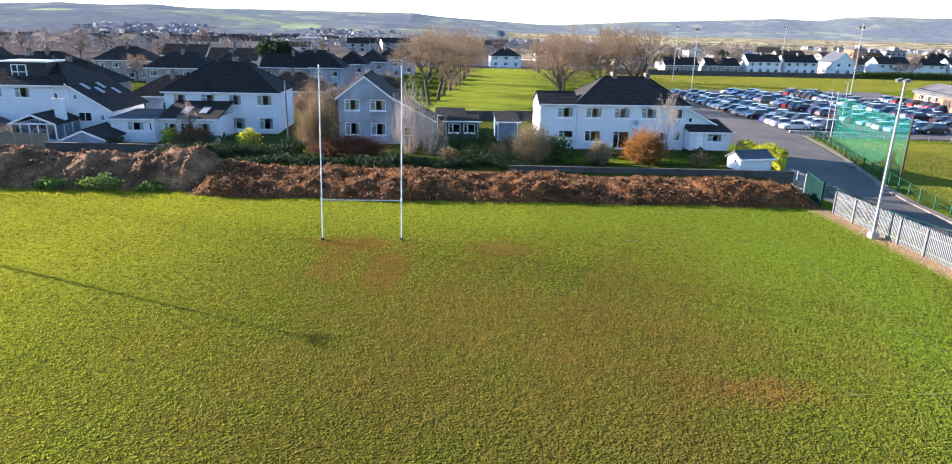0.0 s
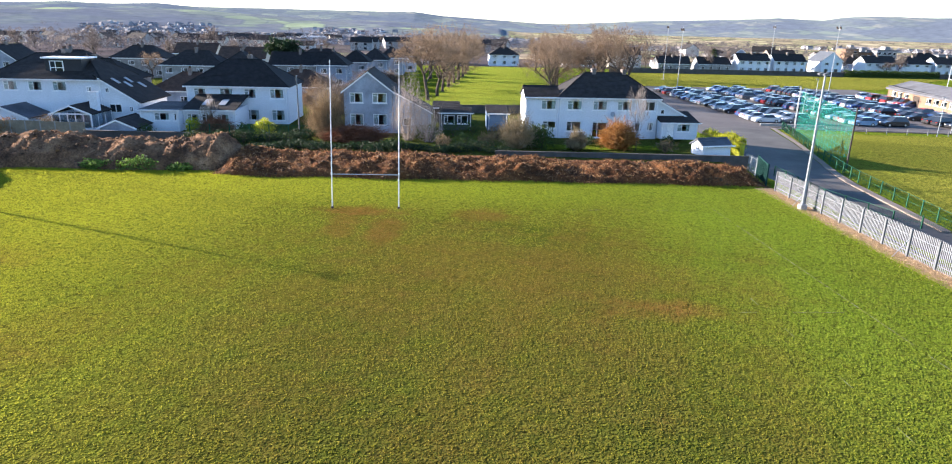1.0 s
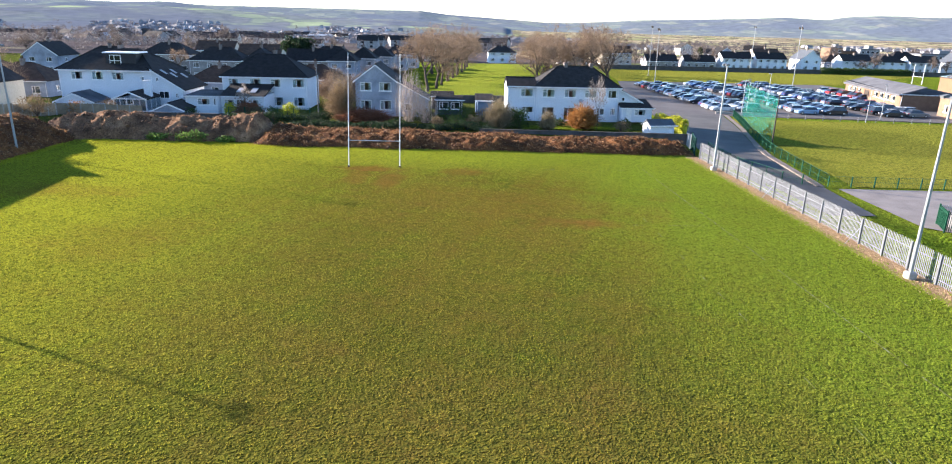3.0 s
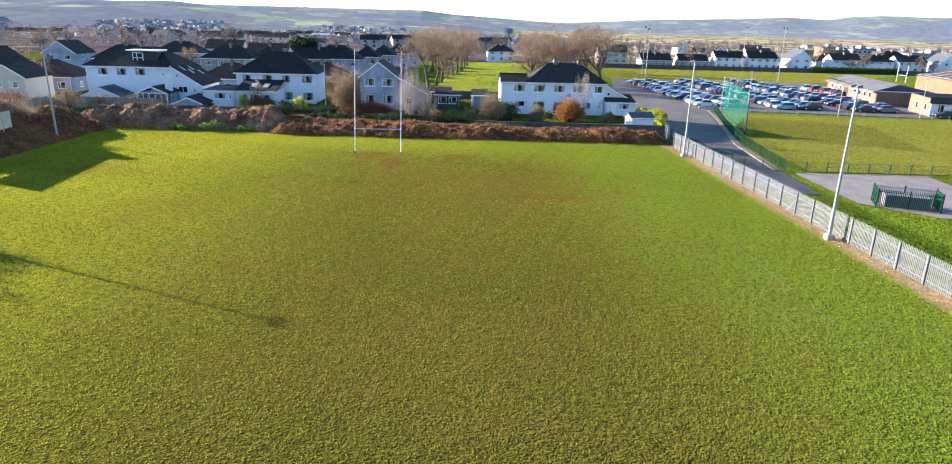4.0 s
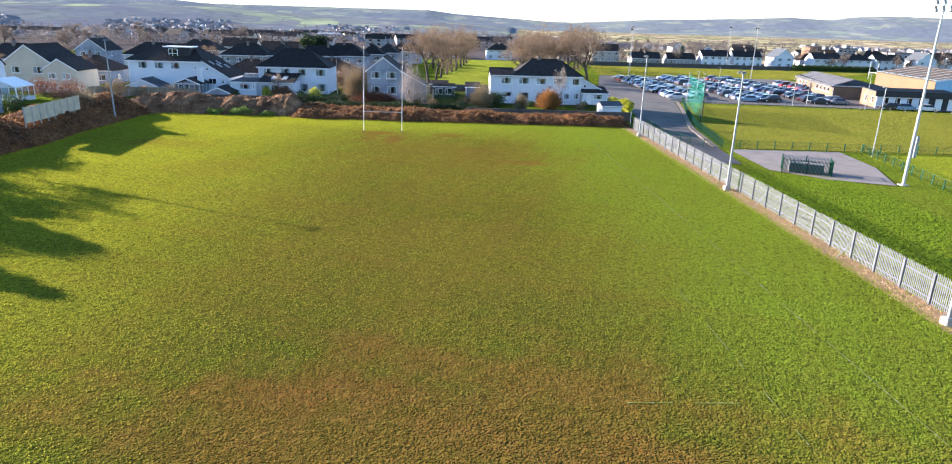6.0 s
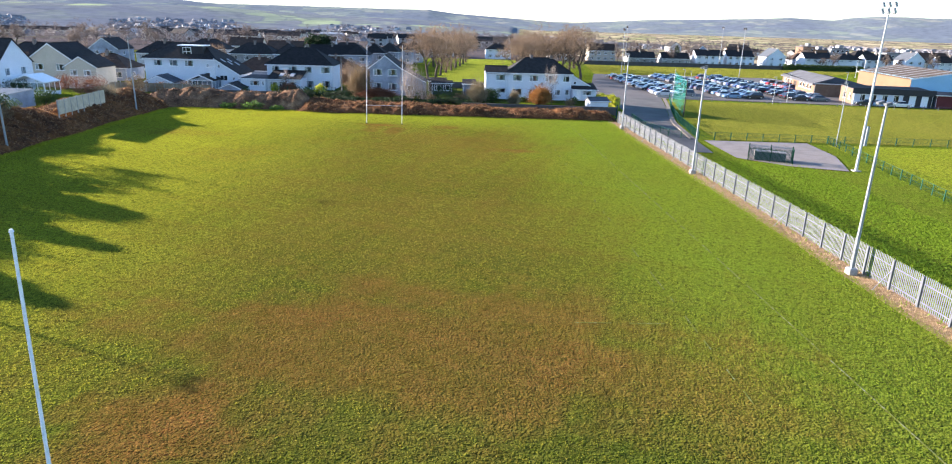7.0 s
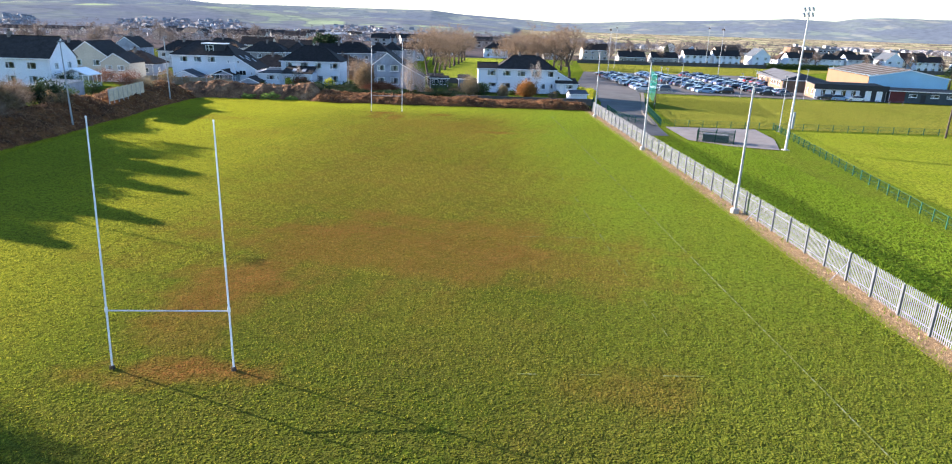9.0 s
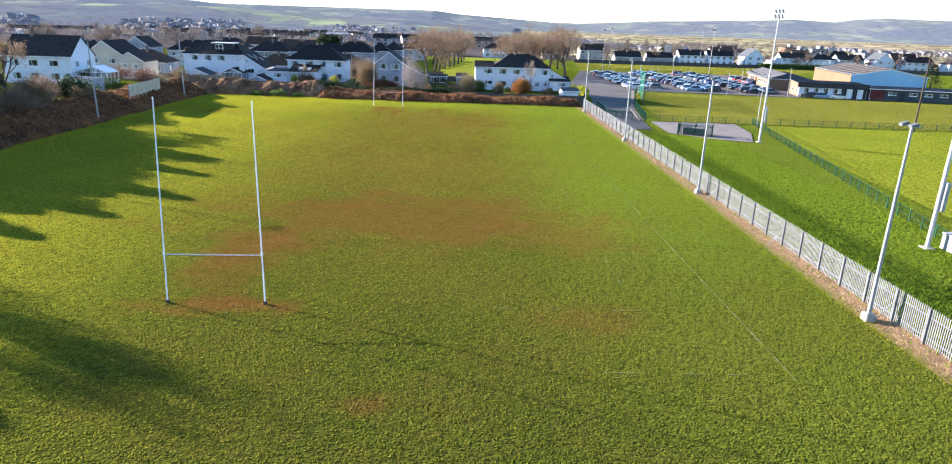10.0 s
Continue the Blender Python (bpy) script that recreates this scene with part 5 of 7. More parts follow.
shed(-42.1, 74.8, 4.2, 5.5, 1.25, 2.15, M_RENDER3, M_DKROOF, "small grey gabled garden store with a dark roof")
house(pose(31.0, 66.2, lo(31.0, 66.2) + 0.02, 0, 0, 12), 3.8, 2.3, 1.3, 1.95, "gx", [], side_l=[(0.6, 1.2, 0.6, 1.2)], tile=M_SLATE, label="small white garden shed with a dark felt roof", name="shed", category="shed", curtains=False)
shed(0.1, 84.0, 4.4, 4.0, 2.5, 2.8, M_SLATEWALL, M_DKROOF, "low dark garden outhouse with wide windows", 0, "mono", row([0.5, 2.4], 1.5, 0.9, 1.2))
shed(-1.0, 91.5, 4.0, 5.0, 2.3, 2.7, M_DKWOOD, M_DKROOF, "low dark garden shed at the end of a lawn", 0, "mono")
shed(6.8, 84.0, 2.8, 5.0, 2.5, 3.1, M_BLUESHED, M_DKROOF, "blue-painted garden shed with a dark roof", 0, "mono")
shed(-58.0, 77.6, 5.6, 5.0, 1.9, 3.1, M_RENDER, M_DULLROOF, "low white garage with a shallow grey roof", 0, "gy")
shed(-63.5, 36.0, 5.0, 6.5, 2.3, 2.5, M_RENDER3, M_GREYROOF, "low grey garden shed with a pale flat roof", 0, "mono")

# cream gable house and its neighbours to the west
house(pose(-82.3, 80.4, 0.85), 9.2, 11, 5.4, 8.75, "gy", row([1.4, 5.6], 1.7, 3.4, 1.3) + row([1.0, 5.4], 2.0, 0.7, 1.4), wall=M_RENDER2, label="cream gable-fronted house with a long side roof")
house(pose(-74.2, 79.0, 0.85), 6.2, 8, 4.4, 6.4, "gy", row([0.9, 3.6], 1.5, 2.6, 1.1) + row([0.9, 3.6], 1.6, 0.6, 1.3), wall=M_RENDER2, label="cream side wing with a lower front gable", name="annex", category="annex")
house(pose(-83.2, 52.6, 2.0), 13.4, 9.0, 5.3, 9.2, "gx", row([1.5, 5.0, 9.0], 1.8, 3.3, 1.3) + row([1.5, 5.0, 9.0], 1.8, 0.7, 1.4), side_r=[(1.2, 2.5, 3.2, 4.5), (5.4, 6.8, 3.2, 4.5), (5.4, 6.8, 0.9, 2.1)], label="white house with a steep dark roof and white gable", chimneys=[(4, 4.5, 10.0)])
conservatory(-69.6, 54.4, 5.6, 4.6, 2.2, "white conservatory with a pale glazed roof", 0, M_UPVC)
house(pose(-118, 70.0, 1.5), 14, 9, 3.0, 5.8, "gx", row([1.5, 5.0, 9.0], 2.0, 1.0, 1.3), label="low white bungalow with a dark roof")
house(pose(-104, 58.0, 2.0), 9, 6, 2.6, 3.4, "hip", row([1.5, 5.0], 2.0, 0.9, 1.2), label="low white garden building with a dark roof", name="annex", category="annex")


# ---- further streets ----
def plain_house(seed, w, d, eave, ridge, roof, wall, tile, label):
    n = max(2, int(w / 3.2))
    xs = [w * (i + 0.5) / n - 0.75 for i in range(n)]
    wins = row(xs, 1.5, 0.75, 1.3) + (row(xs, 1.5, 3.3, 1.2) if eave > 4 else [])
    sides = row([d * 0.3], 1.2, 3.2 if eave > 4 else 0.9, 1.1)
    return house(pose(0, 0, -500), w, d, eave, ridge, roof, wins, sides, wall=wall, tile=tile, label=label, chimneys=[(w * 0.5, d * 0.45, ridge + 0.7)], curtains=False)


TYPES = [
    plain_house(1, 14, 9, 5.1, 8.3, "hip", M_STREET, M_DKROOF, "white two-storey house with a dark hipped roof"),
    plain_house(2, 13, 9, 5.1, 8.2, "gx", M_RENDER2, M_BRROOF, "cream two-storey house with a brown gabled roof"),
    plain_house(3, 9, 11, 5.1, 8.4, "gy", M_RENDER3, M_DKROOF, "grey gable-fronted house with a dark roof"),
    plain_house(4, 13, 8, 2.9, 5.6, "gx", M_STREET, M_DKROOF, "white bungalow with a dark roof"),
    plain_house(5, 14, 9, 5.1, 8.0, "gx", M_STREET, M_DKROOF, "white two-storey house with a dark gabled roof"),
    plain_house(6, 12, 9, 3.0, 6.0, "hip", M_RENDER3, M_BRROOF, "grey bungalow with a brown hipped roof"),
    plain_house(7, 7.4, 10, 5.3, 8.4, "hip", M_RENDER3, M_DKROOF, "narrow grey two-storey house with a dark hipped roof"),
    plain_house(8, 12.8, 8.5, 4.6, 7.3, "gx", M_RENDER, M_DKROOF, "long white two-storey house with a dark gabled roof"),
    plain_house(9, 8.5, 10, 5.0, 8.6, "gy", M_RENDER, M_SLATE, "tall white gable-fronted house with a slate roof"),
    plain_house(10, 12, 9, 4.4, 7.2, "hip", M_RENDER, M_DKROOF, "white house with a low dark hipped roof"),
]


def place(k, x, y, rz=0.0, group="houses of the estate"):
    return tagged(copy_thing(TYPES[k], pose(x, y, lo(x, y) - 0.1, 0, 0, rz)), group=group)


# rows behind the gardens, backing on each other
for k, x, y, rz in [(0, -67, 108, 0), (5, -51.5, 112, 0), (5, -84, 100, 0), (0, -104, 104, 3), (0, -64.5, 150, 0), (6, -50.5, 149, 0),
                    (4, -42.0, 158, 0), (6, -30.4, 157, 0), (6, -26.8, 173, 0), (6, -23.0, 187, 0), (6, -19.3, 202, 0), (6, -16.0, 217, 0), (5, -34, 124, 0), (0, -88, 140, 0), (5, -110, 128, 5), (0, -40, 176, 0), (1, -62, 182, 0),
                    (0, -88, 176, 0), (0, -58, 212, 0), (1, -84, 208, 0), (2, -112, 160, 0), (9, 19.5, 264, 0), (3, 44, 310, 0), (0, -8, 270, 0)]:
    place(k, x, y, rz)
# the row beyond the far playing field
for k, x, y, rz in [(3, 84.5, 250, 0), (3, 101, 251, 0), (7, 116.5, 250, 0), (7, 131.5, 251, 0), (8, 151, 252, 0), (7, 168, 250, 0), (9, 184, 251, 0), (7, 197, 250, -2), (8, 215, 248, 0), (7, 227, 243, -6), (9, 245, 238, -8),
                    (1, 70, 268, 0), (3, 50, 266, 0), (5, 92, 274, 4), (2, 124, 276, 0), (1, 144, 280, 6), (5, 176, 278, 0), (0, 206, 276, 0), (1, 236, 268, -6), (0, 262, 236, -8), (2, 278, 226, -12), (0, 294, 214, -20)]:
    place(k, x, y, rz, "houses beyond the far field")
# flat-roofed blocks behind the far row
def flat_block(x, y, w, d, h, wall, label, storeys):
    t = thing("office_block", pose(x, y, lo(x, y) - 0.3, 0, 0, 0), label, "building", "flat-roofed blocks")
    part("wall", Geo().box(0, w, 0, d, 0, h), wall, t)
    part("roof", Geo().box(-0.3, w + 0.3, -0.3, d + 0.3, h, h + 0.35, 0.03), M_DULLROOF, t)
    part("plant_room", Geo().box(w * 0.55, w * 0.8, d * 0.3, d * 0.7, h + 0.35, h + 2.0), M_FASCIA, t)
    n = int(w / 2.6)
    for i in range(n):
        for k in range(storeys):
            a, z = w * (i + 0.5) / n - 0.8, 1.0 + k * (h - 0.6) / storeys
            o = part("window", Geo().box(a, a + 1.6, -0.05, 0.05, z, z + 1.4), M_UPVC, t)
            part("pane", Geo().box(a + 0.1, a + 1.5, -0.065, -0.052, z + 0.1, z + 1.3), M_CARGLASS, o)


flat_block(207.7, 330, 7.0, 9.0, 8.6, M_BRICK, "tall brown brick block behind the houses", 3)
flat_block(215.0, 334, 9.5, 9.0, 7.0, M_TAN, "tan flat-roofed block behind the houses", 2)
flat_block(224.7, 330, 10.5, 10.0, 8.2, M_FASCIA, "grey flat-roofed office block behind the houses", 3)
flat_block(258.0, 330, 24.0, 12.0, 6.6, M_FASCIA, "long low blue-grey flat-roofed building", 2)
# the town further off
def far_house(w, d, eave, ridge, wall, tile, label):
    t = thing("house", pose(0, 0, -500), label, "house", "houses of the town")
    g = Geo().box(0, w, 0, d, 0, eave)
    g.prism([(0, 0.01, eave), (0, d - 0.01, eave), (0, d / 2, ridge - 0.1)], (w, 0, 0))
    part("wall", g, wall, t)
    part("roof", Geo().slope((-0.3, d / 2, ridge), (w + 0.3, d / 2, ridge), (w + 0.3, -0.4, eave - 0.1), (-0.3, -0.4, eave - 0.1), 1.2).slope((w + 0.3, d / 2, ridge), (-0.3, d / 2, ridge), (-0.3, d + 0.4, eave - 0.1), (w + 0.3, d + 0.4, eave - 0.1), 1.2).weld(), tile, t)
    part("chimney", Geo().box(w - 0.9, w - 0.1, d / 2 - 0.5, d / 2 + 0.5, eave, ridge + 0.9, 0.03), M_CHIMNEY, t)
    for x in (0.2, 0.62):
        for z in ((0.8, 3.3) if eave > 4 else (0.8,)):
            part("window", Geo().box(w * x, w * x + 1.8, -0.03, 0.2, z, z + 1.3), M_CARGLASS, t)
    return t


FAR = [far_house(13, 9, 5.1, 8.2, M_STREET, M_DKROOF, "small white distant house with a dark roof"), far_house(12, 8, 2.9, 5.4, M_STREET, M_BRROOF, "distant white bungalow with a brown roof"), far_house(16, 9, 5.1, 8.0, M_RENDER2, M_BRROOF, "distant cream house with a brown roof"), far_house(24, 14, 5.5, 7.0, M_RENDER3, M_GREYROOF, "distant low grey sheet-roofed building")]
rt = random.Random(11)
for i in range(300):
    r = 400 + 640 * rt.random() ** 0.9
    a = radians(rt.uniform(-43, 43))
    x, y = math.sin(a) * r, math.cos(a) * r
    if noise.noise((x * 0.006, y * 0.006, 3.0)) < (0.0 if x < 0.1 * y else 0.42):
        continue
    copy_thing(rt.choice([FAR[0], FAR[0], FAR[1], FAR[2], FAR[3] if r > 650 else FAR[1]]), pose(x, y, lo(x, y) - 0.2, 0, 0, rt.choice([0, 0, 90, 180, 20, -25])))
TYPES += FAR


def distant_town(n, seed):
    """The far suburbs: small gabled houses too many to count."""
    rnd = np.random.RandomState(seed)
    for name, mat_w, share in (("distant_houses", M_FARWALL, 0.6), ("distant_houses", M_FARWALL, 0.4)):
        V, F = [], []
        R = []
        for i in range(int(n * share)):
            r = 620 + 760 * rnd.rand() ** 0.8
            a = rnd.uniform(-0.78, 0.78)
            x, y = math.sin(a) * r, math.cos(a) * r
            keep = noise.noise((x * 0.0035, y * 0.0035, 5.0)) + (0.10 if a < -0.05 else -0.33)
            if keep < 0:
                continue
            w, d, h, t = rnd.uniform(6, 10), rnd.uniform(4.5, 6), rnd.uniform(1.8, 3.2), rnd.uniform(0, 3.14)
            c, s = math.cos(t), math.sin(t)
            z = lo(x, y)
            loc = [(-w / 2, -d / 2, -1), (w / 2, -d / 2, -1), (w / 2, d / 2, -1), (-w / 2, d / 2, -1), (-w / 2, -d / 2, h), (w / 2, -d / 2, h), (w / 2, d / 2, h), (-w / 2, d / 2, h), (-w / 2, 0, h + 2.1), (w / 2, 0, h + 2.1)]
            p = [(x + u * c - v * s, y + u * s + v * c, z + q) for u, v, q in loc]
            k = len(V)
            V += p
            F += [(k, k + 1, k + 5, k + 4), (k + 1, k + 2, k + 6, k + 5), (k + 2, k + 3, k + 7, k + 6), (k + 3, k, k + 4, k + 7), (k + 4, k + 8, k + 7, k + 7), (k + 5, k + 6, k + 9, k + 9)]
            R.append([p[4], p[5], p[9], p[8]]), R.append([p[7], p[8], p[9], p[6]])
        g, rf = Geo(), Geo()
        g.add(V, [tuple(dict.fromkeys(f)) for f in F])
        for q in R:
            rf.add([(a, b, z + 0.15) for a, b, z in q], [(0, 1, 2, 3)])
        t = solo(name, g, mat_w, "crowd of small pale houses far across the valley", "houses", kind="stuff")
        tagged(part("roofs", rf, M_HAZEROOF, t), kind="stuff")


distant_town(4200, 17)


def far_woods(n, seed):
    """Bare trees and hedges between the far houses: clumps of fine brown twigs."""
    rnd = np.random.RandomState(seed)
    V = []
    while len(V) < n:
        r = 270 + 1050 * rnd.rand() ** 1.3
        a = rnd.uniform(-0.8, 0.8)
        x, y = math.sin(a) * r, math.cos(a) * r
        if y < 262 or (4 < x < 42 and y < 285) or noise.noise((x * 0.007, y * 0.007, 9.0)) < (-0.12 if x < 0.1 * y else -0.02 + 0.0002 * r):
            continue
        h, w = rnd.uniform(4, 10), rnd.uniform(2.5, 6)
        m = 46
        d = rnd.normal(size=(m, 3))
        d /= np.linalg.norm(d, axis=1)[:, None]
        c = np.array([x, y, lo(x, y) + h * 0.55]) + d * [w, w, h * 0.5] * (0.35 + 0.65 * rnd.rand(m, 1))
        e = (rnd.normal(size=(m, 3)) * 0.7 + [0, 0, 0.3]) * (0.22 + r * 0.0003)
        o = np.cross(e, rnd.normal(size=(m, 3)))
        o *= (0.07 + r * 0.00015) / np.maximum(np.linalg.norm(o, axis=1)[:, None], 1e-6)
        V.append(np.stack([c - e - o * 1.3, c - e + o * 1.3, c + e], 1).reshape(-1, 3))
    V = np.concatenate(V)
    me = big_mesh("far_woods", V, np.arange(len(V)).reshape(-1, 3), M_FARTWIG)
    tagged(new("far_woods", me), "brown bare woods and hedges between far houses", "woods", kind="stuff")


# bluish-grey twig colour holds the haze over the far woods
M_FARTWIG = leaf_material("hazed far twigs", [(0.0, (0.085, 0.074, 0.076)), (1.0, (0.130, 0.112, 0.108))], 0.3)
far_woods(2700, 23)
for ob in TYPES:
    for o in [*ob.children_recursive, ob]:
        bpy.data.objects.remove(o)


# ---- club buildings ----
cm = pose(94.0, 95.0, 0.0, 0, 0, -13)
club = house(cm @ pose(5.0, 0, 0), 17.0, 9.4, 3.6, 3.9, "mono", [(1.5, 2.7, 0.9, 2.4), (3.9, 5.1, 0.9, 2.4), (6.3, 7.5, 0.9, 2.4), (8.7, 9.9, 0.9, 2.4), (12.0, 13.4, 0.1, 2.5, "door", M_UPVC), (14.6, 16.0, 0.1, 2.5, "door", M_UPVC)], side_l=row([2.0, 6.0], 1.4, 1.0, 1.4), front_wall=M_RENDER, wall=M_BRICK, tile=M_DULLROOF, label="white single-storey clubhouse with a black fascia", name="clubhouse", category="clubhouse", curtains=False)
part("fascia_band", Geo().box(-0.4, 17.3, -0.5, -0.32, 2.55, 3.9, 0.03), M_BLACK, club, "broad black fascia band")
wing = house(cm @ pose(1.0, 17.3, 0), 12.0, 34.0, 3.4, 3.8, "mono", [], side_l=[(k, k + 2.2, 1.5, 2.7) for k in (2, 5.2, 8.4, 19, 22.2, 25.4, 28.6)] + [(13.0, 16.0, 0.1, 2.6, "door", M_DKWOOD)], wall=M_BRICK, tile=M_DULLROOF, label="long brick school wing with a pale grey fascia roof", name="school_wing", category="building", curtains=False)
part("fascia_band", Geo().prism([(-0.6, -0.4, 2.95), (-0.6, -0.4, 3.3), (4.5, -0.4, 5.0), (4.5, -0.4, 4.7)], (0, 34.6, 0)), M_DULLROOF, wing, "sloping pale grey fascia")
hall = house(cm @ pose(20.6, 9.8, 0), 19.0, 36.0, 5.9, 7.7, "gy", [(3, 3.6, 2, 2.6)], wall=M_BLUE, tile=M_BROWNSHEET, label="large sports hall with pale blue gable and tan side", name="sports_hall", category="hall", curtains=False)
part("side_cladding", Geo().box(-0.12, -0.01, 0.0, 36.0, 0, 5.6), M_TAN, hall, "tan sheet side cladding")
for k in range(7):
    for a, b in (((-0.2, 5.83), (9.4, 7.70)), ((9.6, 7.70), (19.2, 5.83))):
        y = 2.2 + k * 4.9
        part("rooflight", Geo().prism([(a[0], y, a[1] + 0.06), (b[0], y, b[1] + 0.06), (b[0], y + 1.1, b[1] + 0.06), (a[0], y + 1.1, a[1] + 0.06)], (0, 0, 0.03)), M_FASCIA, hall, "pale translucent rooflight strip")
ribs = Geo()
for i in range(33):
    ribs.box(i * 0.58, i * 0.58 + 0.08, -0.03, 0.0, 0.0, 5.8)
part("cladding_rib", ribs, M_BLUE, hall)
part("dark_bay", Geo().box(10.7, 17.0, -0.05, -0.005, 0.0, 2.6), M_BLACK, club, "black painted wall round two white doors")
for k in (12.0, 14.6):
    part("door_panel", Geo().box(k, k + 1.4, -0.09, -0.052, 0.05, 2.5, 0.01), M_UPVC, club)
ch = house(cm @ pose(22.3, -0.6, 0), 26.0, 7.0, 3.0, 3.3, "mono", [(7.4, 8.5, 0.05, 2.1, "door", M_BLACK)] + row([4.6, 9.6, 13.2, 16.8, 20.4], 1.9, 1.5, 0.75), wall=M_SLATEWALL, tile=M_DULLROOF, label="low slate-grey changing rooms with small white windows", name="changing_rooms", category="building", curtains=False)

part("red_bay", Geo().box(0.02, 3.7, -0.06, -0.005, 0, 2.75), M_REDWALL, ch, "dark red painted wall bay")


# ---- fences and walls ----
PALE_N = 0


def palisade(x, y0, y1, seed):
    """Steel palisade: posts, two rails, and pales; the nearest pales stand as parts."""
    global PALE_N
    t = thing("palisade_fence", pose(x, 0, 0), "grey galvanised steel palisade fence beside the pitch", "fence")
    bay, n = 2.75, int((y1 - y0) / 2.75)
    post = Geo().box(-0.07, 0.05, -0.06, 0.06, -0.2, 2.0).mesh("post", M_FPOST)
    rail = Geo().box(-0.02, 0.02, 0.0, bay, 0.35, 0.40).box(-0.02, 0.02, 0.0, bay, 1.5, 1.55).mesh("rail", M_GALV)
    pale = Geo().prism([(-0.055, -0.033, 0.05), (-0.035, 0, 0.05), (-0.055, 0.033, 0.05)], (0, 0, 1.95))
    pale.add([(-0.055, -0.033, 2.0), (-0.035, 0, 2.0), (-0.055, 0.033, 2.0), (-0.045, 0, 2.12)], [(0, 1, 3), (1, 2, 3), (2, 0, 3)])
    pm = pale.mesh("pale", M_PALE)
    brace = Geo().tube([(-0.06, 0, 1.35), (-1.25, -0.15, -0.05)], [0.025, 0.025], 5).mesh("brace", M_GALV)
    rest = Geo()
    for i in range(n + 1):
        y = y0 + i * bay
        p = part("post", post, None, t)
        p.location = (-0.09, y, 0)
        if i == n:
            break
        r = part("rail", rail, None, t)
        r.location = (0, y, 0)
        if i % 5 == 2:
            part("brace", brace, None, t).location = (-0.09, y, 0)
        for k in range(17):
            yy = y + 0.09 + k * 0.158
            if -30 < yy < 14 and PALE_N < 300:
                q = part("pale", pm, None, t)
                q.location = (0, yy, 0)
                PALE_N += 1
            else:
                rest.add([(a, b + yy, c) for a, b, c in pale.v], pale.f)
    tagged(part("fence_infill", rest, M_PALE, t), kind="stuff")
    return t


palisade(33.4, -82, 54.5, 1)


def mesh_fence(pts, h, label, post_gap=2.5, mat=None, bars=0.16, rails=(1.0, 0.5), name="mesh_fence", group="green fences"):
    """Green steel fence: posts, rails and a screen of thin bars."""
    mat = mat or M_GREEN
    t = thing(name, pose(0, 0, 0), label, "fence", group)
    bar = Geo()
    for p, q in zip(pts, pts[1:]):
        L = math.dist(p, q)
        n = max(1, round(L / post_gap))
        for i in range(n):
            a = (p[0] + (q[0] - p[0]) * i / n, p[1] + (q[1] - p[1]) * i / n)
            b = (p[0] + (q[0] - p[0]) * (i + 1) / n, p[1] + (q[1] - p[1]) * (i + 1) / n)
            za, zb = lo(*a), lo(*b)
            part("post", Geo().box(a[0] - 0.045, a[0] + 0.045, a[1] - 0.045, a[1] + 0.045, za - 0.2, za + h + 0.05), mat, t)
            rl = Geo()
            for k in rails:
                rl.tube([(a[0], a[1], za + h * k), (b[0], b[1], zb + h * k)], [0.02, 0.02], 4)
            part("rail", rl, mat, t)
            if bars:
                m = int(math.dist(a, b) / bars)
                for j in range(m):
                    f = (j + 0.5) / m
                    x, y, z = a[0] + (b[0] - a[0]) * f, a[1] + (b[1] - a[1]) * f, za + (zb - za) * f
                    bar.add([(x - 0.011, y, z + 0.05), (x, y + 0.011, z + 0.05), (x + 0.011, y, z + 0.05), (x - 0.011, y, z + h), (x, y + 0.011, z + h), (x + 0.011, y, z + h)], [(0, 1, 4, 3), (1, 2, 5, 4), (2, 0, 3, 5)])
    if bars:
        tagged(part("bar_infill", bar, mat, t), kind="stuff")
    return t


mesh_fence([(38.4, 63.0), (37.9, 52.0), (39.5, 44.0), (42.6, 41.0)], 1.15, "low green railing along the access road", 2.5, None, 0.14)
mesh_fence([(55.5, 95.0), (50.0, 76.0), (46.5, 60.0), (43.6, 42.0)], 1.3, "green weldmesh fence along the kerb", 2.5, None, 0.12)
mesh_fence([(43.6, 41.8), (63.5, 40.3), (95.0, 38.0), (150.0, 34.0)], 1.15, "low green railing along the playing field", 2.6, None, 0.16)
mesh_fence([(63.5, 40.2), (57.5, 10.0), (50.5, -25.0), (43.5, -60.0)], 1.15, "low green mesh fence between the fields", 2.5, None, 0.16)
mesh_fence([(-30.5, 73.0), (-16.3, 73.6)], 2.0, "dark green vertical bar railings at the garden end", 2.4, None, 0.14, (0.95, 0.15))
mesh_fence([(56.0, 94.5), (92.0, 88.0), (118.0, 82.0)], 0.9, "low grey rail at the edge of the field", 3.0, M_FPOST, 0, (1.0,))


def gate(x, y):
    t = thing("gate", pose(x, y, 0, 0, 0, 75), "dark green solid steel gate at the fence corner", "gate")
    part("leaf", Geo().box(0.1, 4.9, -0.03, 0.03, 0.1, 2.2), M_GATE, t)
    bm = Geo().box(0, 0.05, -0.05, 0.05, 0.1, 2.1).mesh("gate_bar", M_GATE)
    for k in range(32):
        part("gate_bar", bm, None, t).location = (0.15 + k * 0.148, 0, 0)
    for k in (0.0, 5.0):
        part("gate_post", Geo().box(k - 0.08, k + 0.08, -0.08, 0.08, -0.2, 2.3, 0.01), M_GATE, t)


gate(33.5, 55.1)
mesh_fence([(34.85, 60.3), (36.1, 65.6)], 2.0, "short grey palisade return at the fence corner", 2.5, M_GALV, 0.14, (0.9, 0.2), "palisade_return", "")


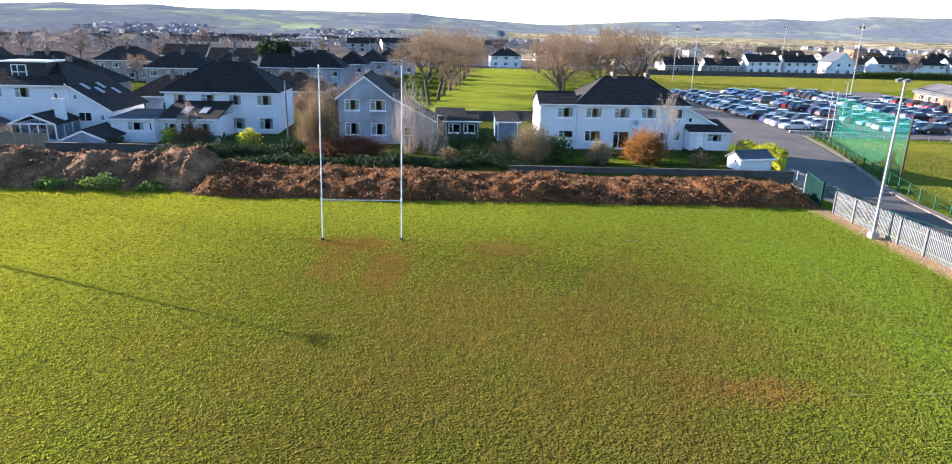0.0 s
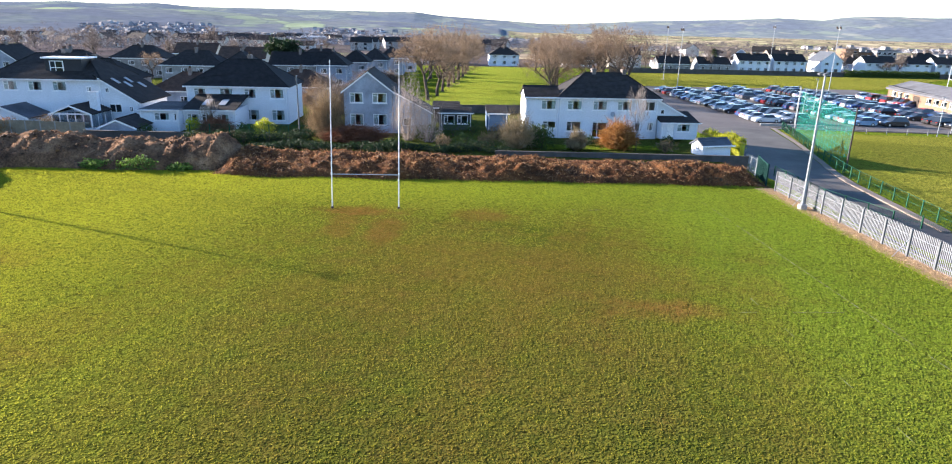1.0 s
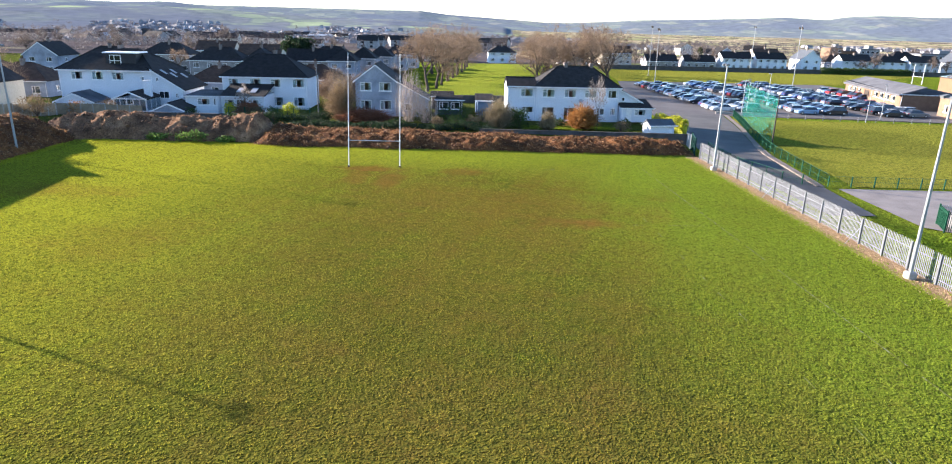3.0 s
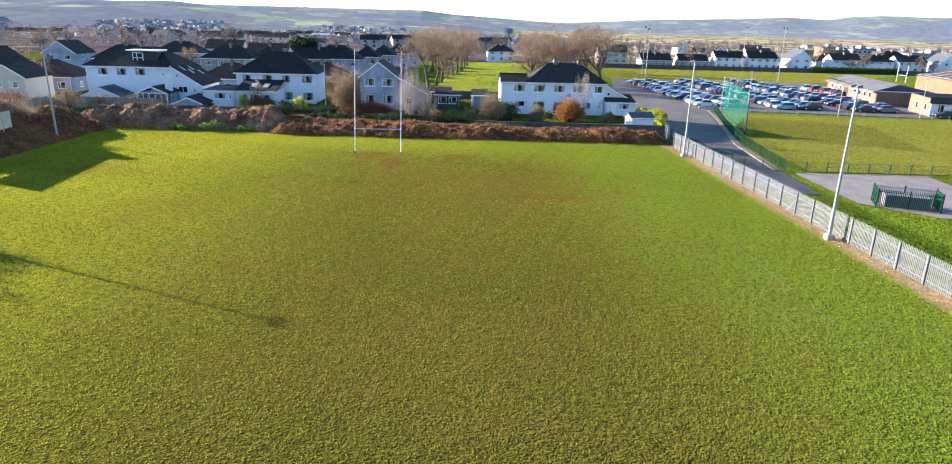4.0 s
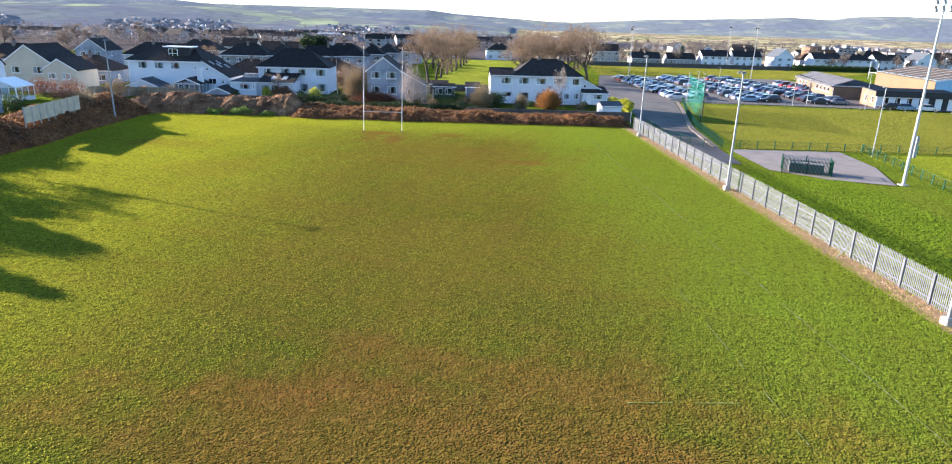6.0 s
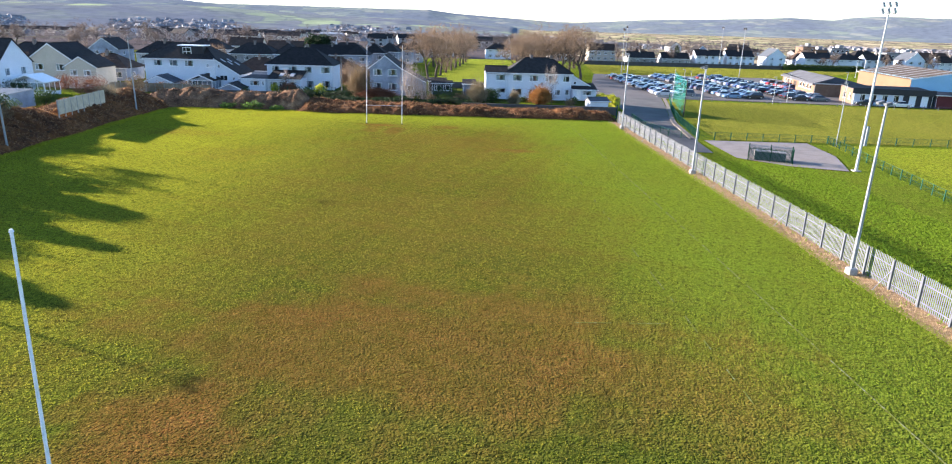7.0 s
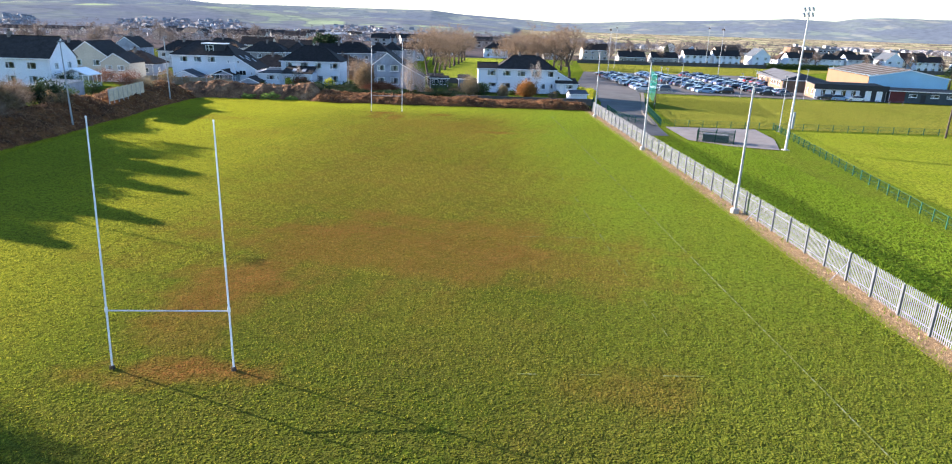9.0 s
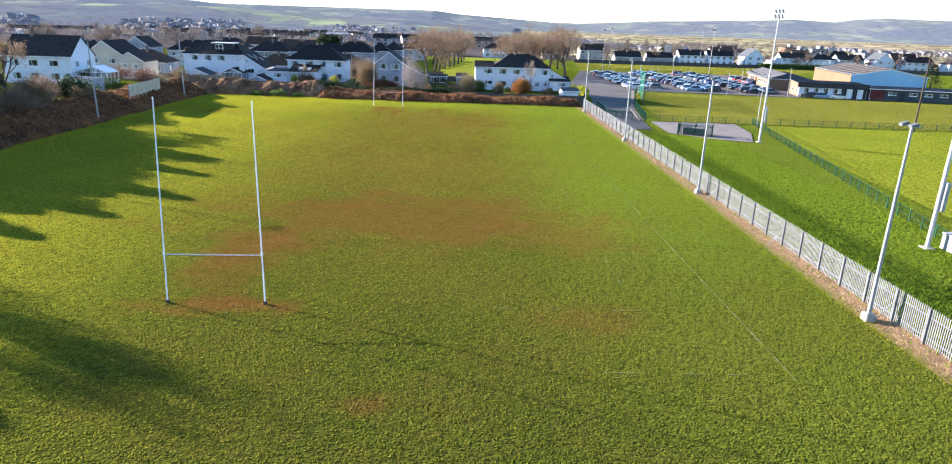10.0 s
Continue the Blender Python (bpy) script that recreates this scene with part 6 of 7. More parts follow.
def net_screen(pts, h, z0, label):
    t = thing("ball_net", pose(0, 0, 0), label, "netting")
    for p, q in zip(pts, pts[1:]):
        d = Vector((q[0] - p[0], q[1] - p[1], 0)).normalized()
        s = Vector((-d.y, d.x, 0)) * 0.004
        a, b = Vector((*p, lo(*p) + z0)), Vector((*q, lo(*q) + z0))
        part("net", Geo().prism([a, b, b + Vector((0, 0, h)), a + Vector((0, 0, h))], s), M_NET, t)
        ro = Geo()
        for k in range(8):
            ro.tube([a + Vector((0, 0, h * k / 7)), b + Vector((0, 0, h * k / 7))], [0.007, 0.007], 4)
        n = max(2, int((b - a).length / 1.2))
        for k in range(n + 1):
            c = a.lerp(b, k / n)
            ro.tube([c, c + Vector((0, 0, h))], [0.007, 0.007], 4)
        part("ropes", ro, M_TEAL, t)


net_screen([(54.4, 88.6), (50.0, 68.0)], 6.3, 0.3, "tall green ball-stop netting beside the car park road")


def block_wall(p, q, h, mat, label, thick=0.2, name="garden_wall"):
    g = Geo().obox(p, q, thick / 2, min(lo(*p), lo(*q)) - 0.3, max(lo(*p), lo(*q)) + h)
    c = Geo().obox(p, q, thick / 2 + 0.05, max(lo(*p), lo(*q)) + h + 0.001, max(lo(*p), lo(*q)) + h + 0.08)
    t = thing(name, pose(0, 0, 0), label, "wall")
    part("wall_body", g, mat, t), part("coping", c, mat, t)


block_wall((6.5, 65.6), (35.6, 64.0), 0.45, M_BLOCK, "dark weathered concrete block wall behind the bank")
block_wall((-43.5, 73.6), (-30.6, 73.0), 0.9, M_BLOCK, "grey block garden wall behind the bank")
block_wall((62, 237), (190, 233), 1.6, M_BLOCK, "long dark boundary wall of the far field")
block_wall((190, 233), (330, 190), 1.6, M_BLOCK, "long dark boundary wall of the far field")
block_wall((0, 110), (27, 112), 1.4, M_BLOCK, "low dark wall at the end of the park lawn")
block_wall((54.0, 99.5), (64.0, 97.6), 0.35, M_CONCRETE, "low concrete wall at the car park entrance", 0.3)


def board_fence(p, q, h, mat, label, panel=1.83, z=None):
    t = thing("board_fence", pose(0, 0, 0), label, "fence", "timber panel fences")
    L = math.dist(p, q)
    n = max(1, round(L / panel))
    for i in range(n):
        a = [p[k] + (q[k] - p[k]) * i / n for k in (0, 1)]
        b = [p[k] + (q[k] - p[k]) * (i + 1) / n for k in (0, 1)]
        base = lo(*a) if z is None else z
        g, m, prof = Geo(), 12, []
        ax = Vector((b[0] - a[0], b[1] - a[1])).normalized()
        s = Vector((-ax.y, ax.x))
        top = base + h
        for j in range(m):
            o = 0.022 if j % 2 else 0.004
            for f in (j / m, (j + 1) / m):
                prof.append((a[0] + (b[0] - a[0]) * f + s.x * o, a[1] + (b[1] - a[1]) * f + s.y * o))
        n2 = len(prof)
        lip = [top - 0.02 * random.random() for _ in range(m)]
        g.add([(x, y, base + 0.05) for x, y in prof] + [(x, y, lip[k // 2]) for k, (x, y) in enumerate(prof)] + [(x - s.x * 0.03, y - s.y * 0.03, base + 0.05) for x, y in prof] + [(x - s.x * 0.03, y - s.y * 0.03, lip[k // 2]) for k, (x, y) in enumerate(prof)],
              [f for k in range(n2 - 1) for f in ((k, k + 1, n2 + k + 1, n2 + k), (2 * n2 + k + 1, 2 * n2 + k, 3 * n2 + k, 3 * n2 + k + 1), (n2 + k, n2 + k + 1, 3 * n2 + k + 1, 3 * n2 + k))])
        part("panel", g, mat, t)
        part("fence_post", Geo().box(a[0] - 0.06, a[0] + 0.06, a[1] - 0.06, a[1] + 0.06, base - 0.4, base + h + 0.08), M_CONCRETE, t)


board_fence((-58.5, 75.4), (-43.9, 74.9), 1.75, M_TIMBER, "weathered timber panel fence with concrete posts")
board_fence((-48.5, 31.0), (-49.6, 45.5), 2.0, M_PALEBOARD, "pale close-boarded timber fence on top of the bank", 1.83, 2.3)
board_fence((-56.5, 74.8), (-57.0, 60.0), 1.7, M_TIMBER, "weathered timber panel fence with concrete posts")
board_fence((0.0, 84.5), (0.0, 98.0), 1.6, M_TIMBER, "weathered timber garden fence")


def cage(x, y, rz):
    """Railed pen round equipment on the gravel."""
    t = thing("railed_pen", pose(x, y, lo(x, y) + 0.05, 0, 0, rz), "small green and grey railed pen on gravel", "pen")
    w, d, h = 5.4, 2.6, 1.75
    for x0, y0, x1, y1, mat in ((0, 0, w, 0, M_GREEN), (0, d, w, d, M_GALV), (0, 0, 0, d, M_GREEN), (w, 0, w, d, M_GREEN)):
        n = int(math.hypot(x1 - x0, y1 - y0) / 0.15)
        bm = Geo().box(-0.025, 0.025, -0.025, 0.025, 0.05, h).mesh("railing_bar", mat)
        for i in range(n + 1):
            part("railing_bar", bm, None, t).location = (x0 + (x1 - x0) * i / n, y0 + (y1 - y0) * i / n, 0)
        part("rail", Geo().obox((x0, y0), (x1, y1), 0.025, h - 0.25, h - 0.2), mat, t)
    for a, b in ((0, 0), (w, 0), (0, d), (w, d), (w / 2, 0), (w / 2, d)):
        part("corner_post", Geo().box(a - 0.06, a + 0.06, b - 0.06, b + 0.06, -0.1, h + 0.1), M_GREEN, t)
    part("tank", Geo().box(0.7, w - 0.8, 0.5, d - 0.5, 0, 1.2, 0.08), M_FASCIA, t, "grey tank inside the pen")


cage(44.4, 25.3, -24)

kb = thing("equipment_box", pose(47.9, -33.6, lo(47.9, -33.6)), "pale grey steel equipment box beside a mast", "equipment box")
part("body", Geo().box(0, 2.6, -0.8, 0.8, 0, 1.3, 0.05), M_GALV, kb)
part("lid", Geo().box(-0.06, 2.66, -0.86, 0.86, 1.3, 1.4, 0.03), M_GREYROOF, kb)


# ---- cars ----
def make_car(mat, label, kind=0):
    t = thing("car", pose(0, 0, -500), label, "car", "parked cars")
    L, W, H = ((4.3, 1.76, 1.47), (4.6, 1.8, 1.44), (4.5, 1.84, 1.68))[kind]
    h = L / 2
    side = [(-h, 0.35), (-h + 0.05, 0.75), (-h + 0.25, 0.92), (h - 1.25, 0.95), (h - 0.35, 0.80), (h - 0.03, 0.62), (h, 0.32), (h - 0.1, 0.20), (-h + 0.1, 0.20)]
    g = Geo()
    secs = []
    for y, ins in ((-W / 2, 0.10), (-W / 2 + 0.12, 0.0), (W / 2 - 0.12, 0.0), (W / 2, 0.10)):
        secs.append([(x * (1 - ins * 0.35), y, z - (0.10 * ins * 10 * 0.6 if z > 0.6 else -0.03 * (ins > 0))) for x, z in side])
    n = len(side)
    vs = [v for s in secs for v in s]
    fs = [tuple(range(n)), tuple(range(4 * n - 1, 3 * n - 1, -1))]
    for k in range(3):
        fs += [(k * n + i, (k + 1) * n + i, (k + 1) * n + (i + 1) % n, k * n + (i + 1) % n) for i in range(n)]
    g.add(vs, fs)
    part("body", g, mat, t)
    back = (-h + 0.2, -h + 0.75) if kind != 1 else (-h + 0.75, -h + 1.45)
    fr0, fr1 = h - 1.15, h - 1.95
    wb, wt = W / 2 - 0.09, W / 2 - 0.28
    cab = [(back[0], 0.9), (fr0, 0.92), (fr1, H - 0.05), (back[1], H - 0.04)]
    vs = [(x, s * (wb if z < 1 else wt), z) for s in (-1, 1) for x, z in cab]
    part("glasshouse", Geo().add(vs, [(0, 1, 2, 3), (7, 6, 5, 4), (0, 4, 5, 1), (1, 5, 6, 2), (2, 6, 7, 3), (3, 7, 4, 0)]), M_CARGLASS, t, "dark tinted glass")
    part("roof_panel", Geo().box(back[1] - 0.04, fr1 + 0.04, -wt - 0.02, wt + 0.02, H - 0.07, H, 0.03), mat, t)
    for x in (-h + 0.82, h - 0.88):
        for s in (-1, 1):
            tp = Geo().tube([(x, s * (W / 2 - 0.2), 0.31), (x, s * (W / 2 + 0.01), 0.31)], [0.31, 0.31], 10)
            wl = part("wheel", tp, M_RUBBER, t)
            part("rim", Geo().tube([(x, s * (W / 2 + 0.005), 0.31), (x, s * (W / 2 + 0.02), 0.31)], [0.2, 0.17], 8), M_RIM, wl)
    for s in (-1, 1):
        part("headlight", Geo().box(h - 0.22, h - 0.02, s * (W / 2 - 0.32) - 0.17, s * (W / 2 - 0.32) + 0.17, 0.6, 0.74, 0.02), M_LAMP, t)
        part("tail_light", Geo().box(-h - 0.005, -h + 0.12, s * (W / 2 - 0.25) - 0.12, s * (W / 2 - 0.25) + 0.12, 0.68, 0.86, 0.02), M_REDLAMP, t)
    return t


M_REDLAMP = surface("red lamp", (0.35, 0.02, 0.015), 0.9, 1.1, 2, 9, 0.25, bump=0.0)
PAINTS = [("silver", (0.44, 0.48, 0.53)), ("white", (0.66, 0.67, 0.68)), ("black", (0.012, 0.012, 0.014)), ("dark blue", (0.025, 0.055, 0.17)), ("grey", (0.14, 0.15, 0.16)), ("red", (0.32, 0.02, 0.02)), ("light blue", (0.16, 0.27, 0.42))]
KINDS = ["hatchback", "saloon", "tall estate"]
CARS = []
for i, (nm, col) in enumerate(PAINTS):
    mm = paint(nm + " car paint", col)
    for k in (0, 1, 2) if i in (0, 2, 4) else (i % 3,):
        CARS.append(make_car(mm, f"{nm} {KINDS[k]} car parked in the car park", k))
WEIGHT = [2, 2, 1, 2, 3, 3, 3, 7, 2, 2, 2, 1, 4]
rc = random.Random(4)
slots = []
for xc, ya, yb in ((59.5, 103.5, 164), (75.5, 101, 168), (91.0, 99, 168)):
    n = int((yb - ya) / 2.55)
    for i in range(n):
        y = ya + i * 2.55
        for s in (-1, 1):
            slots.append((xc + s * 2.6, y, 0 if s < 0 else 180))
for i in range(8):
    slots.append((104.5 - 0.22 * i, 150 - 2.7 * i, 0))
for i in range(3):
    slots.append((100.0 + 3.5 * i, 91.0 - 0.9 * i, -13))
for x, y, a in slots:
    if rc.random() < 0.06:
        continue
    c = rc.choices(CARS, WEIGHT[:len(CARS)])[0]
    copy_thing(c, pose(x + rc.uniform(-0.35, 0.35), y + rc.uniform(-0.12, 0.12), lo(x, y) + 0.03, 0, 0, a + (180 if rc.random() < 0.4 else 0) + rc.uniform(-2, 2)))
for ob in CARS:
    for o in [*ob.children_recursive, ob]:
        bpy.data.objects.remove(o)


# ---- trees and shrubs ----
T1 = make_tree(1, 14, 0.95, 0.16, L_TWIG, "tall spreading bare winter tree in the park row", pose(-2.6, 131, 0), 6, 3, first=0.17, width=16, twig=0.036)
T2 = make_tree(5, 15, 0.85, 0.16, L_TWIG, "tall bare winter tree with a dense twiggy crown", pose(0.4, 150, 0), 6, 3, first=0.17, width=16, twig=0.036)
T3 = make_tree(9, 13, 1.05, 0.15, L_TWIG, "broad bare winter tree with fine twigs", pose(26.5, 150, 0), 6, 3, first=0.17, width=16, twig=0.036)
F1 = make_tree(2, 12, 0.95, 0.30, L_TWIG_FAR, "distant bare winter tree", pose(-170, 330, 0), 4, 4, width=10, twig=0.16)
F2 = make_tree(6, 12, 0.8, 0.30, L_TWIG_FAR, "distant bare winter tree with an upright crown", pose(-120, 350, 0), 4, 4, width=8.5, twig=0.16)
T4 = make_tree(13, 13.5, 0.95, 0.16, L_TWIG, "bare winter tree further down the park row", pose(9.4, 228, 0), 5, 3, first=0.15, width=14, twig=0.085)
ri = random.Random(3)
SPOTS = [(-0.8, 140), (2.0, 162), (3.6, 174), (5.0, 187), (6.8, 200), (8.2, 214),
         (24.5, 136), (29.5, 160), (31.0, 172), (33.5, 186), (36.0, 200), (38.5, 214), (36, 150), (41, 166), (46, 180), (52, 206),
         (-3, 190), (43, 142), (34, 232)]
for x, y in SPOTS:
    s = ri.uniform(0.85, 1.15)
    c = copy_thing(ri.choice([T1, T2, T3]) if y < 178 else T4, pose(x, y, lo(x, y), 0, 0, ri.uniform(0, 360)))
    c.scale = (s, s, s * ri.uniform(0.9, 1.1))
for i in range(75):
    r = 235 + 900 * ri.random() ** 1.9
    a = radians(ri.uniform(-44, 44))
    x, y = math.sin(a) * r, math.cos(a) * r
    if y < 240 or (5 < x < 40 and y < 262) or (60 < x < 190 and y < 245):
        continue
    c = copy_thing(ri.choice([F1, F2]), pose(x, y, lo(x, y), 0, 0, ri.uniform(0, 360)))
    s = ri.uniform(0.55, 0.95)
    c.scale = (s, s, s * 0.9)
for x, y in ((-78, 98), (-96, 122), (-28, 170), (-50, 192), (-75, 170), (-92, 92), (-60, 230), (-78, 134)):
    c = copy_thing(T4, pose(x, y, lo(x, y), 0, 0, ri.uniform(0, 360)))
    s = ri.uniform(0.45, 0.65)
    c.scale = (s, s, s)

twig_bush(-14.3, 75.0, 2.35, 7.6, L_TWIG_GOLD, "tall golden-brown bare willow clump", 21, 620, 0.016, "tree", "willow")
twig_bush(-3.9, 75.0, 2.2, 9.6, L_TWIG_PALE, "tall slender pale bare garden tree", 25, 150, 0.015, "tree", "tree")
twig_bush(-1.4, 74.0, 2.0, 6.0, L_TWIG_PALE, "pale bare multi-stemmed garden tree", 26, 110, 0.015, "tree", "tree")
for i in range(26):
    x = 62 + i * 9.2 + ri.uniform(-3, 3)
    y = 249 + ri.uniform(-4, 26) - max(0, x - 190) * 0.3
    c = copy_thing(ri.choice([F1, F2]), pose(x, y, lo(x, y), 0, 0, ri.uniform(0, 360)))
    c.scale = (0.55, 0.55, ri.uniform(0.4, 0.7))
make_tree(27, 7.6, 0.5, 0.08, L_TWIG_PALE, "slim bare garden sapling", pose(24.0, 69.5, 0.85), 5, 3, "tree", 0.35, width=2.8, twig=0.02)
make_tree(28, 5.0, 0.9, 0.08, L_TWIG_PALE, "twiggy bare garden tree", pose(-29.5, 78.5, 0.85), 5, 3, "tree", 0.25, width=3.0, twig=0.02)
twig_bush(9.5, 70.2, 2.0, 5.4, L_TWIG_KHAKI, "large straggly pale brown winter shrub", 31, 420, 0.02)
shrub(12.6, 70.6, 1.5, 1.5, L_GREEN, "dark green garden shrub beside a straggly bush", 33, 1500, 0.11)
shrub(11.8, 71.4, 1.5, 1.3, L_GREEN, "dark green garden shrub", 32, 1500, 0.13)
twig_bush(22.0, 70.6, 2.1, 4.2, L_ORANGE, "rounded orange-brown winter shrub", 33, 700, 0.03)
twig_bush(16.6, 69.3, 1.2, 3.0, L_TWIG_KHAKI, "small twiggy garden shrub", 34, 500, 0.02)
shrub(27.5, 69.0, 1.2, 0.7, L_BROWN, "low dry garden shrub", 35, 1000, 0.12, flat=0.4)
twig_bush(-28.6, 77.0, 2.0, 2.6, L_RED, "russet bare garden shrub", 36, 800, 0.022)
shrub(-31.6, 77.2, 1.0, 1.1, L_YELLOW, "pale green rounded garden shrub", 37, 1200, 0.11)
shrub(-22.0, 75.2, 1.2, 1.3, L_YELLOW, "bright yellow-green garden conifer shrub", 38, 1700, 0.11)
shrub(-24.8, 76.0, 0.9, 0.9, L_GREEN, "dark green garden shrub", 39, 900, 0.11)
twig_bush(-10.5, 73.0, 3.4, 2.4, L_RED, "long low brown twiggy hedge", 40, 1100, 0.025, ry=1.3)
shrub(-17.0, 73.0, 1.6, 0.8, L_DARK, "low dark green bramble", 41, 1400, 0.12)
for k, (x, y, r, h, mt) in enumerate([(-5.5, 69.5, 1.2, 0.6, L_GREEN), (0.5, 70.0, 1.0, 0.8, L_BROWN), (3.2, 70.8, 1.4, 0.9, L_GREEN), (5.8, 71.2, 1.2, 0.8, L_BROWN), (-2.0, 77.5, 1.6, 0.9, L_GREEN), (1.8, 78.5, 1.5, 1.0, L_GREEN), (4.5, 79.0, 1.4, 1.1, L_GREEN), (7.5, 76.5, 1.2, 1.0, L_BROWN), (-37.5, 76.5, 1.2, 0.7, L_GREEN), (-49.5, 77.0, 1.5, 1.2, L_BROWN), (-54.0, 75.8, 1.4, 1.1, L_ORANGE), (18.9, 73.0, 0.9, 0.6, L_GREEN), (29.0, 72.5, 0.8, 0.7, L_GREEN)]):
    shrub(x, y, r, h, mt, "small mixed garden shrub beside the lawn", 50 + k, 1000, 0.12, flat=0.6)


def clipped_hedge(p, q, w, h, mat, label, seed):
    rnd = np.random.RandomState(seed)
    L = math.dist(p, q)
    n = int(L * 900)
    u, a = rnd.rand(n), rnd.rand(n) * math.pi
    d = np.array([(q[0] - p[0]) / L, (q[1] - p[1]) / L])
    s = np.array([-d[1], d[0]])
    k = 1 + 0.1 * np.sin(u * L * 2.1) + 0.08 * rnd.normal(size=n)
    off, z = np.sign(np.cos(a)) * np.abs(np.cos(a)) ** 0.55 * w * k, np.sin(a) ** 0.4 * h * k
    c = np.stack([p[0] + d[0] * u * L + s[0] * off, p[1] + d[1] * u * L + s[1] * off, z + lo(*p)], 1)
    v1, v2 = rnd.normal(size=(n, 3)) * 0.055, rnd.normal(size=(n, 3)) * 0.04
    v = np.stack([c - v1, c + v2, c + v1, c - v2], 1).reshape(-1, 3)
    t = thing("hedge", pose(0, 0, 0), label, "hedge")
    part("foliage", big_mesh("foliage", v, np.arange(4 * n).reshape(n, 4), mat), None, t)
    part("hedge_core", Geo().obox(p, q, w * 0.6, lo(*p) - 0.1, lo(*p) + h * 0.65), mat, t)


clipped_hedge((34.0, 73.4), (36.9, 68.6), 0.8, 2.1, L_YELLOW, "clipped bright yellow-green hedge beside the road", 70)
clipped_hedge((150, 234), (185, 232), 1.2, 2.2, L_GREEN, "dark green clipped hedge in front of far houses", 71)
# brambles take the dark leaf material to stand for shade behind the bank
for k in range(13):
    shrub(-21.0 + 2.35 * k, 66.8 + 0.7 * (k % 3), 1.9, 0.38 + 0.08 * (k * 5 % 4), L_DARK, "low tangled bramble behind the soil bank, its colour darkened for shade", 300 + k, 1300, 0.12, ry=1.2, flat=0.6)
# dark leafy clumps fill the dark band in front of the railings
for k in range(5):
    shrub(-28.8 + 2.7 * k, 70.6 + 0.5 * (k % 2), 1.8, 0.75 + 0.1 * (k % 3), L_DARK, "row of dark leafy clumps in front of railings", 345 + k, 1500, 0.12, ry=1.0, flat=0.6)
for k, (x, y, r, h) in enumerate([(-35.5, 59.7, 1.5, 0.55), (-31.0, 59.4, 2.0, 0.7), (-26.8, 59.3, 1.3, 0.4)]):
    shrub(x, y, r, h, L_WEED, "bright green weeds and nettles at the foot of the bank", 330 + k, 1600, 0.10, ry=0.9)
# west side: bank scrub, evergreens and tall bare trees
twig_bush(-53.0, 9.0, 2.6, 4.6, L_TWIG, "tangled bare brown scrub on the bank", 80, 460, 0.022)
twig_bush(-56.0, 17.5, 2.8, 5.4, L_TWIG, "tangled bare brown scrub on the bank", 96, 460, 0.022)
twig_bush(-58.5, 24.0, 2.6, 5.0, L_TWIG, "tangled bare brown scrub on the bank", 97, 420, 0.022)
twig_bush(-54.5, 3.5, 2.6, 6.0, L_TWIG, "tall bare scrub on the bank", 94, 500, 0.03)
twig_bush(-55.0, 14.5, 2.4, 5.0, L_BROWN, "tall bare scrub on the bank", 95, 500, 0.03)
shrub(-55.5, 26.5, 2.6, 1.9, L_DARK, "dark evergreen bush on the bank", 93, 4500, 0.16)
# the widest conifers, last in the list, are added unseen to fill the shadow
for k, (x, y, h, r) in enumerate([(-63.5, 13.0, 11.5, 3.8), (-63.0, 5.5, 12.0, 3.6), (-63.0, -3.0, 12.5, 4.0), (-63.5, -10.5, 11.5, 3.6), (-62.5, -18.0, 10.5, 3.6), (-58.5, -37.0, 13.0, 3.8), (-66.0, 18.0, 10.0, 5.0), (-66.5, 9.5, 10.5, 5.0), (-62.0, 1.5, 9.5, 4.8), (-62.0, -6.5, 10.0, 4.8), (-61.5, -14.0, 9.0, 4.8)]):
    conifer(x, y, h, r, L_DARK, "tall dark conifer behind the bank", 81 + k, 9000)
for k, (x, y, h, w) in enumerate([(-61.5, 20.0, 9.8, 9), (-60.0, -30.5, 15.5, 10), (-58.0, -7.0, 9.0, 7)]):
    bare = make_tree(90 + k, h, 0.85, 0.27, L_TWIG, "tall bare tree behind the soil bank", pose(x, y, 2.0), 6, 3, width=w, twig=0.06)
# more bare trees added out of view, for branch streaks in the shadow
for x, y, s, a in ((-63.0, 9.5, 1.2, 40), (-61.5, 0.5, 1.12, 110), (-62.0, -8.0, 1.1, 200)):
    copy_thing(bare, pose(x, y, 2.0, 0, 0, a)).scale = (s, s, s)
for k, (x, y, r, h, mt) in enumerate([(-52, 51, 2.0, 1.4, L_TWIG_KHAKI), (-55.5, 53, 2.4, 1.4, L_RED), (-52.5, 24, 2.2, 1.4, L_BROWN), (-53.5, 2.0, 2.5, 1.8, L_BROWN), (-54, 29, 1.8, 1.3, L_GREEN), (-60, 62, 2.6, 1.6, L_RED), (-67, 66, 2.4, 1.4, L_RED), (-54, 66, 2.0, 1.5, L_BROWN), (-58, 44, 2.0, 1.2, L_GREEN), (-66, 50, 2.6, 1.6, L_DARK), (-52, -8, 2.4, 1.5, L_BROWN), (-52, -20, 2.4, 1.5, L_GREEN)]):
    shrub(x, y, r, h, mt, "straggling shrub on the overgrown bank", 100 + k, 2000, 0.15, flat=0.45, hollow=0.25)
pine = thing("pine", pose(-41.0, 168.0, lo(-41, 168)), "dark round-headed pine among the houses", "tree")
part("trunk", Geo().tube([(0, 0, -0.2), (0.2, 0, 4.0), (0.0, 0.1, 9.0)], [0.32, 0.26, 0.12], 7), M_BARK, pine)
v, f = leaf_cloud(4.4, 4.2, 2.4, 3800, 0.32, 85, 0.3)
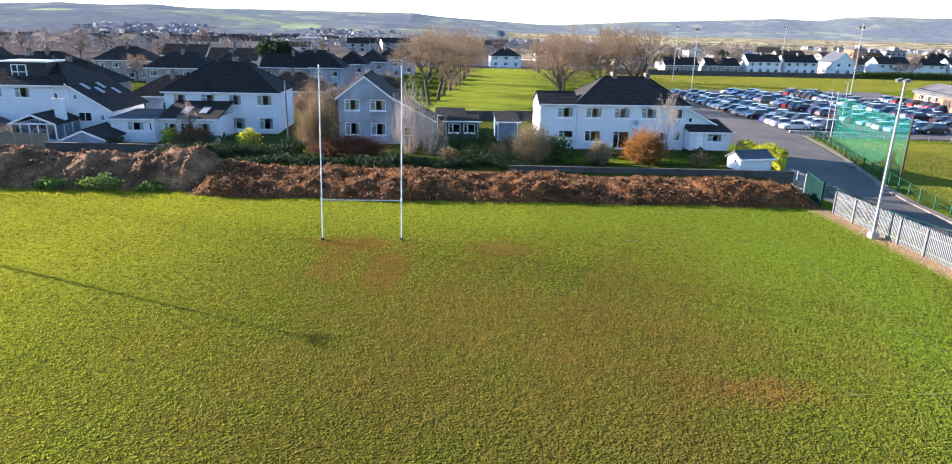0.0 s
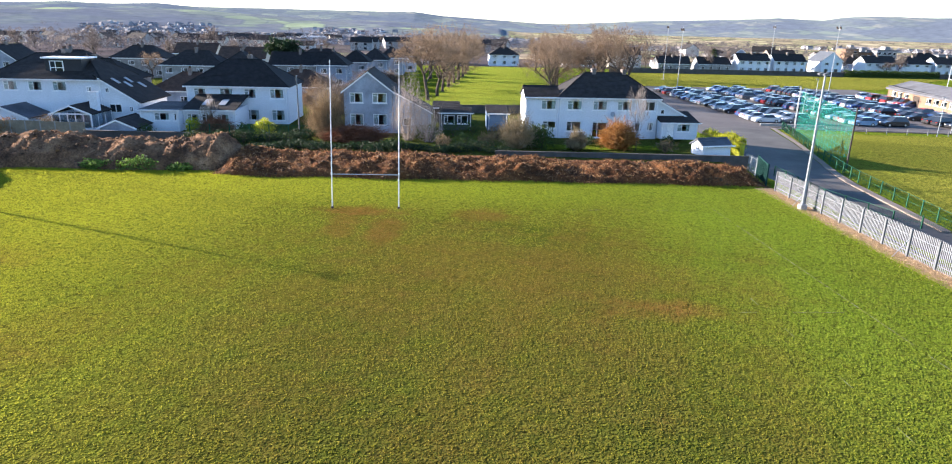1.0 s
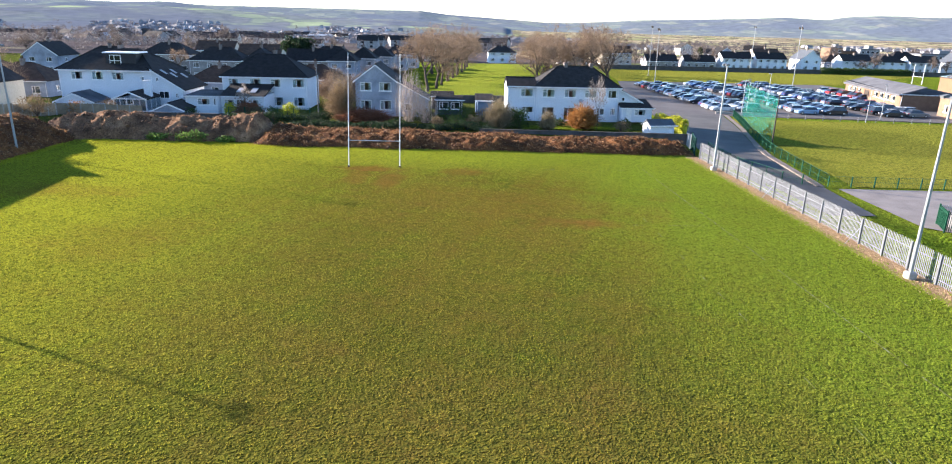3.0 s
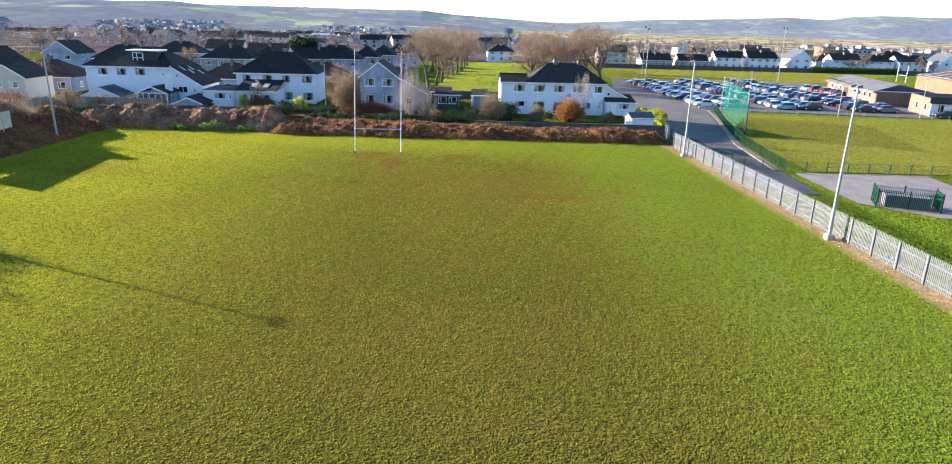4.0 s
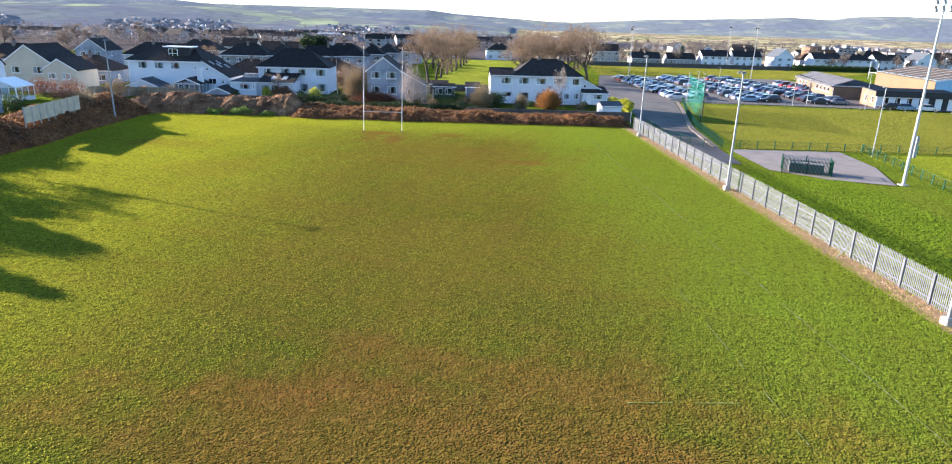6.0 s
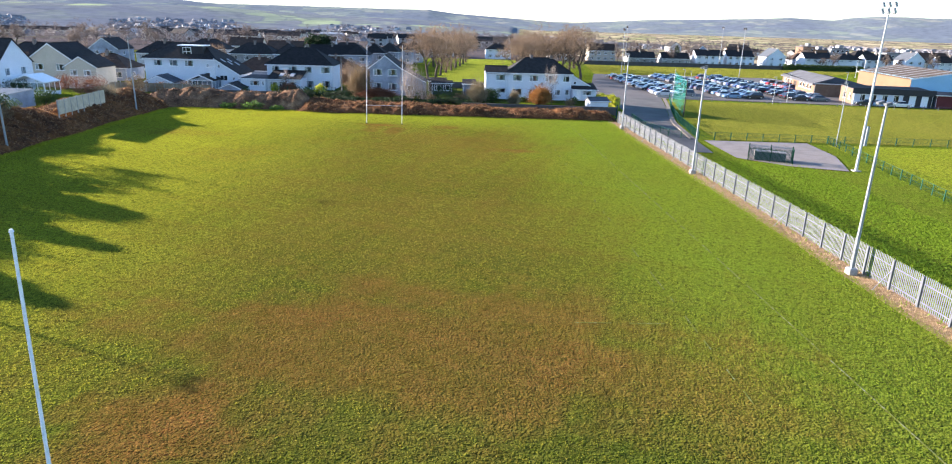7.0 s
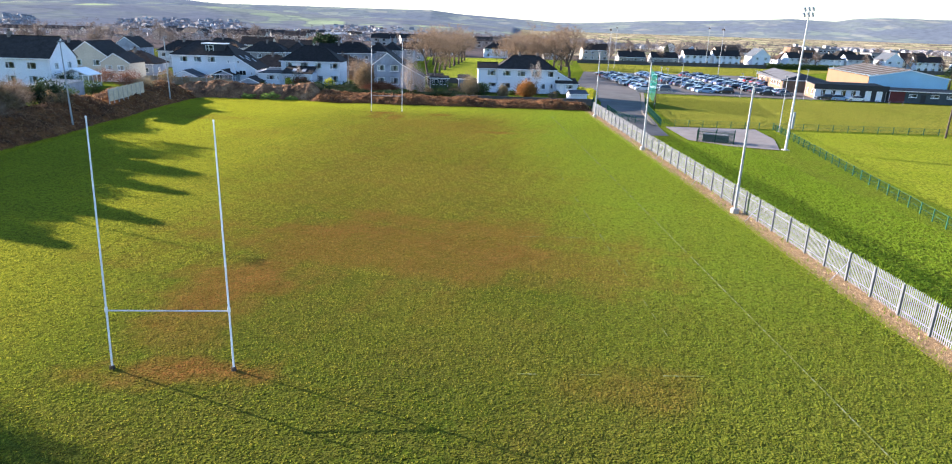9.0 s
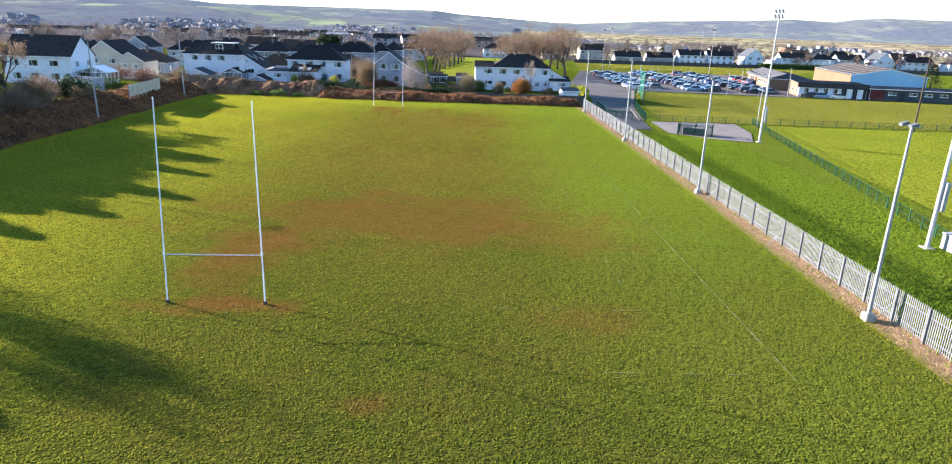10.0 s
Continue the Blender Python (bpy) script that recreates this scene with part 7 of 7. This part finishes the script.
part("crown", big_mesh("crown", v + np.array([0, 0, 6.2]), f, L_DARK), None, pine)
conifer(111, 262, 9.0, 2.5, L_GREEN, "green conifer beside a far house", 86, 2500)
conifer(152, 118, 9.0, 3.5, L_DARK, "dark evergreen behind the sports hall", 87, 2500)


# unseen row added to close the gaps in the tree shadow on the pitch
for k in range(5):
    shrub(-61.0 - (k % 2), 11.5 - 7.2 * k, 4.4, 3.6, L_DARK, "unseen evergreen thicket behind the bank, filling out the tree shadow", 140 + k, 4500, 0.24, category="tree")
for k, (x, y) in enumerate([(-27, 104), (-22, 112), (-17.5, 102), (-16, 116), (-24, 126), (-18, 132), (-27, 142), (-16, 146), (-13, 160), (-33, 108)]):
    twig_bush(x, y, 3.0, 4.2 + (k * 7 % 5) * 0.5, (L_TWIG_FAR, L_TWIG, L_TWIG_FAR)[k % 3], "brown twiggy back-garden hedge and shrubs", 160 + k, 420, 0.04)


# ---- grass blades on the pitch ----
# darker copy of the blades for the near end of the pitch
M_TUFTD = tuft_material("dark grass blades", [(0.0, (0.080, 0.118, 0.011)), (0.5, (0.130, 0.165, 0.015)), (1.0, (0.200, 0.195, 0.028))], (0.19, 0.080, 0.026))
# paler blade copy: backlight at the far end is put into the colour
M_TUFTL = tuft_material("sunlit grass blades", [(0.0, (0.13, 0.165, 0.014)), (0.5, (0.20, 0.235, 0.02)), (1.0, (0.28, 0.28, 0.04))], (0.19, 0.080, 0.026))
M_TUFTG = tuft_material("long grass blades", [(0.0, (0.060, 0.120, 0.010)), (0.5, (0.095, 0.175, 0.013)), (1.0, (0.150, 0.225, 0.022))], (0.19, 0.080, 0.026))


def grass(name, n, x0, x1, y0, y1, seed, size, keep_mud=True, mat=None, blades=4, label="short green grass blades covering the pitch"):
    rnd = np.random.RandomState(seed)
    k = n // blades
    x, y = x0 + (x1 - x0) * rnd.rand(k), y0 + (y1 - y0) * rnd.rand(k)
    x, y = np.repeat(x, blades), np.repeat(y, blades)
    n = len(x)
    x, y = x + rnd.normal(size=n) * size * 0.55, y + rnd.normal(size=n) * size * 0.55
    m = mud_at(x, y) if keep_mud else np.zeros(n)
    clump = waves(x * 5.3, y * 5.3, 7.0)
    ok = (rnd.rand(n) > m * 0.97) & (rnd.rand(n) < 0.72 + 0.6 * clump)
    x, y, m = x[ok], y[ok], m[ok]
    n = len(x)
    z = lie(x, y)
    a, ln, w = rnd.rand(n) * 6.283, size * (0.6 + 0.9 * rnd.rand(n)), size * (0.35 + 0.35 * rnd.rand(n))
    lx, ly = rnd.normal(size=n) * size * 0.45, rnd.normal(size=n) * size * 0.45
    dx, dy = np.cos(a) * w, np.sin(a) * w
    v = np.stack([np.stack([x - dx, y - dy, z - 0.01], 1), np.stack([x + dx, y + dy, z - 0.01], 1), np.stack([x + lx, y + ly, z + ln], 1)], 1).reshape(-1, 3)
    ob = new(name, big_mesh(name, v, np.arange(3 * n).reshape(n, 3), mat or M_TUFT, np.repeat(m, 3)))
    return tagged(ob, label, "grass", kind="stuff")


M_DRY = random_tint("dry grass", [(0.0, (0.24, 0.15, 0.07)), (1.0, (0.52, 0.39, 0.23))], 0.9, 2.0, True)
grass("grass", 1132000, -46, 32.5, -36, 56.5, 5, 0.048)
grass("grass", 150000, -46, -14, -66, -36, 25, 0.048)
grass("grass", 75000, -14, 32.5, -66, -36, 26, 0.048)
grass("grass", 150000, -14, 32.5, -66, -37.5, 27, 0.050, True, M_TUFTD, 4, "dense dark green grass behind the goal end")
grass("grass", 60000, -44, 31.5, 40, 57.5, 15, 0.055, True, M_TUFTL, 4, "longer grass near the soil bank, backlit brightness in its colour")
grass("grass", 120000, 35.5, 50.5, -62, 24, 6, 0.078, False, M_TUFTG, 5, "long bright green tussocky grass between two fences")


def fringe(name, p, q, spread, n, seed, size, label, mat=None):
    rnd = np.random.RandomState(seed)
    u = rnd.rand(n)
    x, y = p[0] + (q[0] - p[0]) * u + rnd.normal(size=n) * spread, p[1] + (q[1] - p[1]) * u + rnd.normal(size=n) * spread + 0.5 * waves(u * 90, u * 40, 1.0)
    z, a, w, ln = lie(x, y), rnd.rand(n) * 6.283, size * 0.22, size * (0.5 + rnd.rand(n))
    dx, dy = np.cos(a) * w, np.sin(a) * w
    v = np.stack([np.stack([x - dx, y - dy, z], 1), np.stack([x + dx, y + dy, z], 1), np.stack([x + rnd.normal(size=n) * size * 0.5, y + rnd.normal(size=n) * size * 0.5, z + ln], 1)], 1).reshape(-1, 3)
    tagged(new(name, big_mesh(name, v, np.arange(3 * n).reshape(n, 3), mat or M_TUFT, np.zeros(3 * n))), label, "grass", kind="stuff")


fringe("rough_grass", (-44, 59.0), (31.5, 55.0), 0.7, 30000, 8, 0.15, "ragged green grass along the foot of the soil bank")
fringe("rough_grass", (-46.2, -70), (-46.0, 56), 0.6, 24000, 9, 0.18, "ragged green grass along the foot of the side bank")
fringe("dry_grass", (32.6, -78), (32.6, 53), 0.45, 34000, 10, 0.085, "dry cut grass lying along the fence foot", M_DRY)
fringe("rough_grass", (31.7, -78), (31.9, 53), 0.22, 16000, 12, 0.10, "green grass growing into the dry strip by the fence")
fringe("rough_grass", (36.5, -70), (36.5, 20), 1.4, 24000, 13, 0.22, "tussocky grass behind the palisade fence", M_TUFTG)
